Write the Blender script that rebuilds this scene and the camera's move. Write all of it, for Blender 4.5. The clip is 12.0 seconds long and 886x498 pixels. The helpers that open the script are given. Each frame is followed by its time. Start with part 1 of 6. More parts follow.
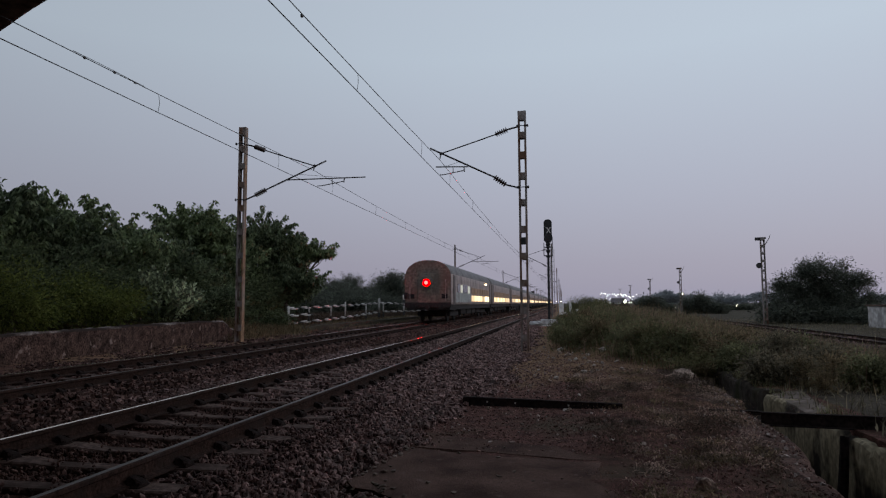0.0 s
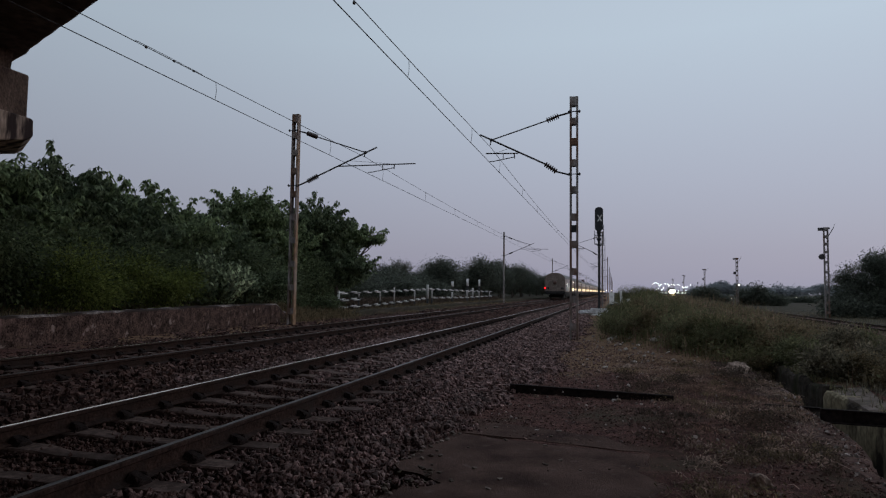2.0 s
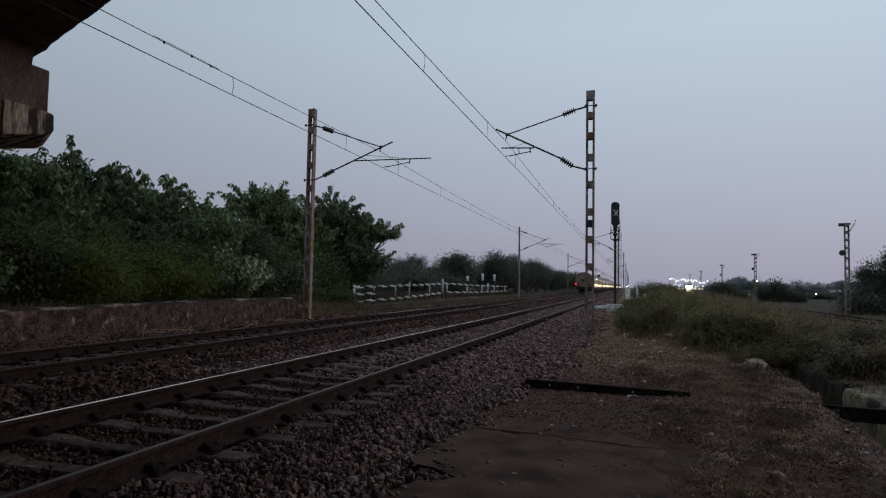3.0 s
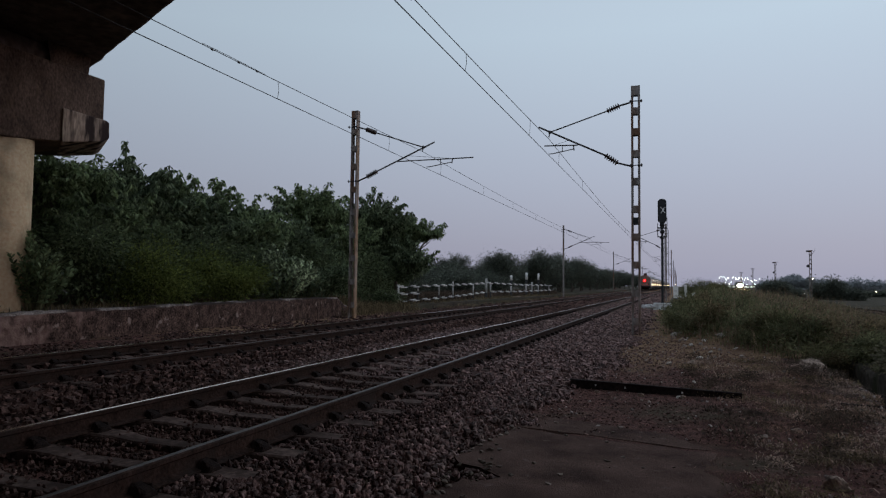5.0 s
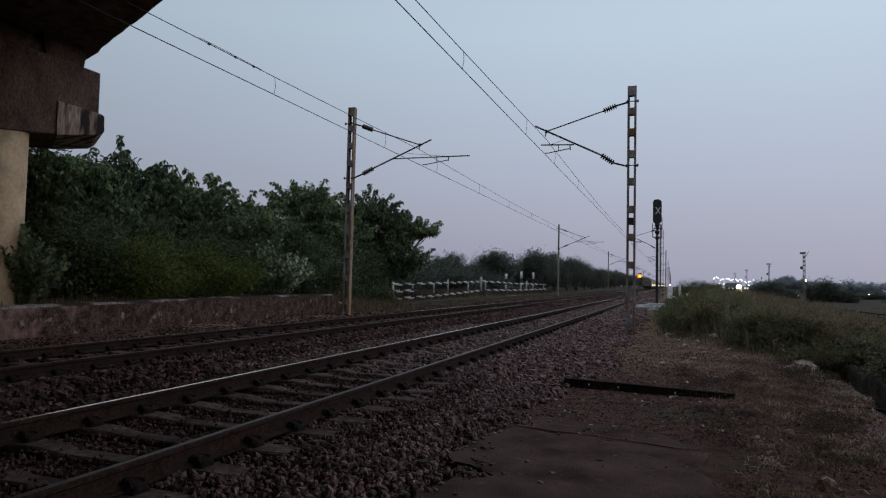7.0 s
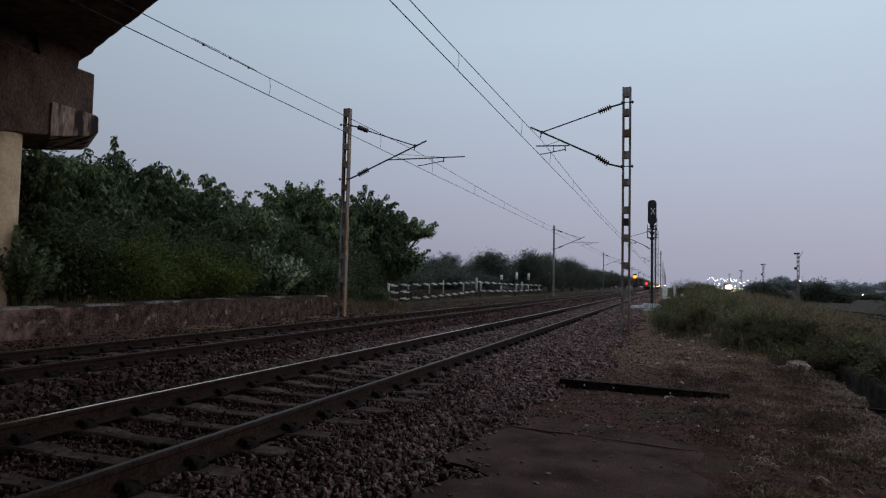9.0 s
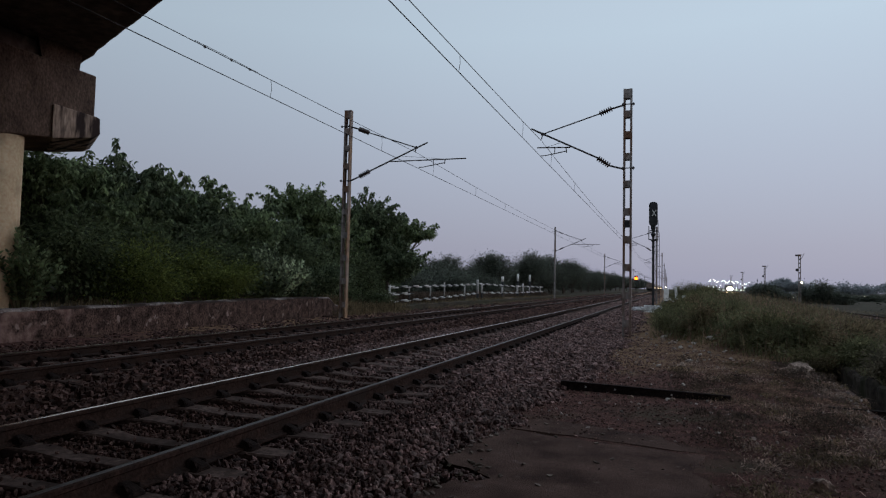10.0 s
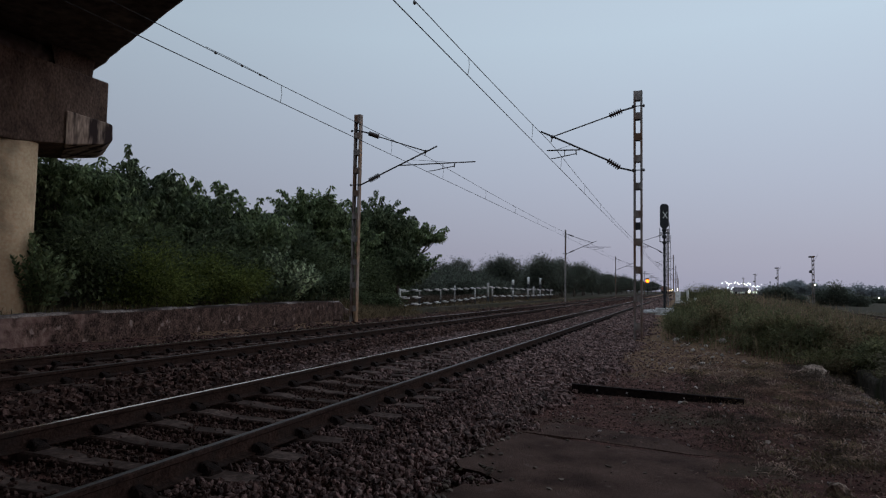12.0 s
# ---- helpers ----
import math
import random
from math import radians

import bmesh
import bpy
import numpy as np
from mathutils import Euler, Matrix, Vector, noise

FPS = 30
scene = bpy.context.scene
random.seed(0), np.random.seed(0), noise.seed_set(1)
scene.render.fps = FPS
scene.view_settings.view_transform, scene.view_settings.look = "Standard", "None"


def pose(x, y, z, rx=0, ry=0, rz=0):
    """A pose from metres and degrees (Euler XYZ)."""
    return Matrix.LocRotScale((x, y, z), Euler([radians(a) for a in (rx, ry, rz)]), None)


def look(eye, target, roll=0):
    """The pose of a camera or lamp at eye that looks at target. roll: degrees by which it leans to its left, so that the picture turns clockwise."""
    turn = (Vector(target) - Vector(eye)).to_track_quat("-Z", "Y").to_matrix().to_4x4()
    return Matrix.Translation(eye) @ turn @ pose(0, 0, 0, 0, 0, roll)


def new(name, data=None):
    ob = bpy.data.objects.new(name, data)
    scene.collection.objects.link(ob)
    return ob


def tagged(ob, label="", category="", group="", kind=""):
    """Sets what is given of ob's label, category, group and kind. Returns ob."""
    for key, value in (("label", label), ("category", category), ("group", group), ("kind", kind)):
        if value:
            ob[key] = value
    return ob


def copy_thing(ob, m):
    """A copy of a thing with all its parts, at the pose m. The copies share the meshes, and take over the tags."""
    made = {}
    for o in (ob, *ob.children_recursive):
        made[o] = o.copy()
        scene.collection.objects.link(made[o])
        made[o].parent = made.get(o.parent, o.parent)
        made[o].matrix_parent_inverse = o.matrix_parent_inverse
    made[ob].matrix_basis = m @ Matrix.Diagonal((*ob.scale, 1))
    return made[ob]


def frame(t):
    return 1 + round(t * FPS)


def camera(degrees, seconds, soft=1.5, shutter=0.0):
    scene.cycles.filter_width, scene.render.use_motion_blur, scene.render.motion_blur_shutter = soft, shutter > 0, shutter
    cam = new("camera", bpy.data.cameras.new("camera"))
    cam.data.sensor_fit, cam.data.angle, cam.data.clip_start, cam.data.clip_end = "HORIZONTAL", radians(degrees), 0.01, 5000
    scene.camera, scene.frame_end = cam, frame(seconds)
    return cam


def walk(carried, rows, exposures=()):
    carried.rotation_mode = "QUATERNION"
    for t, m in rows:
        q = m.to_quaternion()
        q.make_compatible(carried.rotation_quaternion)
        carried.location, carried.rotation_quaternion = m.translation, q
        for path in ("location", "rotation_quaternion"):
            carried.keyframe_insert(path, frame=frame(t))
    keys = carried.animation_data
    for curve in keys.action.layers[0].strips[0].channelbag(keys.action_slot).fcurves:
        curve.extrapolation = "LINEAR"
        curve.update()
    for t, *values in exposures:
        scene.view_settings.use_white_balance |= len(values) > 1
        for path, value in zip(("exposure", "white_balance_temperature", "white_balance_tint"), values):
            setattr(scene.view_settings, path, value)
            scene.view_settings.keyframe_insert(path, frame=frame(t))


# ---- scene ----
cam = camera(68.72, 12.0, soft=1.2)
PATH = [
    (0, 4.211, 0.0, 1.212, 94.817, 0.260, 10.555),
    (0.5, 4.211, 0.0, 1.212, 94.552, -0.306, 12.830),
    (1, 4.211, 0.0, 1.212, 93.898, -1.129, 13.070),
    (1.5, 4.211, 0.0, 1.212, 93.752, -1.044, 14.248),
    (2, 4.211, 0.0, 1.212, 93.635, -0.714, 14.812),
    (2.5, 4.211, 0.0, 1.212, 93.350, -0.705, 15.680),
    (3, 4.211, 0.0, 1.212, 93.142, -0.983, 16.141),
    (5, 4.211, 0.0, 1.212, 93.041, -0.684, 19.981),
    (5.5, 4.211, 0.0, 1.212, 92.692, -0.981, 20.240),
    (6, 4.211, 0.0, 1.212, 92.643, -1.131, 19.110),
    (6.5, 4.211, 0.0, 1.212, 92.650, -1.318, 19.624),
    (7, 4.211, 0.0, 1.212, 92.864, -1.298, 19.533),
    (9, 4.211, 0.0, 1.212, 92.957, -1.206, 19.130),
    (9.5, 4.211, 0.0, 1.212, 93.044, -1.241, 19.309),
    (10, 4.211, 0.0, 1.212, 93.110, -1.207, 19.228),
    (10.5, 4.211, 0.0, 1.212, 93.351, -1.307, 19.456),
    (11, 4.211, 0.0, 1.212, 93.501, -1.303, 19.704),
    (11.5, 4.211, 0.0, 1.212, 93.296, -1.090, 19.377),
    (12, 4.211, 0.0, 1.212, 93.395, -0.949, 20.137),
]
walk(cam, [(t, pose(x, y, z, rx, ry, rz)) for t, x, y, z, rx, ry, rz in PATH],
     exposures=[(0.0, -0.06, 6740, 14), (0.5, -0.12, 6730, 14), (1.0, -0.11, 6720, 14), (2.0, -0.06, 6600, 12), (3.0, 0.0, 6550, 10.5), (5.0, 0.06, 6480, 10), (7.0, 0.08, 6470, 10), (12.0, 0.06, 6470, 10)])

# ---------------------------------------------------------------- light: a hazy sky after sunset
world = bpy.data.worlds.new("dusk_sky")
scene.world = world
world.use_nodes = True
wn, wl = world.node_tree.nodes, world.node_tree.links
wn.clear()
w_out = wn.new("ShaderNodeOutputWorld")
w_bg = wn.new("ShaderNodeBackground")
w_tc = wn.new("ShaderNodeTexCoord")
w_sep = wn.new("ShaderNodeSeparateXYZ")
w_ramp = wn.new("ShaderNodeValToRGB")
w_sky = wn.new("ShaderNodeTexSky")
w_sky.sky_type = 'NISHITA'
w_sky.sun_disc = False
w_sky.sun_elevation = radians(1.5)
w_sky.sun_rotation = radians(75)
w_sky.dust_density = 2.0
w_add = wn.new("ShaderNodeMix")
w_add.data_type, w_add.blend_type = 'RGBA', 'ADD'
w_add.inputs[0].default_value = 0.02
wl.new(w_tc.outputs["Generated"], w_sep.inputs[0])
wl.new(w_sep.outputs["Z"], w_ramp.inputs[0])
els = w_ramp.color_ramp.elements
els[0].position, els[0].color = 0.0, (0.276, 0.280, 0.362, 1)
els[1].position, els[1].color = 1.0, (0.22, 0.29, 0.38, 1)
for pos, col in ((0.06, (0.290, 0.302, 0.388, 1)), (0.16, (0.332, 0.367, 0.458, 1)), (0.36, (0.402, 0.487, 0.575, 1)), (0.5, (0.40, 0.48, 0.57, 1)), (0.75, (0.31, 0.385, 0.475, 1))):
    e = els.new(pos)
    e.color = col
wl.new(w_ramp.outputs[0], w_add.inputs[6])
wl.new(w_sky.outputs[0], w_add.inputs[7])
# the afterglow lies to the right of the line; away from it the sky is already dark
w_dot = wn.new("ShaderNodeVectorMath")
w_dot.operation = 'DOT_PRODUCT'
w_dot.inputs[1].default_value = Vector((0.8, 0.56, 0.22)).normalized()
wl.new(w_tc.outputs["Generated"], w_dot.inputs[0])
w_map = wn.new("ShaderNodeMapRange")
w_map.interpolation_type = 'SMOOTHSTEP'
w_map.inputs[1].default_value, w_map.inputs[2].default_value = -0.9, 1.0
w_map.inputs[3].default_value, w_map.inputs[4].default_value = 0.72, 1.24
wl.new(w_dot.outputs["Value"], w_map.inputs[0])
w_mul = wn.new("ShaderNodeMix")
w_mul.data_type, w_mul.blend_type = 'RGBA', 'MULTIPLY'
w_mul.inputs[0].default_value = 1.0
wl.new(w_add.outputs[2], w_mul.inputs[6])
wl.new(w_map.outputs[0], w_mul.inputs[7])
wl.new(w_mul.outputs[2], w_bg.inputs[0])
w_bg.inputs[1].default_value = 1.0
wl.new(w_bg.outputs[0], w_out.inputs[0])

sun_data = bpy.data.lights.new("afterglow", 'SUN')
sun_data.energy = 0.08
sun_data.angle = radians(60)
sun_data.color = (1.0, 0.86, 0.76)
afterglow = new("afterglow", sun_data)
afterglow.matrix_world = look((0, 0, 50), (-40, -8, 30))


# ---------------------------------------------------------------- materials
def mat(name, c1, c2, scale=6.0, rough=0.8, bump=0.3, metal=0.0, c3=None, scale3=0.8, lo=0.5, hi=0.68,
        vary=None, amount=0.5, fine=4.0, stretch=(1, 1, 1), spec=0.4, grain=0.45):
    """Two colours mixed by grain, a third laid on in patches, bump from the finer grain."""
    m = bpy.data.materials.new(name)
    m.use_nodes = True
    n, l = m.node_tree.nodes, m.node_tree.links
    b = n["Principled BSDF"]
    geo = n.new("ShaderNodeNewGeometry")
    mp = n.new("ShaderNodeMapping")
    mp.inputs["Scale"].default_value = stretch
    if vary == "object":
        tc = n.new("ShaderNodeTexCoord")
        l.new(tc.outputs["Object"], mp.inputs[0])
    else:
        l.new(geo.outputs["Position"], mp.inputs[0])
    na = n.new("ShaderNodeTexNoise")
    na.inputs["Scale"].default_value, na.inputs["Detail"].default_value = scale, 5
    nb = n.new("ShaderNodeTexNoise")
    nb.inputs["Scale"].default_value, nb.inputs["Detail"].default_value = scale * fine, 4
    for t in (na, nb):
        l.new(mp.outputs[0], t.inputs["Vector"])
    r = n.new("ShaderNodeValToRGB")
    r.color_ramp.elements[0].position, r.color_ramp.elements[1].position = 0.32, 0.68
    r.color_ramp.elements[0].color, r.color_ramp.elements[1].color = (*c1, 1), (*c2, 1)
    l.new(na.outputs["Fac"], r.inputs[0])
    col = r.outputs[0]
    g = n.new("ShaderNodeMix")
    g.data_type, g.blend_type = 'RGBA', 'OVERLAY'
    g.inputs[0].default_value = grain
    l.new(col, g.inputs[6])
    gr = n.new("ShaderNodeMapRange")
    gr.inputs[1].default_value, gr.inputs[2].default_value = 0.3, 0.7
    l.new(nb.outputs["Fac"], gr.inputs[0])
    l.new(gr.outputs[0], g.inputs[7])
    col = g.outputs[2]
    if c3:
        nc = n.new("ShaderNodeTexNoise")
        nc.inputs["Scale"].default_value, nc.inputs["Detail"].default_value = scale3, 7
        l.new(mp.outputs[0], nc.inputs["Vector"])
        rc = n.new("ShaderNodeValToRGB")
        rc.color_ramp.elements[0].position, rc.color_ramp.elements[1].position = lo, hi
        l.new(nc.outputs["Fac"], rc.inputs[0])
        x = n.new("ShaderNodeMix")
        x.data_type = 'RGBA'
        l.new(rc.outputs[0], x.inputs[0])
        l.new(col, x.inputs[6])
        x.inputs[7].default_value = (*c3, 1)
        col = x.outputs[2]
    if vary:
        if vary == "island":
            rnd = geo.outputs["Random Per Island"]
        else:
            rnd = n.new("ShaderNodeObjectInfo").outputs["Random"]
        mr = n.new("ShaderNodeMapRange")
        mr.inputs[3].default_value, mr.inputs[4].default_value = 1 - amount, 1 + amount
        l.new(rnd, mr.inputs[0])
        v = n.new("ShaderNodeMix")
        v.data_type, v.blend_type = 'RGBA', 'MULTIPLY'
        v.inputs[0].default_value = 1.0
        l.new(col, v.inputs[6])
        l.new(mr.outputs[0], v.inputs[7])
        col = v.outputs[2]
    l.new(col, b.inputs["Base Color"])
    b.inputs["Roughness"].default_value = rough
    b.inputs["Metallic"].default_value = metal
    b.inputs["Specular IOR Level"].default_value = spec
    if bump:
        bp = n.new("ShaderNodeBump")
        bp.inputs["Strength"].default_value = bump
        bp.inputs["Distance"].default_value = 0.02
        l.new(nb.outputs["Fac"], bp.inputs["Height"])
        l.new(bp.outputs[0], b.inputs["Normal"])
    return m


def glow(name, colour, strength, spread=0.0):
    m = bpy.data.materials.new(name)
    m.use_nodes = True
    b = m.node_tree.nodes["Principled BSDF"]
    b.inputs["Base Color"].default_value = (*[c * 0.5 for c in colour], 1)
    b.inputs["Emission Color"].default_value = (*colour, 1)
    b.inputs["Emission Strength"].default_value = strength
    if spread:
        n, l = m.node_tree.nodes, m.node_tree.links
        mr = n.new("ShaderNodeMapRange")
        mr.inputs[3].default_value, mr.inputs[4].default_value = strength * (1 - spread), strength * (1 + spread)
        l.new(n.new("ShaderNodeObjectInfo").outputs["Random"], mr.inputs[0])
        l.new(mr.outputs[0], b.inputs["Emission Strength"])
    return m


def leafy(name, c1, c2, amount=0.45, rough=0.55):
    m = mat(name, c1, c2, 1.3, rough, 0.0, vary="island", amount=amount, spec=0.12)
    n, l = m.node_tree.nodes, m.node_tree.links
    b = n["Principled BSDF"]
    tr = n.new("ShaderNodeBsdfTranslucent")
    l.new(b.inputs["Base Color"].links[0].from_socket, tr.inputs[0])
    mx = n.new("ShaderNodeMixShader")
    mx.inputs[0].default_value = 0.5
    l.new(b.outputs[0], mx.inputs[1])
    l.new(tr.outputs[0], mx.inputs[2])
    l.new(mx.outputs[0], n["Material Output"].inputs[0])
    return m


M_SOIL = mat("soil", (0.0582, 0.0263, 0.0213), (0.168, 0.0795, 0.0638), 5.5, 0.97, 0.8, c3=(0.085, 0.060, 0.040), scale3=0.9, lo=0.50, hi=0.64, fine=16, spec=0.08, grain=0.85)
M_LIP = mat("worn_trench_edge", (0.0875, 0.0475, 0.0375), (0.1812, 0.105, 0.0838), 3.0, 0.95, 0.8, c3=(0.055, 0.030, 0.023), scale3=1.6, lo=0.46, hi=0.62, fine=10, spec=0.1)
M_TRENCH = mat("trench_plaster", (0.25, 0.20, 0.125), (0.40, 0.325, 0.215), 1.6, 0.95, 0.6, c3=(0.045, 0.034, 0.026), scale3=1.5, lo=0.52, hi=0.63, stretch=(1, 1, 0.7), fine=8, spec=0.1)
M_STONE = mat("ballast_stone", (0.094, 0.055, 0.049), (0.272, 0.172, 0.152), 14, 0.92, 0.3, vary="island", amount=0.6, spec=0.25)
M_STONE_DARK = mat("oily_ballast_stone", (0.066, 0.038, 0.033), (0.185, 0.115, 0.101), 14, 0.92, 0.3, vary="island", amount=0.72, spec=0.2)
M_STONE_BROWN = mat("dirty_ballast_stone", (0.048, 0.0265, 0.022), (0.142, 0.083, 0.069), 14, 0.92, 0.3, vary="island", amount=0.7, spec=0.10)
M_PIECE = mat("ballast_piece", (0.058, 0.035, 0.030), (0.225, 0.150, 0.130), 14, 0.88, 0.3, vary="object", amount=0.55, spec=0.3)
M_SLEEPER = mat("sleeper_concrete", (0.096, 0.060, 0.049), (0.168, 0.112, 0.093), 5, 0.95, 0.5, c3=(0.060, 0.037, 0.030), scale3=3.0, lo=0.46, hi=0.66, spec=0.1)
M_RUST = mat("rail_rust", (0.026, 0.0140, 0.0105), (0.052, 0.0290, 0.0220), 9, 0.95, 0.4, c3=(0.034, 0.023, 0.019), scale3=3, spec=0.15)
M_POLISH = mat("rail_running_face", (0.6178, 0.4976, 0.405), (0.7301, 0.6024, 0.5022), 20, 0.20, 0.03, metal=0.9)
M_DULL = mat("rail_dull_face", (0.038, 0.026, 0.021), (0.070, 0.050, 0.041), 20, 0.34, 0.03, metal=0.0, spec=0.09)
M_DULL.node_tree.nodes["Principled BSDF"].inputs["Specular Tint"].default_value = (1.0, 0.66, 0.50, 1)
M_SEMI = mat("rail_half_worn_face", (0.52, 0.4074, 0.324), (0.6656, 0.5335, 0.432), 20, 0.22, 0.03, metal=0.85)
M_CLIP = mat("rail_clip_steel", (0.014, 0.009, 0.008), (0.028, 0.018, 0.015), 20, 0.9, 0.2, metal=0.0, spec=0.1)
M_CONC = mat("slab_concrete", (0.0616, 0.0349, 0.0276), (0.1537, 0.0916, 0.0719), 2.2, 0.95, 0.6, c3=(0.175, 0.120, 0.100), scale3=9.0, lo=0.62, hi=0.78, fine=45, spec=0.06, grain=0.6)
M_COVER = mat("dusty_cover_concrete", (0.15, 0.115, 0.095), (0.24, 0.185, 0.155), 3.0, 0.95, 0.5, c3=(0.075, 0.058, 0.04), scale3=1.5, spec=0.1)
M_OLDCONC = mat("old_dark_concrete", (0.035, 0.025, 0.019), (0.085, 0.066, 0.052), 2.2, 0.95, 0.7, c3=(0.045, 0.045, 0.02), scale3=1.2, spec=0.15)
# Deck shade over the crosshead is put into this darker concrete tone.
M_BRIDGE = mat("bridge_concrete", (0.074, 0.047, 0.036), (0.155, 0.103, 0.078), 2.2, 0.92, 0.8, c3=(0.20, 0.128, 0.066), scale3=0.75, lo=0.56, hi=0.68, stretch=(1, 1, 0.55), fine=10, spec=0.2)
# Tone lightened to show the corbel face lit; the dark streaks are stains.
M_CORBEL = mat("lit_streaked_concrete", (0.27, 0.19, 0.145), (0.43, 0.32, 0.25), 2.0, 0.92, 0.5, c3=(0.04, 0.026, 0.024), scale3=2.6, lo=0.47, hi=0.58, stretch=(1, 1, 0.25), fine=8, spec=0.2)
M_COLUMN = mat("column_concrete", (0.62, 0.45, 0.280), (0.76, 0.565, 0.365), 1.4, 0.9, 0.3, c3=(0.26, 0.18, 0.12), scale3=1.2, lo=0.5, hi=0.75, fine=10, spec=0.1, grain=0.18)
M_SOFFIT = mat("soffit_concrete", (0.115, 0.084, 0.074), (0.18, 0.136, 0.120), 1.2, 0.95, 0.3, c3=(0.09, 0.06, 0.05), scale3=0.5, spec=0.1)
M_WALL = mat("wall_plaster", (0.040, 0.025, 0.020), (0.135, 0.084, 0.068), 4.6, 0.95, 0.9, c3=(0.30, 0.22, 0.19), scale3=4.0, lo=0.63, hi=0.68, fine=6, stretch=(1, 1, 0.8), spec=0.1, grain=0.85)


def patch(m, c1, c2, y0, y1, scale, soft=0.04):
    """Old plaster that still holds towards y0 and has come off in flakes towards y1."""
    n, l = m.node_tree.nodes, m.node_tree.links
    b = n["Principled BSDF"]
    geo = n.new("ShaderNodeNewGeometry")
    sep = n.new("ShaderNodeSeparateXYZ")
    l.new(geo.outputs["Position"], sep.inputs[0])
    fade = n.new("ShaderNodeMapRange")
    fade.inputs[1].default_value, fade.inputs[2].default_value = y0, y1
    fade.inputs[3].default_value, fade.inputs[4].default_value = 0.20, -0.30
    l.new(sep.outputs["Y"], fade.inputs[0])
    nz = n.new("ShaderNodeTexNoise")
    nz.inputs["Scale"].default_value, nz.inputs["Detail"].default_value = scale, 8
    l.new(geo.outputs["Position"], nz.inputs["Vector"])
    sm = n.new("ShaderNodeMath")
    l.new(nz.outputs["Fac"], sm.inputs[0])
    l.new(fade.outputs[0], sm.inputs[1])
    edge = n.new("ShaderNodeValToRGB")
    edge.color_ramp.elements[0].position, edge.color_ramp.elements[1].position = 0.54 - soft, 0.54 + soft
    l.new(sm.outputs[0], edge.inputs[0])
    tone = n.new("ShaderNodeValToRGB")
    tone.color_ramp.elements[0].position, tone.color_ramp.elements[1].position = 0.3, 0.7
    tone.color_ramp.elements[0].color, tone.color_ramp.elements[1].color = (*c1, 1), (*c2, 1)
    n2 = n.new("ShaderNodeTexNoise")
    n2.inputs["Scale"].default_value, n2.inputs["Detail"].default_value = scale * 6, 5
    l.new(geo.outputs["Position"], n2.inputs["Vector"])
    l.new(n2.outputs["Fac"], tone.inputs[0])
    x = n.new("ShaderNodeMix")
    x.data_type = 'RGBA'
    l.new(edge.outputs[0], x.inputs[0])
    l.new(b.inputs["Base Color"].links[0].from_socket, x.inputs[6])
    l.new(tone.outputs[0], x.inputs[7])
    l.new(x.outputs[2], b.inputs["Base Color"])


patch(M_SOIL, (0.160, 0.092, 0.052), (0.290, 0.175, 0.104), 15.0, 9.2, 0.9, 0.14)
patch(M_WALL, (0.14, 0.080, 0.066), (0.31, 0.205, 0.172), 9.3, 12.9, 1.3)
M_CLOD = mat("earth_clod", (0.0891, 0.05, 0.0405), (0.2228, 0.1323, 0.108), 9, 0.95, 0.4, vary="island", amount=0.6, spec=0.15)
M_COPING = mat("wall_coping", (0.13, 0.10, 0.088), (0.34, 0.285, 0.26), 9.5, 0.95, 0.7, c3=(0.045, 0.031, 0.026), scale3=0.8, lo=0.44, hi=0.54, spec=0.1)
M_MAST = mat("mast_weathered_steel", (0.195, 0.168, 0.155), (0.295, 0.26, 0.24), 3, 0.7, 0.25, metal=0.15, c3=(0.17, 0.085, 0.05), scale3=1.3, lo=0.46, hi=0.62, stretch=(1, 1, 0.35))
M_MAST_RUST = mat("mast_rusty_steel", (0.24, 0.13, 0.07), (0.40, 0.25, 0.15), 3, 0.7, 0.25, metal=0.1, c3=(0.30, 0.26, 0.24), scale3=1.3, lo=0.46, hi=0.62, stretch=(1, 1, 0.35))
M_TUBE = mat("bracket_tube", (0.05, 0.045, 0.045), (0.09, 0.08, 0.08), 8, 0.6, 0.1, metal=0.4)
M_WIRE = mat("wire_copper", (0.03, 0.028, 0.03), (0.05, 0.045, 0.045), 8, 0.6, 0.0, metal=0.3)
M_INSUL = mat("insulator_porcelain", (0.035, 0.02, 0.016), (0.06, 0.035, 0.03), 8, 0.35, 0.0)
M_BLACK = mat("signal_black_paint", (0.015, 0.015, 0.017), (0.03, 0.03, 0.032), 6, 0.6, 0.1)
M_WHITE = mat("white_paint", (0.76, 0.73, 0.69), (0.88, 0.85, 0.81), 5, 0.7, 0.2, c3=(0.50, 0.46, 0.42), scale3=3, lo=0.55, hi=0.75, vary="object", amount=0.12)
M_DULL_WHITE = mat("weathered_white_paint", (0.46, 0.43, 0.40), (0.62, 0.585, 0.55), 5, 0.8, 0.2, c3=(0.30, 0.26, 0.23), scale3=3, lo=0.55, hi=0.75, vary="object", amount=0.15)
M_DARKPAINT = mat("black_paint", (0.02, 0.02, 0.022), (0.04, 0.038, 0.038), 5, 0.7, 0.2, vary="object", amount=0.2)
M_ROCK = mat("pale_rock", (0.2028, 0.138, 0.1066), (0.5616, 0.4126, 0.324), 9, 0.9, 0.9, c3=(0.10, 0.070, 0.055), scale3=3, vary="object", amount=0.1, spec=0.2)
M_LITTER = mat("white_litter", (0.46, 0.385, 0.33), (0.68, 0.585, 0.51), 7, 0.8, 0.3, c3=(0.28, 0.22, 0.19), scale3=5, vary="object", amount=0.2)
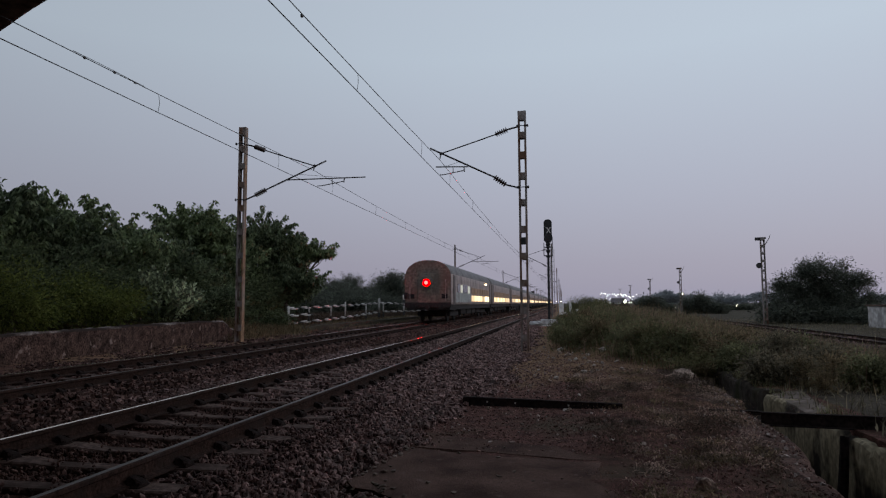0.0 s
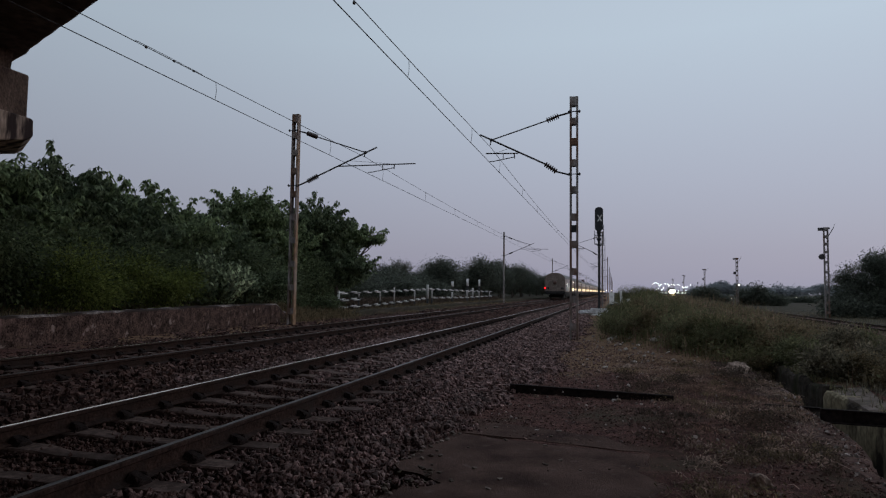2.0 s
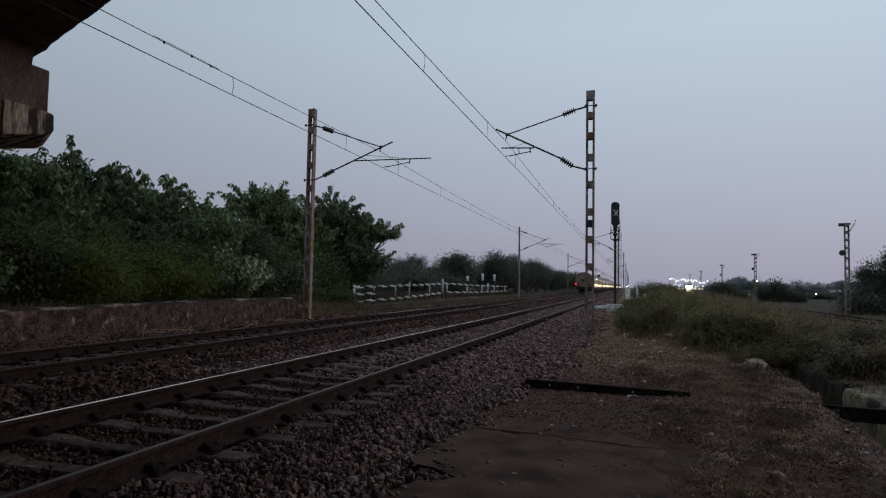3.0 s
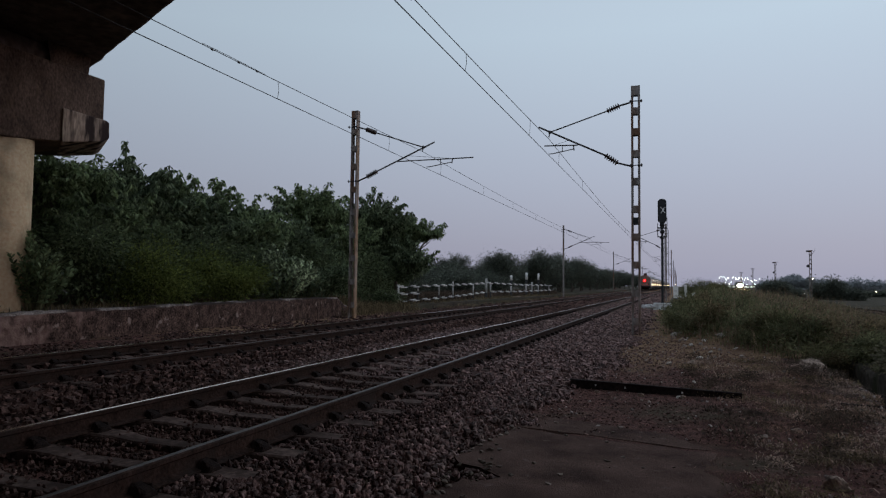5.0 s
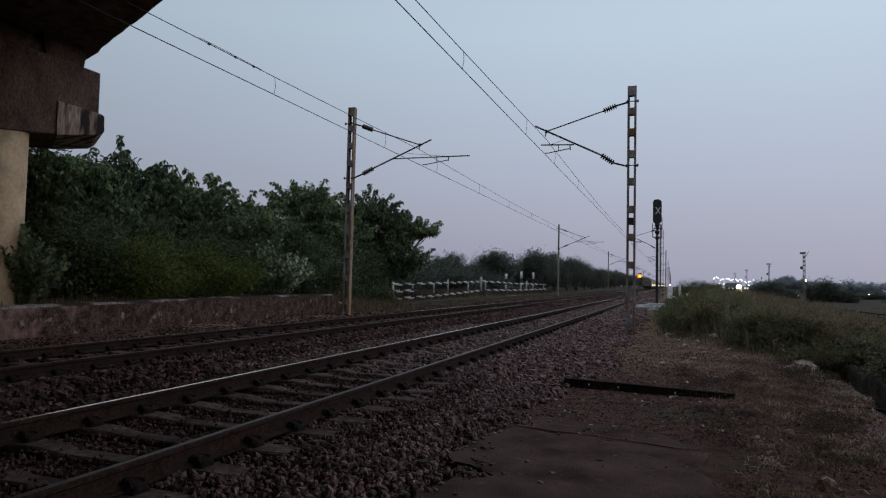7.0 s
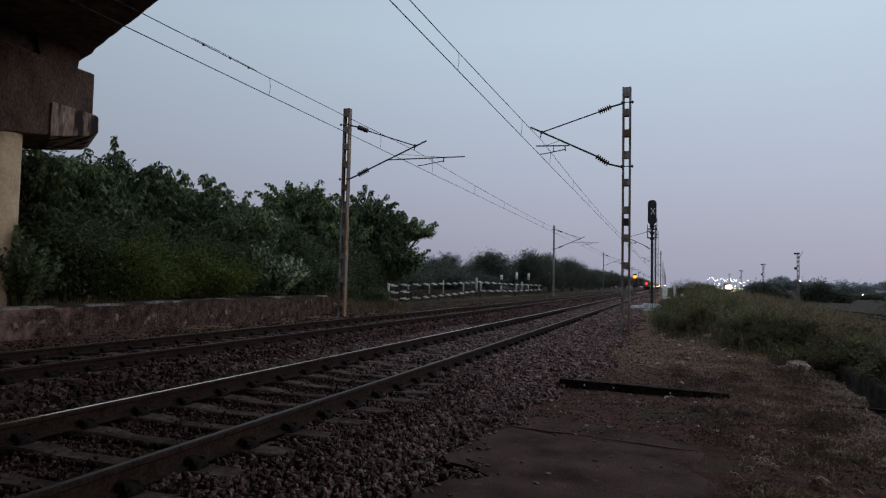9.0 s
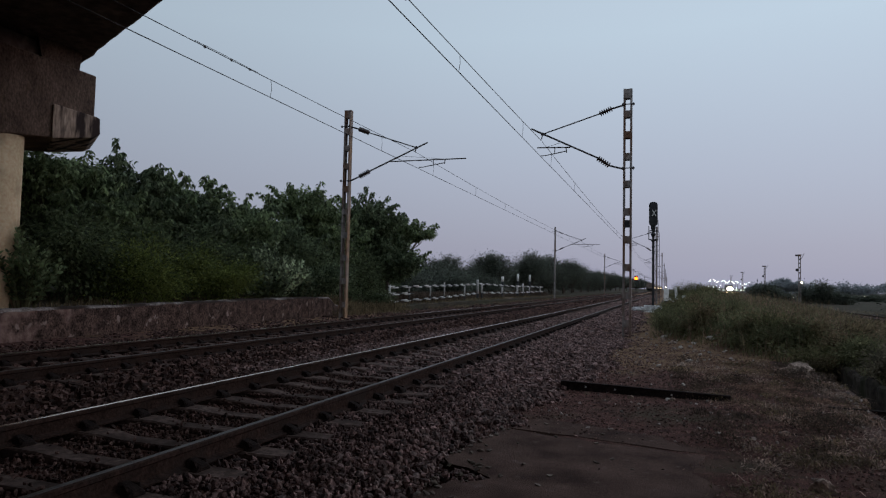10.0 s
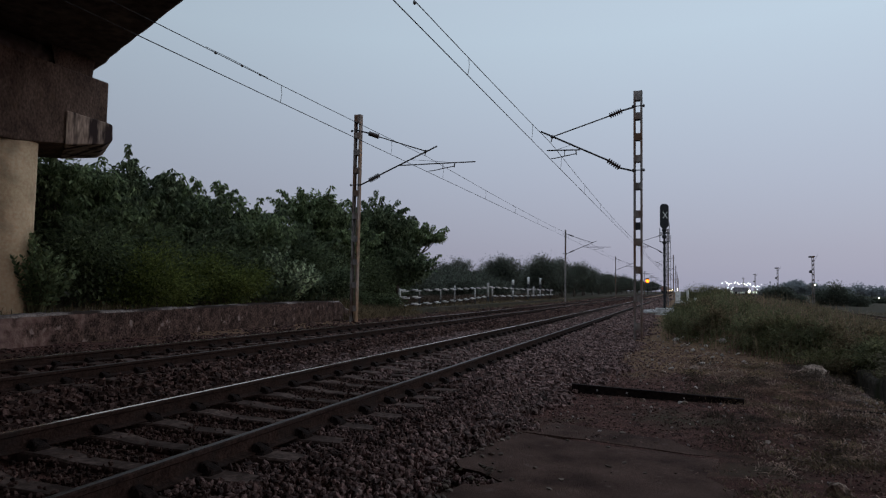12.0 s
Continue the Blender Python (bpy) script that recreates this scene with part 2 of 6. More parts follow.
M_CHIP = mat("pale_chip", (0.24, 0.19, 0.165), (0.44, 0.36, 0.32), 9, 0.9, 0.3, vary="island", amount=0.4, spec=0.2)
M_BEAM = mat("old_steel_beam", (0.018, 0.013, 0.012), (0.038, 0.027, 0.024), 5, 0.95, 0.4, metal=0.0, spec=0.08, c3=(0.08, 0.05, 0.04), scale3=3, lo=0.6, hi=0.8)
M_BARK = mat("bark", (0.07, 0.055, 0.045), (0.13, 0.105, 0.085), 6, 0.95, 0.6, spec=0.15)
M_LEAF_A = leafy("broad_leaf", (0.142, 0.180, 0.090), (0.222, 0.265, 0.135), amount=0.65)
M_LEAF_B = leafy("dark_leaf", (0.109, 0.139, 0.080), (0.177, 0.207, 0.117), amount=0.7)
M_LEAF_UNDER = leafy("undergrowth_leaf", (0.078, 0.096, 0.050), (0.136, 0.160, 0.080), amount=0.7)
M_LEAF_C = leafy("pale_shrub_leaf", (0.105, 0.135, 0.078), (0.43, 0.47, 0.29), amount=0.85)
M_LEAF_D = leafy("bright_shrub_leaf", (0.1202, 0.1431, 0.0392), (0.1958, 0.2187, 0.0621), amount=0.65)
M_LEAF_FAR = leafy("far_leaf", (0.095, 0.104, 0.082), (0.140, 0.150, 0.116), amount=0.5)
M_FIELD = mat("rough_field", (0.055, 0.044, 0.034), (0.098, 0.079, 0.060), 0.5, 0.97, 0.4, c3=(0.070, 0.064, 0.042), scale3=0.12, lo=0.45, hi=0.62, fine=12, spec=0.05)
# Distance haze is painted into this pale grey leaf colour.
M_LEAF_HAZE = leafy("haze_painted_far_leaf", (0.30, 0.32, 0.33), (0.38, 0.395, 0.40), amount=0.15)
M_GRASS = leafy("green_grass", (0.1173, 0.1173, 0.0558), (0.188, 0.1788, 0.0875), rough=0.7)
M_WEED = leafy("olive_weed", (0.1452, 0.1404, 0.0658), (0.2178, 0.1984, 0.1016), rough=0.7)
M_WEED_DARK = leafy("dark_weed", (0.1404, 0.1423, 0.0749), (0.2229, 0.2154, 0.1161), rough=0.7)
M_LOW_WEED = leafy("low_land_weed", (0.1437, 0.1242, 0.0851), (0.2357, 0.1978, 0.1357), rough=0.8, amount=0.6)
M_DARK_TUFT = leafy("dark_tuft", (0.0832, 0.0606, 0.0455), (0.1444, 0.1024, 0.0759), rough=0.85, amount=0.6)
M_BROWN_WEED = leafy("brown_weed", (0.1416, 0.1062, 0.0614), (0.236, 0.177, 0.1038), rough=0.8, amount=0.6)
M_DRY = leafy("dry_grass", (0.1999, 0.1176, 0.0847), (0.3763, 0.2408, 0.1845), rough=0.85, amount=0.6)
M_COACH = mat("coach_side_paint", (0.36, 0.285, 0.262), (0.48, 0.395, 0.365), 1.5, 0.5, 0.1, c3=(0.17, 0.125, 0.118), scale3=0.7, vary="object", amount=0.0, stretch=(1, 1, 0.4))
M_LAMP_BACK = mat("rusty_lamp_case", (0.085, 0.045, 0.036), (0.15, 0.085, 0.068), 6, 0.8, 0.3, vary="object", amount=0.0)
M_COACH_TEAL = mat("coach_teal_paint", (0.30, 0.345, 0.33), (0.42, 0.46, 0.44), 1.8, 0.45, 0.1, c3=(0.22, 0.21, 0.20), scale3=1.0, vary="object", amount=0.0)
M_COACH_DOOR = mat("coach_door_paint", (0.09, 0.07, 0.065), (0.14, 0.11, 0.10), 1.5, 0.6, 0.1, vary="object", amount=0.1)
M_COACH_END = mat("coach_end_paint", (0.170, 0.130, 0.106), (0.245, 0.192, 0.157), 1.5, 0.7, 0.15, c3=(0.17, 0.125, 0.10), scale3=0.9, vary="object", amount=0.0)
M_ROOF = mat("coach_roof", (0.16, 0.15, 0.15), (0.24, 0.225, 0.22), 1.5, 0.7, 0.15, c3=(0.11, 0.10, 0.10), scale3=0.8, vary="object", amount=0.0)
M_UNDER = mat("coach_underframe", (0.02, 0.018, 0.018), (0.04, 0.035, 0.033), 4, 0.85, 0.3, vary="object", amount=0.1)
M_GLASS_D = mat("tinted_pane", (0.02, 0.021, 0.023), (0.03, 0.03, 0.032), 3, 0.15, 0.0, vary="object", amount=0.0, spec=0.5)
M_PANE_LIT = glow("lit_pane", (1.0, 0.74, 0.42), 1.5, 0.7)
M_PANE_DIM = glow("dim_pane", (0.40, 0.24, 0.13), 0.10, 0.7)
M_PANE_COOL = glow("lit_pane_cool", (0.97, 1.0, 0.86), 0.45, 0.5)


def glare_lens(name, r, rim, centre, low, high):
    """Lens along its own -y; overexposed glare painted as a paler middle, deeper rim."""
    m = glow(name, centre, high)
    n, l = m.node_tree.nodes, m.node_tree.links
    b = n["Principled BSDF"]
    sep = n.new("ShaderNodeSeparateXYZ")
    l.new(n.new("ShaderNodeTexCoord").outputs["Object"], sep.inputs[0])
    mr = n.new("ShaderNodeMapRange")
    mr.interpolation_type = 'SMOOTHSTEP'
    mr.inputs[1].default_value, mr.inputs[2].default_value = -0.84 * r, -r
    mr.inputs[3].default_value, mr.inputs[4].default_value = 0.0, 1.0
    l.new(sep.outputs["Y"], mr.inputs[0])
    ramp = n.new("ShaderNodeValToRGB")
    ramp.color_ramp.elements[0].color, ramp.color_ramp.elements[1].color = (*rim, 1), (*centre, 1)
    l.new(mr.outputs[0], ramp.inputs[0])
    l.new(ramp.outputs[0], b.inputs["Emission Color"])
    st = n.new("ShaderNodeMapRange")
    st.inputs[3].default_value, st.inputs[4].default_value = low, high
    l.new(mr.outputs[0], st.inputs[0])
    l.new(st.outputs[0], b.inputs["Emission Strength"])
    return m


M_TAIL = glare_lens("tail_lamp_red", 0.27, (1.0, 0.0005, 0.0004), (1.0, 0.0110, 0.0085), 190.0, 46.0)
M_TAIL_SMALL = glow("small_tail_lamp_red", (1.0, 0.003, 0.005), 30.0)
M_AMBER = glow("amber_aspect", (1.0, 0.055, 0.0015), 16.0)
M_ENTRY = glow("entrance_lamp_warm", (1.0, 0.72, 0.42), 9.0)
M_YARD = glow("yard_lamp_white", (0.85, 1.0, 0.93), 7.0)
M_HEAD = glow("headlamp_warm", (1.0, 0.84, 0.58), 500.0)
# Halo round the truck's headlamps, made as a weak glow of its own.
M_HALO = glow("headlamp_halo_warm", (1.0, 0.78, 0.46), 1.5)
M_FARLIT = glow("far_lamp_warm", (1.0, 0.82, 0.5), 30.0)
# Pale grey with the haze of distance painted in, for far walls and truck.
M_HAZE_WALL = mat("haze_painted_far_wall", (0.22, 0.21, 0.22), (0.30, 0.285, 0.29), 0.4, 0.9, 0.0, c3=(0.16, 0.15, 0.16), scale3=0.2)
M_HUT = mat("hut_whitewash", (0.50, 0.48, 0.47), (0.66, 0.63, 0.61), 0.8, 0.9, 0.2, c3=(0.28, 0.25, 0.24), scale3=0.9, lo=0.5, hi=0.68)


# ---------------------------------------------------------------- mesh helpers
def part(name, bm, material, parent=None, label="", m=None):
    """Link a bmesh as one mesh object under a thing or part."""
    me = bpy.data.meshes.new(name)
    bm.to_mesh(me)
    bm.free()
    for k in (material if isinstance(material, (list, tuple)) else (material,)):
        me.materials.append(k)
    ob = new(name, me)
    if parent is not None:
        ob.parent = parent
    if m is not None:
        ob.matrix_basis = m
    if label:
        ob["label"] = label
    return ob


def piece(name, me, parent, m, label=""):
    """An object of its own on a shared mesh."""
    ob = new(name, me)
    ob.parent = parent
    ob.matrix_basis = m
    if label:
        ob["label"] = label
    return ob


def mesh_of(name, bm, material):
    me = bpy.data.meshes.new(name)
    bm.to_mesh(me)
    bm.free()
    for k in (material if isinstance(material, (list, tuple)) else (material,)):
        me.materials.append(k)
    return me


def raw_mesh(name, v, faces, material, smooth=False):
    """A mesh from arrays: v is n x 3, faces is m x 3 or m x 4."""
    me = bpy.data.meshes.new(name)
    k = faces.shape[1]
    me.vertices.add(len(v))
    me.vertices.foreach_set("co", np.ascontiguousarray(v, dtype=np.float32).ravel())
    me.loops.add(faces.size)
    me.loops.foreach_set("vertex_index", np.ascontiguousarray(faces, dtype=np.int32).ravel())
    me.polygons.add(len(faces))
    me.polygons.foreach_set("loop_start", np.arange(0, faces.size, k, dtype=np.int32))
    me.polygons.foreach_set("use_smooth", np.full(len(faces), smooth, dtype=bool))
    me.update(calc_edges=True)
    me.validate()
    me.materials.append(material)
    return me


def box(bm, x0, x1, y0, y1, z0, z1, bevel=0.0, mi=0):
    vs = [bm.verts.new((x, y, z)) for z in (z0, z1) for x, y in ((x0, y0), (x1, y0), (x1, y1), (x0, y1))]
    fs = []
    for idx in ((3, 2, 1, 0), (4, 5, 6, 7), (0, 1, 5, 4), (1, 2, 6, 5), (2, 3, 7, 6), (3, 0, 4, 7)):
        f = bm.faces.new([vs[i] for i in idx])
        f.material_index = mi
        fs.append(f)
    if bevel:
        es = list({e for f in fs for e in f.edges})
        r = bmesh.ops.bevel(bm, geom=es, offset=bevel, segments=1, affect='EDGES', profile=0.5)
        for f in r["faces"]:
            f.material_index = mi
    return vs


def boxed(*a, **k):
    bm = bmesh.new()
    box(bm, *a, **k)
    return bm


def tube(bm, pts, radius, sides=8, radii=None, caps=True):
    """A tube along points, with a radius or one radius a point."""
    pts = [Vector(p) for p in pts]
    rings = []
    up = Vector((0.03, 0.07, 1)).normalized()
    for i, p in enumerate(pts):
        d = (pts[min(i + 1, len(pts) - 1)] - pts[max(i - 1, 0)]).normalized()
        a = d.cross(up if abs(d.dot(up)) < 0.95 else Vector((1, 0.05, 0))).normalized()
        b = d.cross(a)
        r = radii[i] if radii else radius
        rings.append([bm.verts.new(p + (a * math.cos(t) + b * math.sin(t)) * r) for t in
                      [2 * math.pi * k / sides for k in range(sides)]])
    for r0, r1 in zip(rings, rings[1:]):
        for k in range(sides):
            f = bm.faces.new((r0[k], r0[(k + 1) % sides], r1[(k + 1) % sides], r1[k]))
            f.smooth = sides > 6
    if caps:
        bm.faces.new(rings[0][::-1])
        bm.faces.new(rings[-1])


def tubed(pts, radius, sides=8, radii=None):
    bm = bmesh.new()
    tube(bm, pts, radius, sides, radii)
    bmesh.ops.recalc_face_normals(bm, faces=bm.faces)
    return bm


def prism(bm, outline, y0, y1, mi=0):
    """An outline of (x, z) drawn out along y."""
    a = [bm.verts.new((x, y0, z)) for x, z in outline]
    b = [bm.verts.new((x, y1, z)) for x, z in outline]
    n = len(outline)
    fs = [bm.faces.new((a[i], a[(i + 1) % n], b[(i + 1) % n], b[i])) for i in range(n)]
    fs += [bm.faces.new(a[::-1]), bm.faces.new(b)]
    for f in fs:
        f.material_index = mi
    bmesh.ops.recalc_face_normals(bm, faces=fs)
    return fs


def lump(seed, sx, sy, sz, rough=0.25, sub=1):
    """A broken stone."""
    bm = bmesh.new()
    bmesh.ops.create_icosphere(bm, subdivisions=sub, radius=0.5)
    rng = random.Random(seed)
    for v in bm.verts:
        k = 1 + rng.uniform(-rough, rough)
        v.co = Vector((v.co.x * sx * k, v.co.y * sy * k, v.co.z * sz * k))
    return bm


def rock_bm(seed, sx, sy, sz):
    """A weathered stone: an uneven ball with broken faces."""
    bm = bmesh.new()
    bmesh.ops.create_icosphere(bm, subdivisions=3, radius=0.5)
    rng = random.Random(seed)
    cuts = [(Vector((rng.gauss(0, 1), rng.gauss(0, 1), rng.gauss(0, 0.8))).normalized(), rng.uniform(0.26, 0.42)) for _ in range(9)]
    for v in bm.verts:
        p = v.co.copy()
        for n, d in cuts:
            h = p.dot(n) - d
            if h > 0:
                p -= n * h * 0.92
        p *= 1 + 0.30 * noise.noise(p * 4 + Vector((seed, 0, 0))) + 0.16 * noise.noise(p * 10 + Vector((0, seed, 0)))
        v.co = Vector((p.x * sx, p.y * sy, p.z * sz)) * 1.25
    return bm


def thing(name, label, category, m=None, group="", kind=""):
    ob = new(name)
    ob.empty_display_size = 0.2
    if m is not None:
        ob.matrix_basis = m
    return tagged(ob, label, category, group, kind)




def smooth(a, b, x):
    t = np.clip((x - a) / (b - a), 0, 1)
    return t * t * (3 - 2 * t)


def wav(x, y, s, k=0.0):
    return (np.sin(x * s + k) * np.cos(y * s * 0.83 + 1.3 * k) + 0.6 * np.sin(x * s * 2.1 + y * s * 1.7 + k) + 0.4 * np.cos(y * s * 3.3 - x * s * 1.1 + 2 * k)) / 2.0


def ground_height(x, y):
    """The lie of the land, over arrays."""
    x, y = np.asarray(x, float), np.asarray(y, float)
    z = np.full(np.broadcast(x, y).shape, -0.26)
    # behind the low wall the ground lies higher, further on it comes down
    wall = 0.40 - 0.50 * smooth(22.0, 27.0, y) + 0.18 * smooth(27, 34, y)
    z = np.where(x < -8.62, wall + 0.03 * np.clip(-8.62 - x, 0, 10), z)
    z = np.where((x >= -8.62) & (x < -6.6), -0.16 - 0.08 * smooth(-7.6, -6.6, x), z)
    # shoulder of the near track and the dirt beside it
    z = np.where(x > 1.45, -0.26 - 0.07 * smooth(1.45, 2.6, x), z)
    z = z + 0.035 * smooth(3.9, 4.7, x) * (1 - smooth(5.6, 6.4, x)) * (1 - smooth(7, 10, y)) * (0.7 + 0.9 * wav(x, y, 2.6, 0.4))
    z = z - np.where((x > -2.9) & (x < -1.7), 0.05, 0.0)
    # the overgrown mound
    foot, far_on = 3.75 + 2.85 * smooth(22, 13.8, y) + 0.9 * smooth(27, 38, y), smooth(24, 42, y)
    mound = smooth(foot - 0.3, foot + 2.0, x) * smooth(12.0, 27, y) * (1 - smooth(5.6 + 1.8 * far_on, 11 + 5.2 * far_on, x)) * (1 - 0.6 * smooth(58, 95, y))
    z = z + (0.75 + 0.22 * far_on) * mound
    # lower land with the branch line
    z = z - 0.48 * smooth(8.2 + 3.5 * far_on, 16.4, x)
    z = z + 0.02 * wav(x, y, 1.7) * (1 - 0.8 * ((x > -7) & (x < 2.0)))
    # dug out beside the slab, whose edge stands free
    z = z - 0.08 * smooth(1.8, 2.25, x) * (1 - smooth(2.95, 3.15, x)) * (1 - smooth(6.5, 6.95, y))
    # trench
    z = np.where((x > 6.32) & (x < 7.62) & (y > -6) & (y < 15.9), -1.5, z)
    far = smooth(150, 600, np.hypot(x, y))
    return z * (1 - far) + -0.7 * far


def stones_mesh(name, xs, ys, zs, size, material, facets=False):
    """Many broken stones as one mesh; with facets each has twenty uneven faces."""
    n = len(xs)
    base = np.array([(-1, -1, -1), (1, -1, -1), (1, 1, -1), (-1, 1, -1), (-1, -1, 1), (1, -1, 1), (1, 1, 1), (-1, 1, 1)], float) * 0.72
    tri = np.array([(0, 2, 1), (0, 3, 2), (4, 5, 6), (4, 6, 7), (0, 1, 5), (0, 5, 4), (1, 2, 6), (1, 6, 5), (2, 3, 7), (2, 7, 6), (3, 0, 4), (3, 4, 7)])
    if facets:
        ico = bmesh.new()
        bmesh.ops.create_icosphere(ico, subdivisions=1, radius=1.0)
        base = np.array([q.co[:] for q in ico.verts])
        tri = np.array([[q.index for q in f.verts] for f in ico.faces])
        ico.free()
    k = len(base)
    r = np.random.default_rng(len(name) + n)
    v = base[None] * (1 + r.uniform(-0.38, 0.30, (n, k, 3)) * (1.5 if facets else 1.0))
    v = v * r.uniform(0.45 if facets else 0.62, 1.3 if facets else 1.2, (n, 1, 3)) * (np.asarray(size) * 0.5)[:, None, None]
    a, b = r.uniform(0, 6.28, n), r.uniform(0, 6.28, n)
    ca, sa, cb, sb = np.cos(a)[:, None], np.sin(a)[:, None], np.cos(b)[:, None], np.sin(b)[:, None]
    x, y, z = v[..., 0], v[..., 1], v[..., 2]
    y, z = y * cb - z * sb, y * sb + z * cb
    x, y = x * ca - y * sa, x * sa + y * ca
    v = np.stack([x + xs[:, None], y + ys[:, None], z + zs[:, None]], -1).reshape(-1, 3)
    f = (tri[None] + k * np.arange(n)[:, None, None]).reshape(-1, 3)
    return raw_mesh(name, v, f, material)


def leaves_mesh(name, pos, out, length, material, droop=0.5, width=0.42, seed=1):
    """Folded leaves at positions, pointing outward and hanging."""
    r = np.random.default_rng(seed)
    n = len(pos)
    d = out + r.normal(0, 0.55, (n, 3))
    d[:, 2] -= droop
    d /= np.linalg.norm(d, axis=1)[:, None] + 1e-9
    s = np.cross(d, np.array([0, 0, 1.0]) + r.normal(0, 0.5, (n, 3)))
    s /= np.linalg.norm(s, axis=1)[:, None] + 1e-9
    u = np.cross(s, d)
    L = (length * r.uniform(0.6, 1.3, n))[:, None]
    w = L * width
    p0 = pos
    p1 = pos + d * L * 0.45 + s * w * 0.5 + u * w * 0.18
    p2 = pos + d * L * 0.45 - s * w * 0.5 + u * w * 0.18
    p3 = pos + d * L - u * L * 0.12
    v = np.stack([p0, p1, p3, p2], 1).reshape(-1, 3)
    k = 4 * np.arange(n)[:, None, None]
    f = (np.array([(0, 1, 2), (0, 2, 3)])[None] + k).reshape(-1, 3)
    return raw_mesh(name, v, f, material)


def blades_mesh(name, xs, ys, zs, height, material, lean=0.35, width=0.012, seed=3):
    """Upright blades of grass or weed stalks, each bent once."""
    r = np.random.default_rng(seed)
    n = len(xs)
    a = r.uniform(0, 6.28, n)
    ln = np.abs(r.normal(0, lean, n))
    dx, dy = np.cos(a) * ln, np.sin(a) * ln
    sx, sy = -np.sin(a + r.normal(0, 0.7, n)), np.cos(a)
    h = height * r.uniform(0.45, 1.25, n)
    w = width * r.uniform(0.6, 1.5, n)
    b = np.stack([xs, ys, zs], 1)
    side = np.stack([sx * w, sy * w, np.zeros(n)], 1)
    m1 = b + np.stack([dx * h * 0.35, dy * h * 0.35, h * 0.6], 1)
    tip = b + np.stack([dx * h, dy * h, h * (1 - 0.3 * ln)], 1)
    v = np.stack([b - side, b + side, m1 - side * 0.8, m1 + side * 0.8, tip], 1).reshape(-1, 3)
    k = 5 * np.arange(n)[:, None, None]
    f = (np.array([(0, 1, 3), (0, 3, 2), (2, 3, 4)])[None] + k).reshape(-1, 3)
    return raw_mesh(name, v, f, material)


# ---------------------------------------------------------------- ground
def axis(stops):
    """Grid lines: (upto, step) pairs from the first value."""
    out = [stops[0]]
    for end, step in stops[1:]:
        while out[-1] + step < end - 1e-6:
            out.append(out[-1] + step)
        out.append(end)
    return np.array(out)


gx = axis([-2500, (-600, 500), (-100, 100), (-30, 7), (-9, 1.5), (-8.63, 0.37), (-8.61, 0.02), (2, 0.6), (6.31, 0.22), (6.33, 0.02), (7.61, 0.47), (7.63, 0.02), (18, 0.6), (40, 2), (100, 10), (600, 100), (2500, 500)])
gy = axis([-2500, (-600, 500), (-60, 60), (-6.1, 5), (-6.05, 0.02), (2, 0.8), (15.89, 0.35), (15.91, 0.02), (40, 0.6), (90, 3), (300, 15), (900, 100), (3000, 500)])
GX, GY = np.meshgrid(gx, gy, indexing="ij")
GZ = ground_height(GX, GY)
gv = np.stack([GX, GY, GZ], -1).reshape(-1, 3)
ni, nj = len(gx), len(gy)
ii, jj = np.meshgrid(np.arange(ni - 1), np.arange(nj - 1), indexing="ij")
g0 = (ii * nj + jj).ravel()
gf = np.stack([g0, g0 + nj, g0 + nj + 1, g0 + 1], 1)
ground_me = raw_mesh("ground", gv, gf, M_SOIL)
ground_me.materials.append(M_FIELD)
fc = gv[gf].mean(axis=1)
field = (fc[:, 0] > 8.5) | ((fc[:, 0] > 3.3) & (fc[:, 1] > 46)) | (fc[:, 0] < -9) | ((fc[:, 0] < -6.4) & (fc[:, 1] > 27.5))
ground_me.polygons.foreach_set("material_index", field.astype(np.int32))
ground = tagged(new("ground", ground_me), "reddish brown earth with dirt and patchy weeds", "ground", kind="structure")


# ---------------------------------------------------------------- railway tracks
RAIL_END = 700.0
HEAD = [(-0.036, -0.040), (-0.036, -0.014), (-0.025, -0.0035), (0.0, 0.0), (0.025, -0.0035), (0.036, -0.014), (0.036, -0.040)]
RAIL = HEAD + [(0.0095, -0.055), (0.009, -0.14), (0.03, -0.152), (0.075, -0.162), (0.075, -0.172),
               (-0.075, -0.172), (-0.075, -0.162), (-0.03, -0.152), (-0.009, -0.14), (-0.0095, -0.055)]


def rail_bm(y0, y1):
    """A flat-bottomed rail."""
    bm = bmesh.new()
    fs = prism(bm, RAIL, y0, y1)
    for f in fs:
        c = f.calc_center_median()
        if c.z > -0.003 and abs(f.normal.y) < 0.5:
            f.material_index = 1
    return bm


def sleeper_bm():
    """Prestressed concrete sleeper, lower in the middle."""
    bm = bmesh.new()
    secs = [(-1.37, 0.0, 0.105), (-1.2, 0.0, 0.12), (-0.55, 0.0, 0.12), (-0.3, -0.03, 0.10), (0.3, -0.03, 0.10), (0.55, 0.0, 0.12), (1.2, 0.0, 0.12), (1.37, 0.0, 0.105)]
    rings = []
    for x, dz, w in secs:
        rings.append([bm.verts.new(p) for p in ((x, -w - 0.02, -0.2), (x, -w, dz - 0.015), (x, -w + 0.015, dz), (x, w - 0.015, dz), (x, w, dz - 0.015), (x, w + 0.02, -0.2))])
    for a, b in zip(rings, rings[1:]):
        for k in range(5):
            bm.faces.new((a[k], a[k + 1], b[k + 1], b[k]))
    bm.faces.new(rings[0])
    bm.faces.new(rings[-1][::-1])
    bmesh.ops.recalc_face_normals(bm, faces=bm.faces)
    return bm


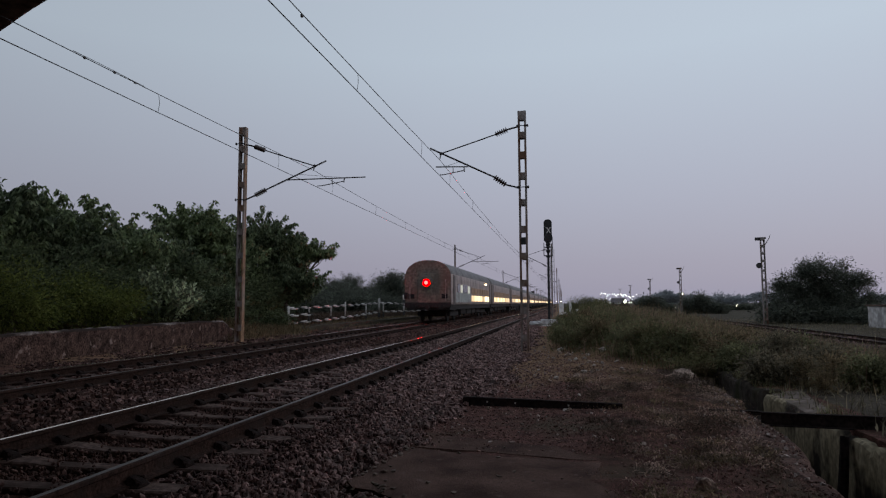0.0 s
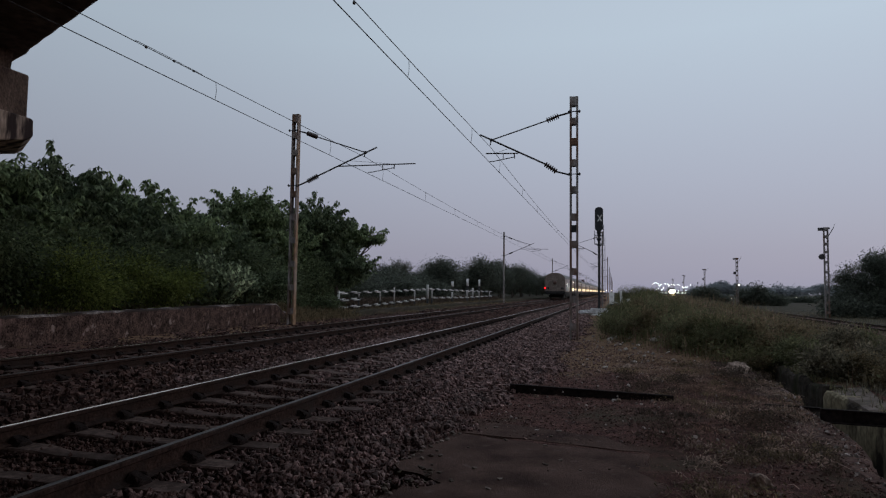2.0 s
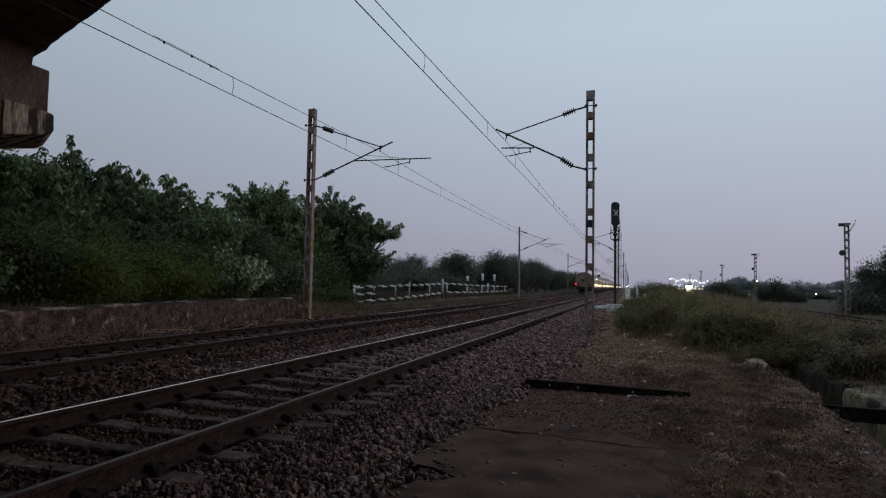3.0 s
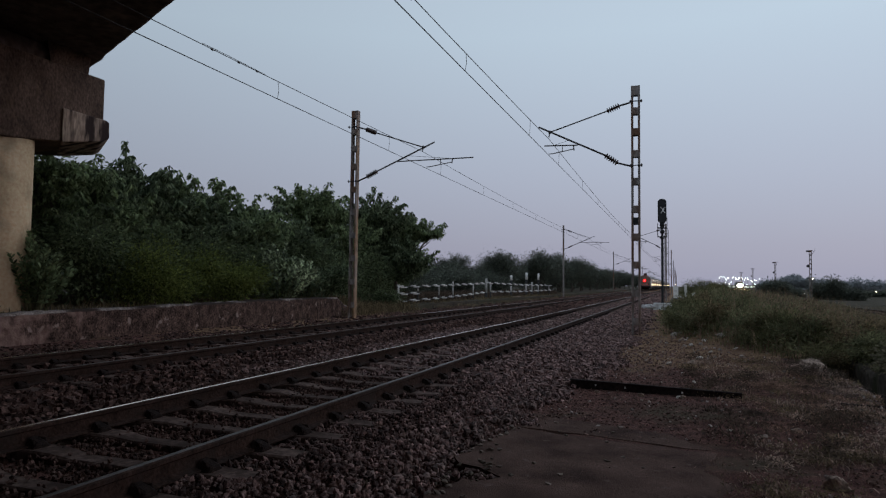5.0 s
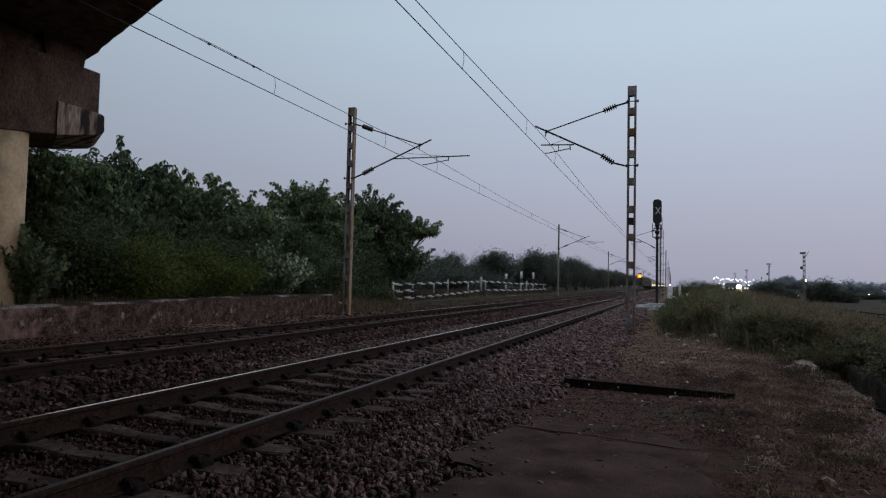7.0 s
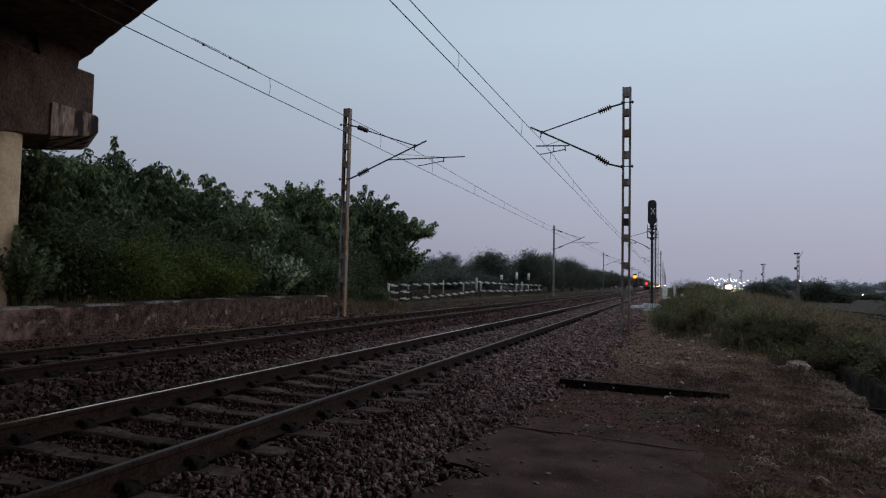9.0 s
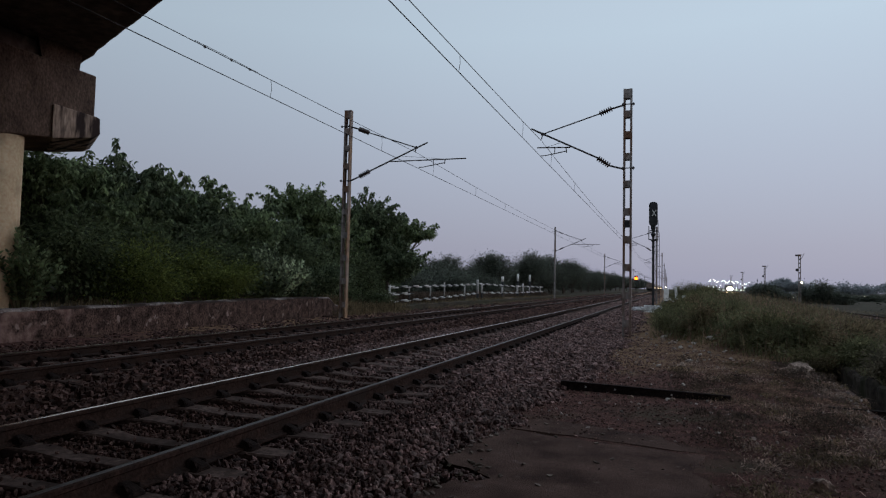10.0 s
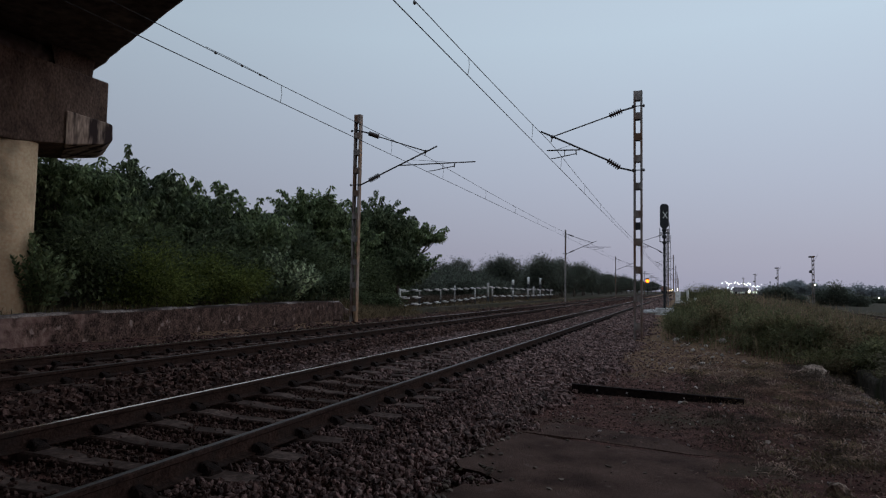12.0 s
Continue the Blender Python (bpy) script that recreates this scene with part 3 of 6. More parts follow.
def clip_bm():
    """Elastic rail clip with its liner: a lump and a bent bar."""
    bm = bmesh.new()
    vs = box(bm, 0.025, 0.15, -0.085, 0.085, -0.02, 0.075)
    for v in vs:
        if v.co.z > 0.05:
            v.co.y *= 0.5
            v.co.z -= 0.05 * (v.co.x > 0.1)
    tube(bm, [(0.12, -0.05, 0.0), (0.10, -0.055, 0.05), (0.05, -0.03, 0.055), (0.035, 0.0, 0.03), (0.05, 0.03, 0.055), (0.10, 0.055, 0.05), (0.12, 0.05, 0.0)], 0.011, 5)
    bmesh.ops.bevel(bm, geom=list(bm.edges)[:12], offset=0.012, segments=1, affect='EDGES', profile=0.5)
    bmesh.ops.recalc_face_normals(bm, faces=bm.faces)
    return bm


SLEEPER = mesh_of("sleeper", sleeper_bm(), M_SLEEPER)
CLIP = mesh_of("rail_clip", clip_bm(), M_CLIP)


def track(label, cx, top, first, last, clips_to, start, faces):
    t = thing("railway_track", label, "track", pose(cx, 0, top), "broad gauge tracks", "structure")
    for s, face in zip((-1, 1), faces):
        part("rail", rail_bm(-40, RAIL_END), (M_RUST, face), t, "rusty rail with a worn bright head", pose(s * 0.8715, 0, 0))
    y = start
    far = []
    while y < 240:
        if first < y < last:
            piece("sleeper", SLEEPER, t, pose(random.uniform(-0.015, 0.015), y, -0.178 + random.uniform(-0.006, 0.004), 0, 0, random.uniform(-0.5, 0.5)))
            if 1.0 < y < clips_to:
                for s in (-1, 1):
                    for q in (0, 180):
                        piece("rail_clip", CLIP, t, pose(s * 0.8715, y, -0.165, 0, 0, q))
        else:
            far.append(y)
        y += 0.63
    bm = bmesh.new()
    for y in far:
        box(bm, -1.36, 1.36, y - 0.11, y + 0.11, -0.3, -0.178)
    tagged(part("far_sleepers", bm, M_SLEEPER, t), kind="stuff")
    return t


track("broad gauge track with rusty rails on concrete sleepers", 0.0, 0.0, -12.0, 75, 34, 0.19 - 0.63 * 18, (M_POLISH, M_DULL))
track("second broad gauge track of rusty rails in dark ballast", -4.623, 0.0, -12.0, 75, 42, 0.33 - 0.63 * 18, (M_SEMI, M_DULL))
branch = thing("railway_track", "branch line track half hidden by weeds", "track", pose(19.3, 0, -0.62), "broad gauge tracks", "structure")
for s in (-1, 1):
    part("rail", rail_bm(10, RAIL_END), (M_RUST, M_DULL), branch, "rusty rail", pose(s * 0.8715, 0, 0))
for k in range(140):
    piece("sleeper", SLEEPER, branch, pose(0, 22 + 0.605 * k, -0.178))


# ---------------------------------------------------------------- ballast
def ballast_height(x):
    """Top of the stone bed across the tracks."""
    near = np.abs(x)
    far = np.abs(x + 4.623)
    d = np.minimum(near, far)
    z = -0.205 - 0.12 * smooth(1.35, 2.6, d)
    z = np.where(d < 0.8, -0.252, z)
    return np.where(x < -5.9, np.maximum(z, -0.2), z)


def ballast(name, x0, x1, y0, y1, per_m2, size, seed, label, material=M_STONE):
    r = np.random.default_rng(seed)
    n = int((x1 - x0) * (y1 - y0) * per_m2)
    x, y = r.uniform(x0, x1, n), r.uniform(y0, y1, n)
    s = size * r.uniform(0.6, 1.35, n)
    # ragged foot of the heap
    edge = 2.62 + 0.16 * np.sin(y * 1.1) + 0.12 * np.sin(y * 2.9 + 1) + 0.50 * smooth(7.8, 10.5, y) * (1 - smooth(30, 45, y))
    beside_slab = y < 6.95
    edge = np.where(beside_slab, np.interp(y, [4.4, 4.9, 5.5, 6.2, 6.95], [2.42, 2.46, 2.32, 2.40, 2.56]), edge)
    keep = x < edge - np.abs(r.normal(0, 1, n)) * np.where(beside_slab, 0.05, 0.12)
    keep |= (x < 2.86) & (y > 4.97) & (y < 5.24)
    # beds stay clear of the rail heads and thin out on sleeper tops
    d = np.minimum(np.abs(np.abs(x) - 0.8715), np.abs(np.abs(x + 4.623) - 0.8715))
    keep &= d > 0.07
    ph = np.where(np.abs(x) < 2.2, (y - 0.19) % 0.63, (y - 0.33) % 0.63)
    on = (np.minimum(ph, 0.63 - ph) < 0.125) & (np.minimum(np.abs(x), np.abs(x + 4.623)) < 1.4)
    keep &= (~on) | (np.minimum(np.abs(x), np.abs(x + 4.623)) > np.where(y < 9.0, 1.36, 1.0)) | (r.random(n) < 0.04)
    x, y, s = x[keep], y[keep], s[keep]
    z = ballast_height(x) + r.uniform(-0.035, 0.03, len(x)) + 0.03 * wav(x, y, 2.3)
    z = z - 0.05 * smooth(1.95, 2.4, x) * (1 - smooth(6.6, 7.0, y)) + 0.012 * ((x > 2.45) & (y < 5.4) & (y > 4.8))
    z = np.where(on[keep], np.maximum(z, -0.185), z)
    # stones heaped against the sleepers hide their flanks
    pk, xk = ph[keep], x
    by_sleeper = (np.minimum(pk, 0.63 - pk) < 0.16) & (np.minimum(np.abs(xk), np.abs(xk + 4.623)) < 1.4) & ~on[keep]
    z = np.where(by_sleeper, np.maximum(z, -0.225 + 0.02 * r.random(len(x))), z)
    ob = new(name, stones_mesh(name, x, y, z, s, material, y1 <= 9.0 and y0 > 1.0))
    return tagged(ob, label, "ballast", kind="stuff")


ballast("ballast", -1.9, 0.95, 1.6, 9.0, 1100, 0.038, 11, "dirty brown crushed stone between the near rails", M_STONE_BROWN)
ballast("ballast", 0.95, 1.75, 1.6, 9.0, 1000, 0.046, 20, "dark oily crushed stone ballast at the sleeper ends", M_STONE_DARK)
ballast("ballast", 1.75, 3.1, 1.6, 9.0, 900, 0.050, 21, "grey crushed stone ballast on the near shoulder")
ballast("ballast", -8.4, 2.9, -9.0, 1.6, 75, 0.10, 22, "dirty crushed stone ballast under the bridge", M_STONE_BROWN)
ballast("ballast", -8.4, -1.9, 1.6, 3.5, 200, 0.075, 24, "dirty crushed stone ballast of the second track", M_STONE_BROWN)
ballast("ballast", -2.6, 3.6, 9.0, 22.0, 270, 0.083, 12, "dark grey crushed stone ballast along the near track")
ballast("ballast", -8.4, -1.9, 3.5, 16.0, 230, 0.083, 13, "dirty brown crushed stone ballast of the second track", M_STONE_BROWN)
ballast("ballast", -8.4, -2.6, 16.0, 40.0, 85, 0.115, 14, "dirty crushed stone ballast beside the low wall", M_STONE_BROWN)
ballast("ballast", -2.6, -0.95, 22.0, 60.0, 80, 0.115, 17, "dark crushed stone between the tracks", M_STONE_BROWN)
ballast("ballast", -0.95, 3.5, 22.0, 60.0, 80, 0.125, 15, "grey crushed stone ballast further along the tracks")
ballast("ballast", -8.0, -1.0, 40.0, 140.0, 14, 0.2, 16, "far dark crushed stone ballast of the second track", M_STONE_BROWN)
ballast("ballast", -1.0, 3.0, 60.0, 140.0, 10, 0.22, 18, "far crushed stone ballast of the near track")
rb = np.random.default_rng(19)
bx, by = rb.uniform(17.3, 21.3, 9000), rb.uniform(22, 120, 9000)
tagged(new("ballast", stones_mesh("ballast", bx, by, np.full(9000, -0.84) + rb.uniform(-0.03, 0.03, 9000), 0.16 * rb.uniform(0.6, 1.3, 9000), M_STONE)), "grey crushed stone ballast of the branch line", "ballast", kind="stuff")

shoulder = thing("ballast_shoulder", "loose ballast stones lying by the slab edge", "ballast", kind="structure")
LOOSE = [mesh_of("ballast_stone", lump(700 + k, 0.085, 0.065, 0.06, 0.32), M_PIECE) for k in range(8)]
rs = random.Random(23)
for k in range(246):
    y = rs.uniform(3.6, 9.4)
    x = (2.34 if y < 6.9 else 2.5) - abs(rs.gauss(0, 0.28)) + rs.uniform(0, 0.08)
    z = float(ballast_height(np.array(x))) + 0.03 - (0.05 * float(smooth(1.95, 2.4, x)) if y < 6.8 else 0.0)
    s = rs.uniform(0.7, 1.25)
    piece("ballast_stone", LOOSE[k % 8], shoulder, pose(x, y, z, rs.uniform(0, 360), rs.uniform(0, 360), rs.uniform(0, 360)) @ Matrix.Diagonal((s, s, s, 1)))


for k in range(34):
    s = rs.uniform(0.6, 1.1)
    piece("ballast_stone", LOOSE[k % 8], shoulder, pose(rs.uniform(2.40, 2.86), rs.uniform(4.95, 5.30), -0.375 + rs.uniform(0, 0.03), rs.uniform(0, 360), rs.uniform(0, 360), rs.uniform(0, 360)) @ Matrix.Diagonal((s, s, s, 1)))


# ---------------------------------------------------------------- low wall beside the second track
wall_low = thing("wall_low", "low plastered wall, stained and cracked, pale worn top", "wall", kind="structure")
bmw = bmesh.new()
WY = axis([-8.0, (23.6, 0.19)])
rw = random.Random(5)
sections = []
for y in WY:
    topz = 0.51 + 0.11 * float(smooth(9, 21, y)) + rw.uniform(-0.014, 0.010) + 0.008 * math.sin(y * 1.9) - 0.35 * float(smooth(22.7, 23.6, y))
    j = rw.uniform(-0.02, 0.02)
    sections.append([bmw.verts.new(p) for p in ((-8.90, y, -0.6), (-8.5 + j, y, -0.6), (-8.5 + j, y, topz * 0.4), (-8.51 + j, y, topz - 0.05), (-8.55 + j, y, topz), (-8.86, y, topz + rw.uniform(-0.01, 0.02)), (-8.90, y, topz - 0.05))])
for a, b in zip(sections, sections[1:]):
    for k in range(6):
        f = bmw.faces.new((a[k], a[k + 1], b[k + 1], b[k]))
        f.material_index = 1 if k in (3, 4) else 0
bmw.faces.new(sections[0][::-1])
bmw.faces.new(sections[-1])
bmesh.ops.recalc_face_normals(bmw, faces=bmw.faces)
part("wall_body", bmw, (M_WALL, M_COPING), wall_low)


# ---------------------------------------------------------------- road bridge overhead
EDGE = Vector((-10.1, 12.6, 7.0))
U = Vector((-0.8955, 0.445, 0))
V = Vector((-0.445, -0.8955, 0))
bridge = thing("bridge", "concrete road bridge overhead with a stained pier", "bridge", kind="structure")
bmd = bmesh.new()
rd = random.Random(3)
rows_d = []
for k in range(-80, 41):
    s = k * 0.5
    p = EDGE + U * s
    lip = rd.uniform(-0.012, 0.016) + (0.04 if k % 13 == 0 else 0)
    ring = []
    # Deck carried 45 m back, unseen, to keep skylight off the foreground.
    for v, z in ((-0.06 - lip, 0.0), (0.0 - lip, -0.02 - abs(lip) * 0.5), (0.5, 0.0), (44.4, 0.0), (44.9, 0.0), (44.9, 1.3), (-0.06 - lip, 1.3)):
        q = p + V * v
        ring.append(bmd.verts.new((q.x, q.y, 7.0 + z)))
    rows_d.append(ring)
for a, b in zip(rows_d, rows_d[1:]):
    for k in range(7):
        bmd.faces.new((a[k], a[(k + 1) % 7], b[(k + 1) % 7], b[k]))
bmd.faces.new(rows_d[0])
bmd.faces.new(rows_d[-1][::-1])
bmesh.ops.recalc_face_normals(bmd, faces=bmd.faces)
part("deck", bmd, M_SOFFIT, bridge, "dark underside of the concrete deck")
bmk = bmesh.new()
tube(bmk, [(-10.9, 10.57, 0.0), (-10.9, 10.57, 5.2)], 0.80, 40)
bmesh.ops.recalc_face_normals(bmk, faces=bmk.faces)
part("pier_column", bmk, M_COLUMN, bridge, "round pale concrete column")


def cap_bm(x0, x1, prof, bevel):
    """Crosshead: an outline of (y, z) drawn out along x."""
    bm = bmesh.new()
    a = [bm.verts.new((x0, y, z)) for y, z in prof]
    b = [bm.verts.new((x1, y, z)) for y, z in prof]
    n = len(prof)
    fs = [bm.faces.new((a[i], a[(i + 1) % n], b[(i + 1) % n], b[i])) for i in range(n)]
    fs += [bm.faces.new(a), bm.faces.new(b[::-1])]
    for v in a + b:
        v.co.y += 0.74 * (-10.0 - v.co.x) + 0.06
    bmesh.ops.recalc_face_normals(bm, faces=fs)
    bmesh.ops.bevel(bm, geom=list(bm.edges), offset=bevel, segments=2, affect='EDGES', profile=0.5)
    return bm


part("crosshead", cap_bm(-11.95, -10.06, [(5.6, 5.1), (8.6, 4.40), (10.26, 4.43), (11.58, 4.61), (12.6, 4.84), (12.72, 4.95), (12.72, 6.5), (5.6, 6.5)], 0.04), M_BRIDGE, bridge, "stained concrete crosshead")
part("corbel", cap_bm(-11.85, -10.0, [(11.52, 4.57), (12.7, 4.83), (12.92, 4.97), (12.9, 5.38), (12.8, 5.41), (11.52, 5.43)], 0.03), M_CORBEL, bridge, "rain-streaked concrete corbel in a lighter, lit tone")
bmp = bmesh.new()
base = [bmp.verts.new((x, y, 6.5)) for x, y in ((-11.6, 12.5), (-10.35, 11.5), (-10.35, 12.55), (-11.6, 13.55))]
topv = [bmp.verts.new((x, y, 7.0)) for x, y in ((-11.8, 12.4), (-10.15, 11.2), (-10.15, 12.45), (-11.8, 13.2))]
for k in range(4):
    bmp.faces.new((base[k], base[(k + 1) % 4], topv[(k + 1) % 4], topv[k]))
bmp.faces.new(base[::-1])
bmp.faces.new(topv)
part("bearing_block", bmp, M_BRIDGE, bridge)


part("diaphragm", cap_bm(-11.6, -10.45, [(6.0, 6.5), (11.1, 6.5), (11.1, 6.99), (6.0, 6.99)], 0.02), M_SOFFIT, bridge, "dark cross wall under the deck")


# ---------------------------------------------------------------- slabs and the old trench
def slab_bm(outline, z0, z1, seed=1, jag=0.03):
    rs = random.Random(seed)
    pts = []
    n = len(outline)
    for i in range(n):
        a, b = Vector((*outline[i], 0)), Vector((*outline[(i + 1) % n], 0))
        m = max(1, int((b - a).length / 0.22))
        for k in range(m):
            p = a.lerp(b, k / m)
            pts.append((p.x + rs.uniform(-jag, jag), p.y + rs.uniform(-jag, jag)))
    bm = bmesh.new()
    lo = [bm.verts.new((x, y, z0)) for x, y in pts]
    hi = [bm.verts.new((x, y, z1 - 0.02)) for x, y in pts]
    cx, cy = sum(p[0] for p in pts) / len(pts), sum(p[1] for p in pts) / len(pts)
    inn = []
    for x, y in pts:
        d = Vector((cx - x, cy - y, 0)).normalized() * 0.025
        inn.append(bm.verts.new((x + d.x, y + d.y, z1 + rs.uniform(-0.004, 0.004))))
    k = len(pts)
    for i in range(k):
        j = (i + 1) % k
        bm.faces.new((lo[i], lo[j], hi[j], hi[i]))
        bm.faces.new((hi[i], hi[j], inn[j], inn[i]))
    bm.faces.new(inn)
    bmesh.ops.recalc_face_normals(bm, faces=bm.faces)
    bmesh.ops.triangulate(bm, faces=[f for f in bm.faces if len(f.verts) > 4])
    return bm


pavement = thing("pavement", "broken concrete paving beside the ballast", "paving", kind="structure")
part("slab", slab_bm([(2.60, 6.86), (2.44, 6.2), (2.36, 5.55), (2.42, 5.36), (2.64, 5.31), (2.82, 5.20), (2.88, 5.08), (2.76, 4.98), (2.60, 4.88), (2.49, 4.44), (2.48, -2.2), (4.8, -2.5), (4.75, 4.4), (4.5, 6.5)][::-1], -0.5, -0.312, 2, 0.04), M_CONC, pavement, "large worn concrete slab with a broken edge")
part("slab", slab_bm([(2.6, 6.93), (4.5, 6.60), (4.1, 7.2), (2.78, 7.56)], -0.5, -0.316, 3), M_CONC, pavement, "buried slab, earth on it")

rq = random.Random(29)
CRUMB = [mesh_of("concrete_chip", lump(760 + k, 0.07, 0.05, 0.03, 0.35), M_COVER) for k in range(4)]
RIM = [(2.60, 6.86), (2.44, 6.2), (2.36, 5.55), (2.64, 5.31), (2.86, 5.12), (2.66, 4.92), (2.50, 4.44), (2.50, 3.6)]
for k in range(92):
    y = rq.uniform(4.0, 7.4)
    x = 2.46 + 2.0 * rq.random() ** 2.2
    if k % 2:
        a, b = rq.choice(list(zip(RIM, RIM[1:])))
        u = rq.random()
        x, y = a[0] + (b[0] - a[0]) * u + rq.gauss(0.03, 0.05), a[1] + (b[1] - a[1]) * u + rq.gauss(0, 0.05)
    q = rq.uniform(0.25, 1.1)
    piece("concrete_chip", CRUMB[k % 4], pavement, pose(x, y, -0.306, rq.uniform(-20, 20), rq.uniform(-20, 20), rq.uniform(0, 360)) @ Matrix.Diagonal((q, q, q, 1)))

trench = thing("drain_trench", "old concrete-lined trench overgrown with weeds", "drain", kind="structure")
bmt = bmesh.new()
ts = []


def trench_edge(y):
    """The crumbled lip swings in a little towards the near end."""
    y = np.asarray(y, float)
    return 6.90 - 0.20 * smooth(12.3, 8.2, y) - 0.33 * smooth(8.4, 5.4, y) + 0.025 * np.sin(y * 1.7) + 0.012 * np.sin(y * 4.3 + 1)


rt = random.Random(9)
for k in range(160):
    y = 1.0 + k * 0.095
    f = float(trench_edge(y)) + rt.uniform(-0.012, 0.012)
    g = float(ground_height(6.15, y))
    ts.append([bmt.verts.new(p) for p in ((6.14, y, g - 0.06), (6.24, y, g + 0.006), ((6.24 + f) / 2, y, (g - 0.31) / 2 + rt.uniform(-0.008, 0.008)), (f - 0.07, y, -0.318 + rt.uniform(-0.01, 0.01)), (f - 0.01, y, -0.345 + rt.uniform(-0.012, 0.012)), (f + 0.01, y, -0.62), (f - 0.02, y, -1.6))])
for a, b in zip(ts, ts[1:]):
    for q in range(6):
        f = bmt.faces.new((a[q], a[q + 1], b[q + 1], b[q]))
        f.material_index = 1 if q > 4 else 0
bmesh.ops.recalc_face_normals(bmt, faces=bmt.faces)
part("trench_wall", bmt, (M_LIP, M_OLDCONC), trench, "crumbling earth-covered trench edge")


def far_wall_bm(y0, y1, top, step=0.12, seed=4):
    """Worn concrete side of the trench with a chipped top."""
    rs = random.Random(seed)
    bm = bmesh.new()
    rings = []
    n = int((y1 - y0) / step)
    for k in range(n + 1):
        y = y0 + (y1 - y0) * k / n
        t = top + rs.uniform(-0.05, 0.025) + 0.04 * math.sin(y * 2.1) * math.sin(y * 0.9)
        j, e = rs.uniform(-0.008, 0.008), rs.uniform(-0.035, 0.02)
        rings.append([bm.verts.new(p) for p in ((7.50 + j, y, -1.6), (7.49 + j, y, t - 0.10), (7.50 + j - e * 0.4, y, t - 0.03), (7.53 - e, y, t), (7.80 + j, y, t - 0.01), (7.84, y, -0.9))])
    for a, b in zip(rings, rings[1:]):
        for q in range(5):
            bm.faces.new((a[q], a[q + 1], b[q + 1], b[q]))
    bm.faces.new(rings[0][::-1])
    bm.faces.new(rings[-1])
    bmesh.ops.recalc_face_normals(bm, faces=bm.faces)
    return bm


part("trench_wall", far_wall_bm(1.0, 11.95, -0.35), M_TRENCH, trench, "pale stained trench wall")
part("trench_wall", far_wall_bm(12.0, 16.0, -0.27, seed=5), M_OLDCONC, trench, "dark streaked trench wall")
part("cover_slab", slab_bm([(7.50, 10.0), (7.90, 9.98), (8.25, 12.5), (7.62, 11.95)], -0.45, -0.325, 7, 0.02), M_COVER, trench, "dusty concrete cover beside the trench")


def beam_bm(length, h, w):
    """Old rolled beam: two flanges and a web."""
    bm = bmesh.new()
    prism(bm, [(-w, 0), (w, 0), (w, 0.012), (0.012, 0.022), (0.012, h - 0.022), (w, h - 0.012), (w, h), (-w, h), (-w, h - 0.012), (-0.012, h - 0.022), (-0.012, 0.022), (-w, 0.012)], 0, length)
    return bm


beam = thing("steel_beam", "old dark steel beam lying across the dirt, white paint dabs", "beam", pose(2.67, 9.87, -0.39, -1.35, 0, -90))
part("beam_body", beam_bm(2.34, 0.20, 0.035), M_BEAM, beam)
for s in (0.36, 0.78, 1.56):
    part("paint_dab", boxed(0.0135, 0.016, s, s + 0.022, 0.125, 0.15), M_WHITE, beam, "white paint dab")
girder = thing("steel_beam", "dark steel girder spanning the trench", "beam", pose(6.62, 8.90, -0.335, 0, 0, -96))
part("beam_body", beam_bm(3.4, 0.17, 0.03), M_BEAM, girder)
prop = thing("iron_prop", "dark rusty iron prop leaning on the trench wall", "prop", pose(7.34, 8.45, -1.5))
part("prop_body", tubed([(-0.10, -0.12, 0.0), (0.02, 0, 0.62), (0.09, 0.08, 1.13)], 0.05, 6, [0.06, 0.055, 0.045]), M_BEAM, prop)
girder2 = thing("steel_beam", "thin rusty bar half buried at the trench edge", "beam", pose(6.2, 9.88, -0.345, 0, 0, -97))
part("beam_body", beam_bm(0.68, 0.05, 0.03), M_BEAM, girder2)


# ---------------------------------------------------------------- overhead line
def mast_thing(x, y, base, top, label, m_left, m_right, width=0.27, face=0.2, plain=False):
    """Two upright channels tied by batten plates with open gaps between them."""
    t = thing("catenary_mast", label, "mast", pose(x, y, base), "catenary masts")
    h = top - base
    hw = width / 2
    if plain:
        part("post", boxed(-0.075, 0.075, -0.10, 0.10, -0.4, h, 0.01), m_left, t)
        return t
    for s, mm in ((-1, m_left), (1, m_right)):
        a, f, w = s * hw, face / 2, 0.012
        outline = [(a, -f), (a - s * 0.062, -f), (a - s * 0.062, -f + w), (a - s * w, -f + w), (a - s * w, f - w), (a - s * 0.062, f - w), (a - s * 0.062, f), (a, f)]
        bm = bmesh.new()
        lo = [bm.verts.new((px, py, -0.4)) for px, py in outline]
        hi = [bm.verts.new((px, py, h)) for px, py in outline]
        for k in range(8):
            bm.faces.new((lo[k], lo[(k + 1) % 8], hi[(k + 1) % 8], hi[k]))
        bm.faces.new(lo)
        bm.faces.new(hi[::-1])
        bmesh.ops.recalc_face_normals(bm, faces=bm.faces)
        part("channel", bm, mm, t)
    plate = mesh_of("batten_plate", boxed(-hw + 0.004, hw - 0.004, -face / 2 - 0.012, -face / 2 - 0.002, 0, 0.22), m_left)
    cap = mesh_of("head_plate", boxed(-hw + 0.004, hw - 0.004, -face / 2 - 0.012, -face / 2 - 0.002, 0, 0.30), m_left)
    drops = [0.93, 1.60, 2.30]
    while drops[-1] < h - 0.9:
        drops.append(drops[-1] + 0.885)
    for dy in (0, face + 0.014):
        piece("head_plate", cap, t, pose(0, dy, h - 0.31))
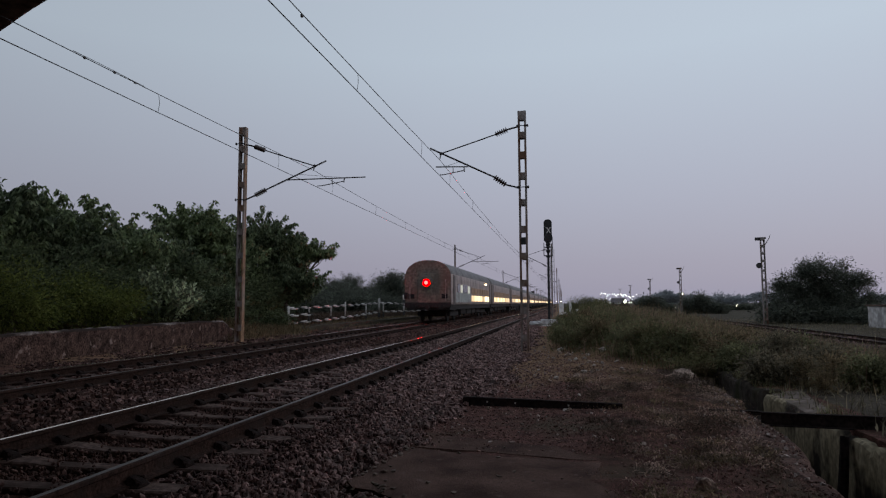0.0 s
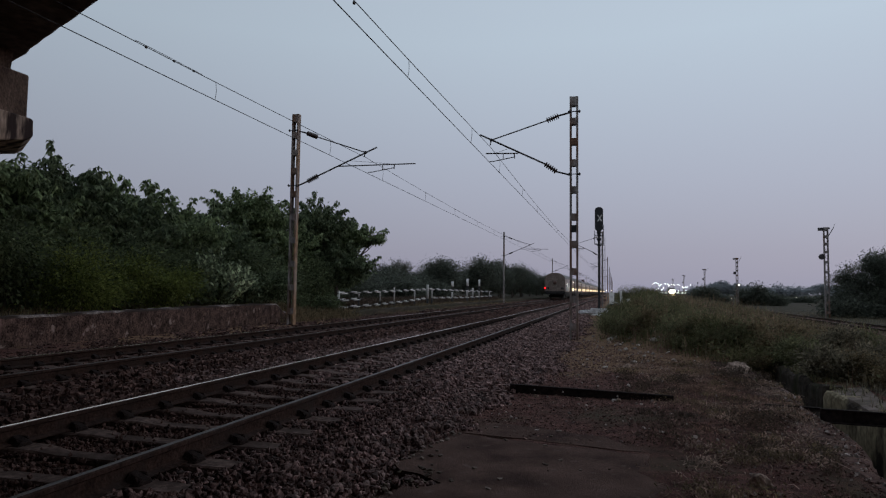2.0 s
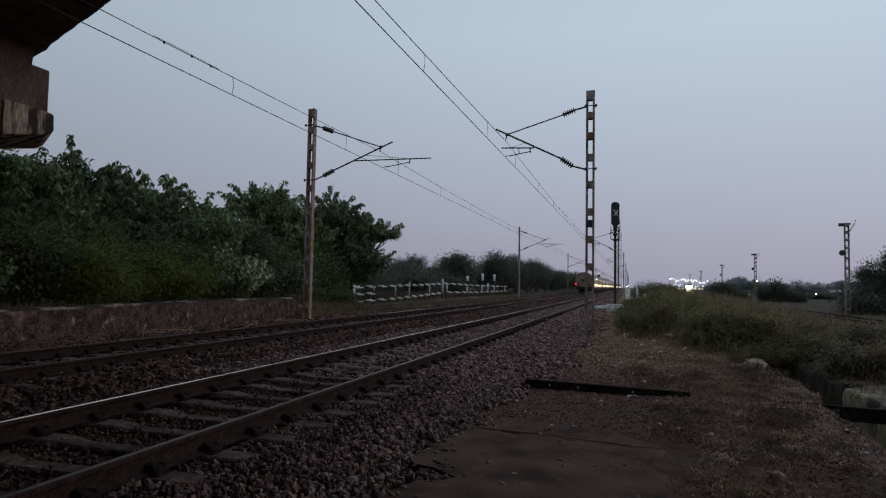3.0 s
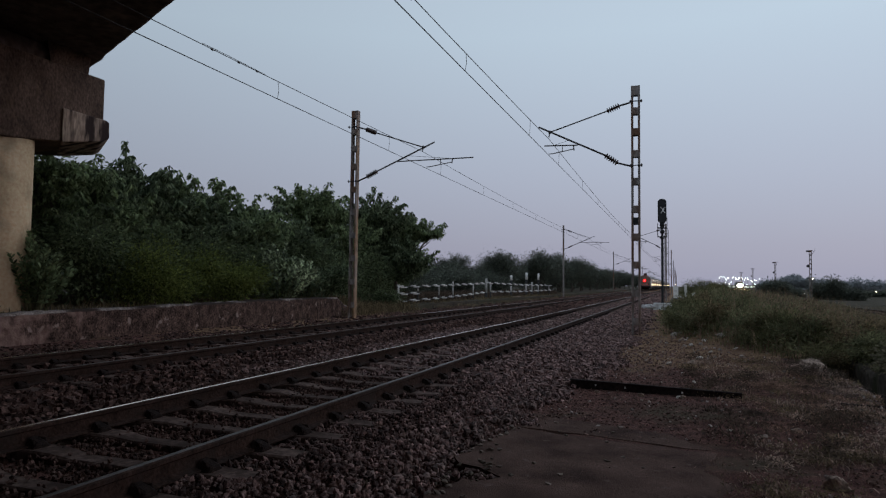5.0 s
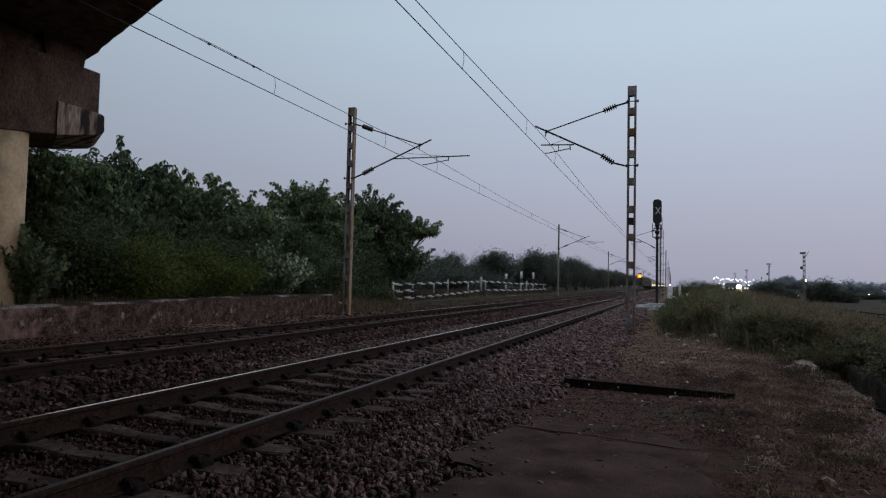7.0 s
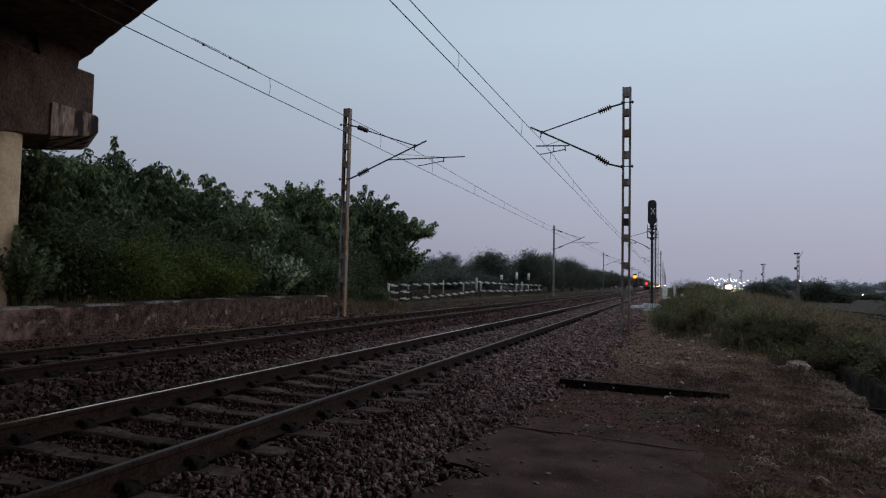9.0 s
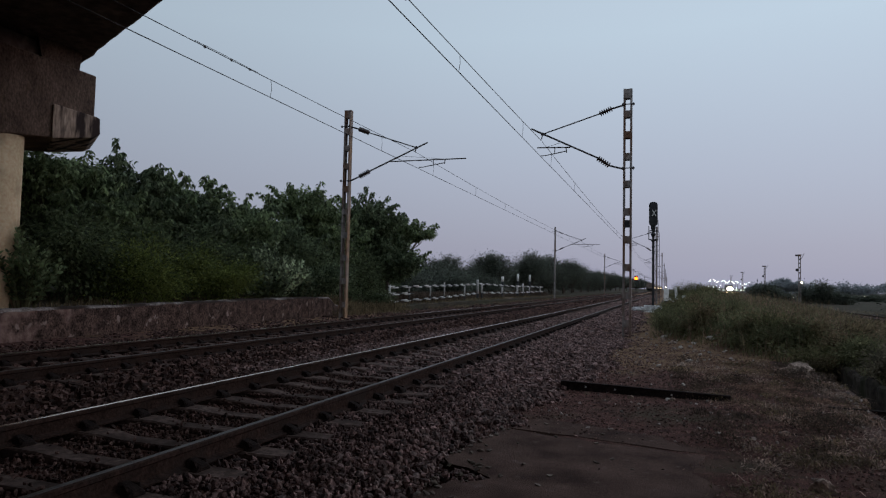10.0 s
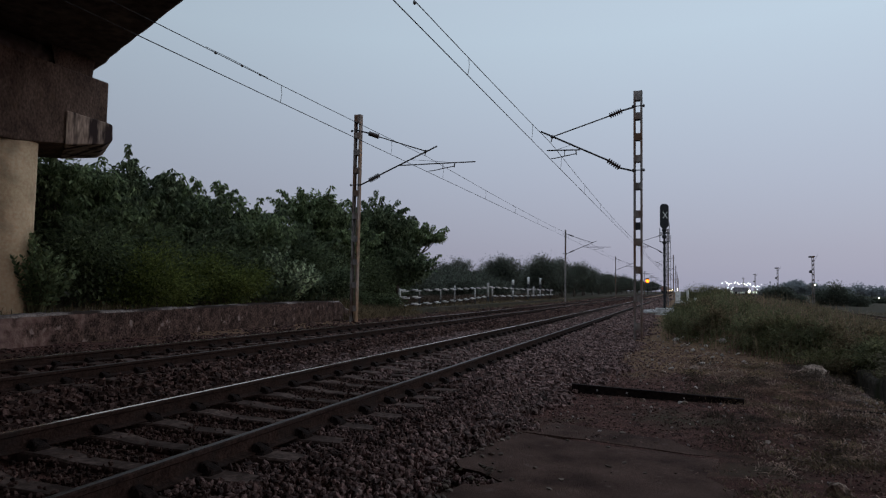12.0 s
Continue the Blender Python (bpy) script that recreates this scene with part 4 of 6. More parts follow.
        for d in drops:
            piece("batten_plate", plate, t, pose(0, dy, h - d))
    return t


def insulator_bm(a, b, r=0.095, sheds=6):
    a, b = Vector(a), Vector(b)
    pts, rad = [], []
    for k in range(sheds):
        for q, rr in ((0.0, 0.035), (0.3, r), (0.55, r), (0.7, 0.035)):
            pts.append(a.lerp(b, (k + q) / sheds))
            rad.append(rr)
    pts.append(b)
    rad.append(0.035)
    return tubed(pts, 0.03, 10, rad)


def bracket(x, y, side, label, top_at, low_at, ins_top, ins_low, node, end, reg_a, reg_b, st_a, st_b):
    """Cantilever that carries the wires; points are (x, z) in the cross section at y."""
    t = thing("cantilever_bracket", label, "bracket", pose(0, y, 0), "cantilever brackets")
    P = lambda p, dy=0.0: (p[0], dy, p[1])
    mid = lambda a, b, k: (a[0] + (b[0] - a[0]) * k, a[1] + (b[1] - a[1]) * k)
    e1, e2 = mid(top_at, node, 0.29), mid(low_at, node, 0.31)
    part("stay_tube", tubed([P(e1), P(node)], 0.022), M_TUBE, t)
    part("bracket_tube", tubed([P(e2), P(end)], 0.03), M_TUBE, t)
    for a, b in ((top_at, ins_top), (low_at, ins_low)):
        part("fitting", tubed([P(a), P(mid(a, b, 0.5)), P(b)], 0.03, 6), M_TUBE, t)
        far_side = a[0] + 0.325 * side
        part("mast_clamp", tubed([(a[0] - 0.03 * side, -0.12, a[1]), (far_side, -0.12, a[1])], 0.016, 6), M_TUBE, t)
        part("clamp_nut", lump(9, 0.10, 0.10, 0.12, 0.08), M_TUBE, t, m=pose(a[0], -0.10, a[1]))
        part("clamp_nut", lump(10, 0.09, 0.10, 0.11, 0.08), M_TUBE, t, m=pose(far_side, -0.10, a[1]))
    part("insulator", insulator_bm(P(ins_top), P(e1)), M_INSUL, t)
    part("insulator", insulator_bm(P(ins_low), P(e2)), M_INSUL, t)
    part("register_tube", tubed([P(reg_a), P(reg_b)], 0.022), M_TUBE, t)
    part("steady_arm", tubed([P(st_a), P(mid(st_a, st_b, 0.85)), P((st_b[0], st_b[1] + 0.02))], 0.016, 6), M_TUBE, t)
    part("drop_bracket", tubed([P((st_a[0], reg_a[1] + (reg_b[1] - reg_a[1]) * 0.5)), P((st_a[0] + 0.02 * side, st_a[1] - 0.05))], 0.02, 6), M_TUBE, t)
    part("drop_bracket", tubed([P((mid(st_a, st_b, 0.45)[0], reg_b[1])), P(mid(st_a, st_b, 0.45))], 0.014, 6), M_TUBE, t)
    part("node_clamp", lump(4, 0.14, 0.12, 0.14, 0.1), M_TUBE, t, m=pose(node[0], 0, node[1]))
    part("suspension", tubed([P(node), P((node[0] - 0.04, node[1] - 0.17))], 0.02, 6), M_TUBE, t)
    part("anti_sag_wire", tubed([P(mid(node, e2, 0.35)), P(mid(reg_a, reg_b, 0.75))], 0.007, 5), M_TUBE, t)
    return t


R_SPAN = [-27.0, 21.3, 70.0, 121.0, 172.0, 224.0, 276.0, 330.0, 385.0]
L_SPAN = [-28.0, 22.2, 70.5, 128.0, 180.0, 232.0, 285.0, 340.0]
RB = dict(top_at=(2.80, 7.08), low_at=(2.80, 5.02), ins_top=(2.45, 7.0), ins_low=(2.38, 5.14), node=(0.2, 6.29), end=(-0.18, 6.49),
          reg_a=(1.12, 5.80), reg_b=(0.02, 5.84), st_a=(0.98, 5.68), st_b=(0.16, 5.54))
LB = dict(top_at=(-7.45, 7.22), low_at=(-7.43, 5.10), ins_top=(-7.08, 7.11), ins_low=(-7.02, 5.26), node=(-4.70, 6.27), end=(-4.25, 6.44),
          reg_a=(-5.83, 5.79), reg_b=(-2.75, 5.78), st_a=(-3.55, 5.66), st_b=(-4.58, 5.50))
near_mast = mast_thing(2.945, 21.3, -0.30, 7.59, "battened steel mast in dirt beside the ballast", M_MAST, M_MAST)
mast_thing(-7.545, 22.2, -0.16, 7.86, "battened steel mast, rust on one channel", M_MAST, M_MAST_RUST)
part("number_plate", boxed(-0.075, 0.075, -0.128, -0.114, 3.42, 3.66), M_BLACK, near_mast, "blank black plate")
bracket(0, 21.3, 1, "dark cantilever bracket over the near track", **RB)
bracket(0, 22.2, -1, "dark cantilever bracket over the second track", **LB)
for y in R_SPAN[2:]:
    mast_thing(2.98, y, -0.30, 7.59, "distant grey mast beside the line", M_MAST, M_MAST, plain=True)
    bracket(0, y, 1, "distant dark cantilever bracket on its mast", **RB)
for y in L_SPAN[2:]:
    mast_thing(-7.55, y, -0.20, 7.7, "distant grey mast behind the second track", M_MAST, M_MAST, plain=True)
    bracket(0, y, -1, "distant dark cantilever bracket on its mast", **LB)


def wires(label, spans, x, hx, hz, mz, cz):
    """Contact wire, messenger wire above it and the droppers between them."""
    t = thing("overhead_wires", label, "wires", group="overhead wires")
    part("contact_wire", tubed([(x, y, cz) for y in (spans[0], *spans[1:])], 0.010, 5), M_WIRE, t)
    bm, drops = [], []
    for a, b in zip(spans, spans[1:]):
        n = 14
        for k in range(n + (b == spans[-1])):
            u = k / n
            bm.append((x + (hx - x) * abs(2 * u - 1), a + (b - a) * u, mz + (hz - mz) * (2 * u - 1) ** 2))
        for u in (0.04, 0.165, 0.29, 0.42, 0.55, 0.68, 0.815, 0.94):
            drops.append((x, hx, u, a + (b - a) * u, mz + (hz - mz) * (2 * u - 1) ** 2))
    part("messenger_wire", tubed(bm, 0.009, 5), M_WIRE, t)
    for x, hx, u, y, z in drops[:40]:
        part("dropper", tubed([(x + (hx - x) * abs(2 * u - 1), y, z), (x + 0.02, y + 0.02, (z + cz) / 2), (x, y, cz)], 0.006, 5), M_WIRE, t)
    return t


wr = wires("dark contact and messenger wires over the near track", R_SPAN, 0.142, 0.17, 6.06, 5.80, 5.545)
wlft = wires("dark contact and messenger wires over the second track", L_SPAN, -4.727, -4.72, 6.10, 5.87, 5.545)
for y in (10.6, 11.45, 12.1):
    part("wire_clamp", lump(int(y * 10), 0.05, 0.09, 0.06, 0.1), M_TUBE, wlft, m=pose(-4.727, y, 5.935 + (y - 10.6) * 0.012))
part("jumper_wire", tubed([(-4.727, 10.3, 5.96), (-4.72, 11.0, 5.97), (-4.727, 12.4, 5.975)], 0.006, 5), M_WIRE, wlft)
part("wire_clamp", lump(77, 0.05, 0.09, 0.07, 0.1), M_TUBE, wr, m=pose(0.15, 9.5, 5.84))

# ---------------------------------------------------------------- signal beside the near track
SX, SY = 3.21, 44.5
signal = thing("signal_post", "black signal post on a white concrete base", "signal", pose(SX, SY, -0.30))
part("base", boxed(-1.22, 0.74, -0.6, 0.7, -0.2, 0.06, 0.04), M_HUT, signal, "whitewashed concrete base")
part("plinth", boxed(-0.58, 0.54, -0.42, 0.4, 0.06, 0.42, 0.05), M_HUT, signal, "white plinth")
bm = bmesh.new()
pp = []
for k in range(60):
    z = 0.42 + 5.0 * k / 59
    pp.append(((0, 0, z), 0.080 + (0.022 if k % 5 == 0 else 0.0) + (0.07 if k in (50, 54, 55, 58) else 0.0)))
tube(bm, [p for p, r in pp], 0.09, 10, [r for p, r in pp])
part("pole", bm, M_BLACK, signal, "dark pole with bands")
bm = bmesh.new()
prism(bm, [(-0.27, 5.75), (-0.15, 5.62), (0.15, 5.62), (0.27, 5.75), (0.27, 7.02), (0.20, 7.14), (0.08, 7.19), (-0.08, 7.19), (-0.20, 7.14), (-0.27, 7.02)], -0.16, 0.10)
part("signal_head", bm, M_BLACK, signal, "black signal head seen from behind")
for a in (-1, 1):
    part("cross_bar", boxed(-0.25, 0.25, -0.012, 0.0, -0.026, 0.026), M_WHITE, signal, "white cross bar", pose(0.05, -0.165 - 0.004 * (a + 1), 6.45, 0, a * 58, 0))
part("lower_head", tubed([(0, 0, 5.35), (0, 0, 5.45), (0, 0, 5.62)], 0.1, 10, [0.09, 0.17, 0.14]), M_BLACK, signal)
for z in (4.72, 5.3):
    part("guard_ring", tubed([(-0.28, -0.3, z), (0.3, -0.3, z), (0.3, 0.3, z), (-0.28, 0.3, z), (-0.28, -0.3, z)], 0.02, 6), M_BLACK, signal)
for x, y in ((-0.28, -0.3), (0.3, -0.3), (0.3, 0.3), (-0.28, 0.3)):
    part("guard_bar", tubed([(x, y, 4.72), (x, y, 5.5), (x * 1.0, y, 6.0 if x > 0 else 5.6)], 0.018, 6), M_BLACK, signal)
for x in (0.12, 0.38):
    part("ladder_rail", tubed([(x, 0.25, 0.2), (x, 0.25, 5.2)], 0.014, 5), M_BLACK, signal)
for k in range(16):
    part("rung", tubed([(0.12, 0.25, 0.45 + 0.3 * k), (0.38, 0.25, 0.45 + 0.3 * k)], 0.01, 5), M_BLACK, signal)
for k, (x, y, s) in enumerate(((-0.95, -0.75, 0.5), (-0.62, -0.62, 0.36), (-0.82, -0.1, 0.62), (-1.2, -0.45, 0.35), (0.95, -0.5, 0.3))):
    tagged(part("white_stone", rock_bm(40 + k, s, s * 0.8, s * 0.6), M_HUT, None, m=pose(SX + x, SY + y, -0.16, 10 * k, 15 * k, 40 * k)), "whitewashed stone by the signal base", "stone", "stones by the signal")
box1 = thing("relay_box", "small white trackside cabinet on a dark stand", "cabinet", pose(4.02, 44.2, -0.25))
part("cabinet_body", boxed(-0.15, 0.15, -0.13, 0.13, 0.70, 1.42, 0.02), M_WHITE, box1)
part("cabinet_lid", boxed(-0.17, 0.17, -0.15, 0.15, 1.42, 1.46, 0.01), M_WHITE, box1)
part("stand", boxed(-0.14, 0.14, -0.12, 0.12, -0.3, 0.70, 0.02), M_DARKPAINT, box1)
for k, (x, y, lean, w, z0, h) in enumerate(((4.68, 43.2, -4, 0.075, -0.15, 1.46), (5.02, 42.8, 3, 0.12, -0.1, 0.92), (4.60, 42.6, 52, 0.06, 0.28, 0.34), (4.50, 42.9, -58, 0.05, 0.42, 0.36))):
    p = thing("marker_post", "upright white marker post in the weeds" if abs(lean) < 10 else "fallen white marker post leaning in the weeds", "post", pose(x, y, z0, 0, lean, 0), "marker posts")
    part("post_body", boxed(-w, w, -0.05, 0.05, -0.3, h, 0.02), M_WHITE, p)


# ---------------------------------------------------------------- black and white railing of the crossing
FX = -9.5
railing = thing("railing", "pipe railing painted in black and white bands", "railing")
fence_runs = [([(30.8, 0.99), (36.0, 1.07), (41.5, 1.15), (47.2, 1.27)], 0), ([(30.8, 0.25), (36.0, 0.30), (41.5, 0.42), (47.2, 0.60)], 1),
              ([(47.6, 1.30), (58.0, 1.18), (74.5, 1.12)], 1), ([(48.5, 0.62), (60.0, 0.55), (74.5, 0.62)], 0), ([(29.4, 0.62), (34.2, 0.66)], 0)]
for run, st in fence_runs:
    pitch = 2.3 if run[0][0] > 47 else 1.56
    for (y0, z0), (y1, z1) in zip(run, run[1:]):
        n = max(1, round((y1 - y0) / pitch))
        at = lambda u, dz=0.0: Vector((FX, y0 + (y1 - y0) * u, z0 + (z1 - z0) * u + dz))
        for k in range(n):
            a, b, c = k / n, (k + 0.72) / n, (k + 1) / n
            # each white sleeve is two pieces of pipe lapped on each other
            bm = bmesh.new()
            tube(bm, [at(a, 0.030), at(a + (b - a) * 0.62, 0.034)], 0.043, 7)
            tube(bm, [at(a + (b - a) * 0.34, -0.034), at(b, -0.030)], 0.043, 7)
            bmesh.ops.recalc_face_normals(bm, faces=bm.faces)
            part("white_band", bm, M_DULL_WHITE, railing)
            part("black_band", tubed([at(a), at(c)], 0.026, 6), M_DARKPAINT, railing)
for y, z0, z1, r in ((30.9, 0.2, 1.12, 0.07), (33.6, 0.75, 0.95, 0.045), (37.0, 0.5, 1.12, 0.045), (39.6, 0.45, 1.35, 0.05), (44.0, 0.4, 1.22, 0.05), (47.3, 0.55, 1.62, 0.09), (48.5, 0.6, 1.3, 0.06),
                     (55.0, 0.55, 1.05, 0.08), (60.9, 0.5, 1.15, 0.09), (63.5, 0.6, 1.45, 0.08), (66.6, 0.5, 1.1, 0.06), (72.5, 0.55, 1.2, 0.06)):
    part("post", tubed([(FX, y, z0), (FX, y, z1)], r, 8), M_DULL_WHITE, railing, "white painted post")
    part("post_foot", tubed([(FX, y, -0.3), (FX, y, z0)], r * 0.95, 8), M_DARKPAINT, railing, "black painted post foot")
for y, z0, z1 in ((56.25, 1.55, 2.0), (62.4, 1.66, 2.36), (68.1, 1.70, 2.38)):
    tagged(part("boundary_post", tubed([(FX - 0.3, y, -0.3), (FX - 0.3, y, z0)], 0.09, 8), M_DARKPAINT, None), "tall black and white boundary post", "post", "boundary posts")
    ob = bpy.context.scene.collection.objects[-1]
    part("white_head", tubed([(FX - 0.3, y, z0), (FX - 0.3, y, z1)], 0.115, 8), M_WHITE, ob, "white painted head")
tagged(part("rubble", rock_bm(91, 0.9, 0.5, 0.3), M_ROCK, None, m=pose(-9.2, 55.5, 0.0)), "pale rubble below the railing", "rubble")


# ---------------------------------------------------------------- trees and shrubs
def tree(name, label, x, y, ground_z, crowns, leaf, n_clumps, per_clump, material, trunk_r=0.16, seed=1, droop=0.55, spread=0.42, group="trees behind the wall", width=0.55, reach=True, rosettes=0.0, sprays=0.0):
    """Trunk, limbs and leaf sprays round the limb ends. crowns: (dx, dy, z, rx, ry, rz)."""
    r = np.random.default_rng(seed)
    t = thing(name, label, "shrub" if name == "shrub" else "tree", pose(x, y, ground_z), group)
    zc = np.mean([c[2] for c in crowns])
    bm = bmesh.new()
    fork = max(0.3, zc * 0.45)
    tube(bm, [(0, 0, -0.2), (0.06, 0.03, fork * 0.5), (0.02, -0.05, fork)], 0.1, 8, [trunk_r * 1.25, trunk_r, trunk_r * 0.8])
    tips = []
    vol = np.array([c[3] * c[4] * c[5] for c in crowns]) ** 0.67
    lobes, counts = [], []
    for c, k in zip(crowns, np.maximum(6, (n_clumps * vol / vol.sum()).astype(int))):
        m = max(2, min(8, k // 9))
        R = np.array(c[3:6])
        for q in range(m):
            d = r.normal(0, 1, 3)
            d[2] = d[2] * 0.7 + 0.25
            d /= np.linalg.norm(d)
            s = r.uniform(0.34, 0.56)
            lobes.append((*(np.array(c[:3]) + d * R * (0.98 - s)), *(R * s)))
            counts.append(int(k * 0.8 / m))
        lobes.append((*c[:3], *(R * 0.62)))
        counts.append(max(3, int(k * 0.2)))
    for c, k in zip(lobes, counts):
        d = r.normal(0, 1, (k, 3))
        d /= np.linalg.norm(d, axis=1)[:, None]
        rad = r.uniform(0.25, 1.0, k) ** 0.5 * r.uniform(0.8, 1.1, k)
        p = np.array([c[0], c[1], c[2]]) + d * rad[:, None] * np.array(c[3:6])
        tips += [(q, e) for q, e in zip(p, d)]
        # sprays that reach out of the crown
        for q in range(max(1, k // 7) if reach else 0):
            e = r.normal(0, 1, 3)
            e[2] = abs(e[2]) * 0.7 + 0.1
            e /= np.linalg.norm(e)
            a = np.array(c[:3]) + e * np.array(c[3:6]) * 0.95
            for h in (0.0, 0.2, 0.4, 0.58):
                tips.append((a + e * h * np.array(c[3:6]).mean() * 1.2 + r.normal(0, 0.05, 3), e))
        hub = Vector((c[0] * 0.6, c[1] * 0.6, fork + (c[2] - fork) * 0.6))
        tube(bm, [(0.02, -0.05, fork * 0.95), hub], 0.05, 6, [trunk_r * 0.7, trunk_r * 0.38])
        for q in p[::4]:
            m = hub.lerp(Vector(q), 0.5) + Vector(r.normal(0, 0.12, 3))
            tube(bm, [hub, m, Vector(q)], 0.03, 5, [trunk_r * 0.3, trunk_r * 0.17, trunk_r * 0.06])
    bmesh.ops.recalc_face_normals(bm, faces=bm.faces)
    part("trunk", bm, M_BARK, t, "bark-covered trunk and limbs")
    pos, out = [], []
    for q, e in tips:
        q = np.maximum(q, (-99, -99, 0.15))
        o = r.normal(0, 1, (per_clump, 3)) * np.array([spread, spread, spread * 0.7]) * r.uniform(0.6, 1.35)
        pos.append(q + o)
        out.append(e[None] * 0.6 + o / (spread * 1.5))
    # twigs that end in a drooping rosette of leaves, so that the outline breaks up in tufts
    for c, k in zip(lobes, counts) if rosettes else ():
        for q in range(int(k * rosettes)):
            e = r.normal(0, 1, 3)
            e[2] = e[2] * 0.8 + 0.35
            e /= np.linalg.norm(e)
            tip = np.array(c[:3]) + e * np.array(c[3:6]) * r.uniform(0.92, 1.22)
            m = 13
            az = r.uniform(0, 6.28, m)
            d = np.stack([np.cos(az), np.sin(az), -0.55 - 0.5 * r.random(m)], 1)
            step = (np.arange(m) % 3)[:, None] * -0.09
            pos.append(tip + e * step + d * 0.05 + r.normal(0, 0.03, (m, 3)))
            out.append(d * 2.2)
    for c in crowns if rosettes else ():
        for q in range(int(26 * c[3] * sprays)):
            e = r.normal(0, 1, 3)
            e[2] = abs(e[2]) * 0.75 - 0.12
            e /= np.linalg.norm(e)
            a = np.array(c[:3]) + e * np.array(c[3:6]) * 0.92
            reach_out = r.uniform(0.25, 0.85)
            bend = np.array([0, 0, 0.35 if e[2] < 0.4 else 0.0])
            for h in np.arange(0.0, 1.01, 0.2):
                m = 9
                az = r.uniform(0, 6.28, m)
                d = np.stack([np.cos(az), np.sin(az), -0.7 - 0.5 * r.random(m)], 1)
                side = np.cross(e, (0, 0, 1.0)) * r.normal(0, 0.16) * (1.2 - h)
                pos.append(a + (e + bend * h) * reach_out * h + side + d * 0.04 + r.normal(0, 0.025, (m, 3)))
                out.append(d * 2.4)
    pos, out = np.concatenate(pos), np.concatenate(out)
    keep = pos[:, 2] > 0.05
    crown = new("crown", leaves_mesh("crown", pos[keep], out[keep], leaf, material, droop, width, seed))
    crown.parent = t
    crown["label"] = "leafy crown"
    return t


def ovate_mesh(name, pos, d, n_up, length, width, material):
    """Broad rounded leaves: base, two shoulders, tip, with a shallow fold."""
    s = np.cross(d, n_up)
    s /= np.linalg.norm(s, axis=1)[:, None] + 1e-9
    u = np.cross(s, d)
    L, w = length[:, None], (length * width)[:, None]
    rows = [pos, pos + d * L * 0.32 + s * w * 0.42 + u * w * 0.14, pos + d * L * 0.32 - s * w * 0.42 + u * w * 0.14,
            pos + d * L * 0.72 + s * w * 0.46 + u * w * 0.12, pos + d * L * 0.72 - s * w * 0.46 + u * w * 0.12, pos + d * L]
    v = np.stack(rows, 1).reshape(-1, 3)
    f = (np.array([(0, 1, 2), (1, 3, 4), (1, 4, 2), (3, 5, 4)])[None] + 6 * np.arange(len(pos))[:, None, None]).reshape(-1, 3)
    return raw_mesh(name, v, f, material)


def milkweed(label, x, y, g, stems, height, reach, leaf, material, seed):
    """Many leaning stems with broad leaves in crossed pairs."""
    r = np.random.default_rng(seed)
    t = thing("shrub", label, "shrub", pose(x, y, g), "milkweed shrubs")
    bm = bmesh.new()
    P, D, U, L = [], [], [], []
    for k in range(stems):
        a = r.uniform(0, 6.28)
        rr = reach * math.sqrt(r.random())
        h = height * (1 - 0.45 * (rr / reach) ** 2) * r.uniform(0.72, 1.08)
        base = np.array([math.cos(a) * rr * 0.25, math.sin(a) * rr * 0.25, 0.0])
        top = np.array([math.cos(a) * rr, math.sin(a) * rr, h])
        mid = base * 0.45 + top * 0.55 + np.array([0, 0, 0.10 * h])
        pts = [(1 - q) ** 2 * base + 2 * q * (1 - q) * mid + q * q * top for q in np.linspace(0, 1, 7)]
        tube(bm, [Vector(p) for p in pts], 0.012, 5, [0.018 - 0.002 * i for i in range(7)])
        nodes = int(h / 0.085)
        for j in range(2, nodes + 1):
            q = j / nodes
            p = (1 - q) ** 2 * base + 2 * q * (1 - q) * mid + q * q * top
            ax = (top - base) / np.linalg.norm(top - base)
            az = a + (j % 2) * 1.571 + r.normal(0, 0.2)
            for sgn in (0, math.pi):
                o = np.array([math.cos(az + sgn), math.sin(az + sgn), 0.0])
                d = o * 0.85 + ax * (0.55 + 0.5 * q) + r.normal(0, 0.12, 3)
                P.append(p)
                D.append(d / np.linalg.norm(d))
                U.append(ax + r.normal(0, 0.15, 3))
                L.append(leaf * r.uniform(0.75, 1.2) * (0.6 + 0.5 * math.sin(math.pi * min(1.0, q * 0.85 + 0.1))))
    bmesh.ops.recalc_face_normals(bm, faces=bm.faces)
    part("stem", bm, M_WEED_DARK, t, "pale green stems")
    crown = new("foliage", ovate_mesh("foliage", np.array(P), np.array(D), np.array(U), np.array(L), 0.52, material))
    crown.parent = t
    crown["label"] = "broad leaves in crossed pairs"
    return t


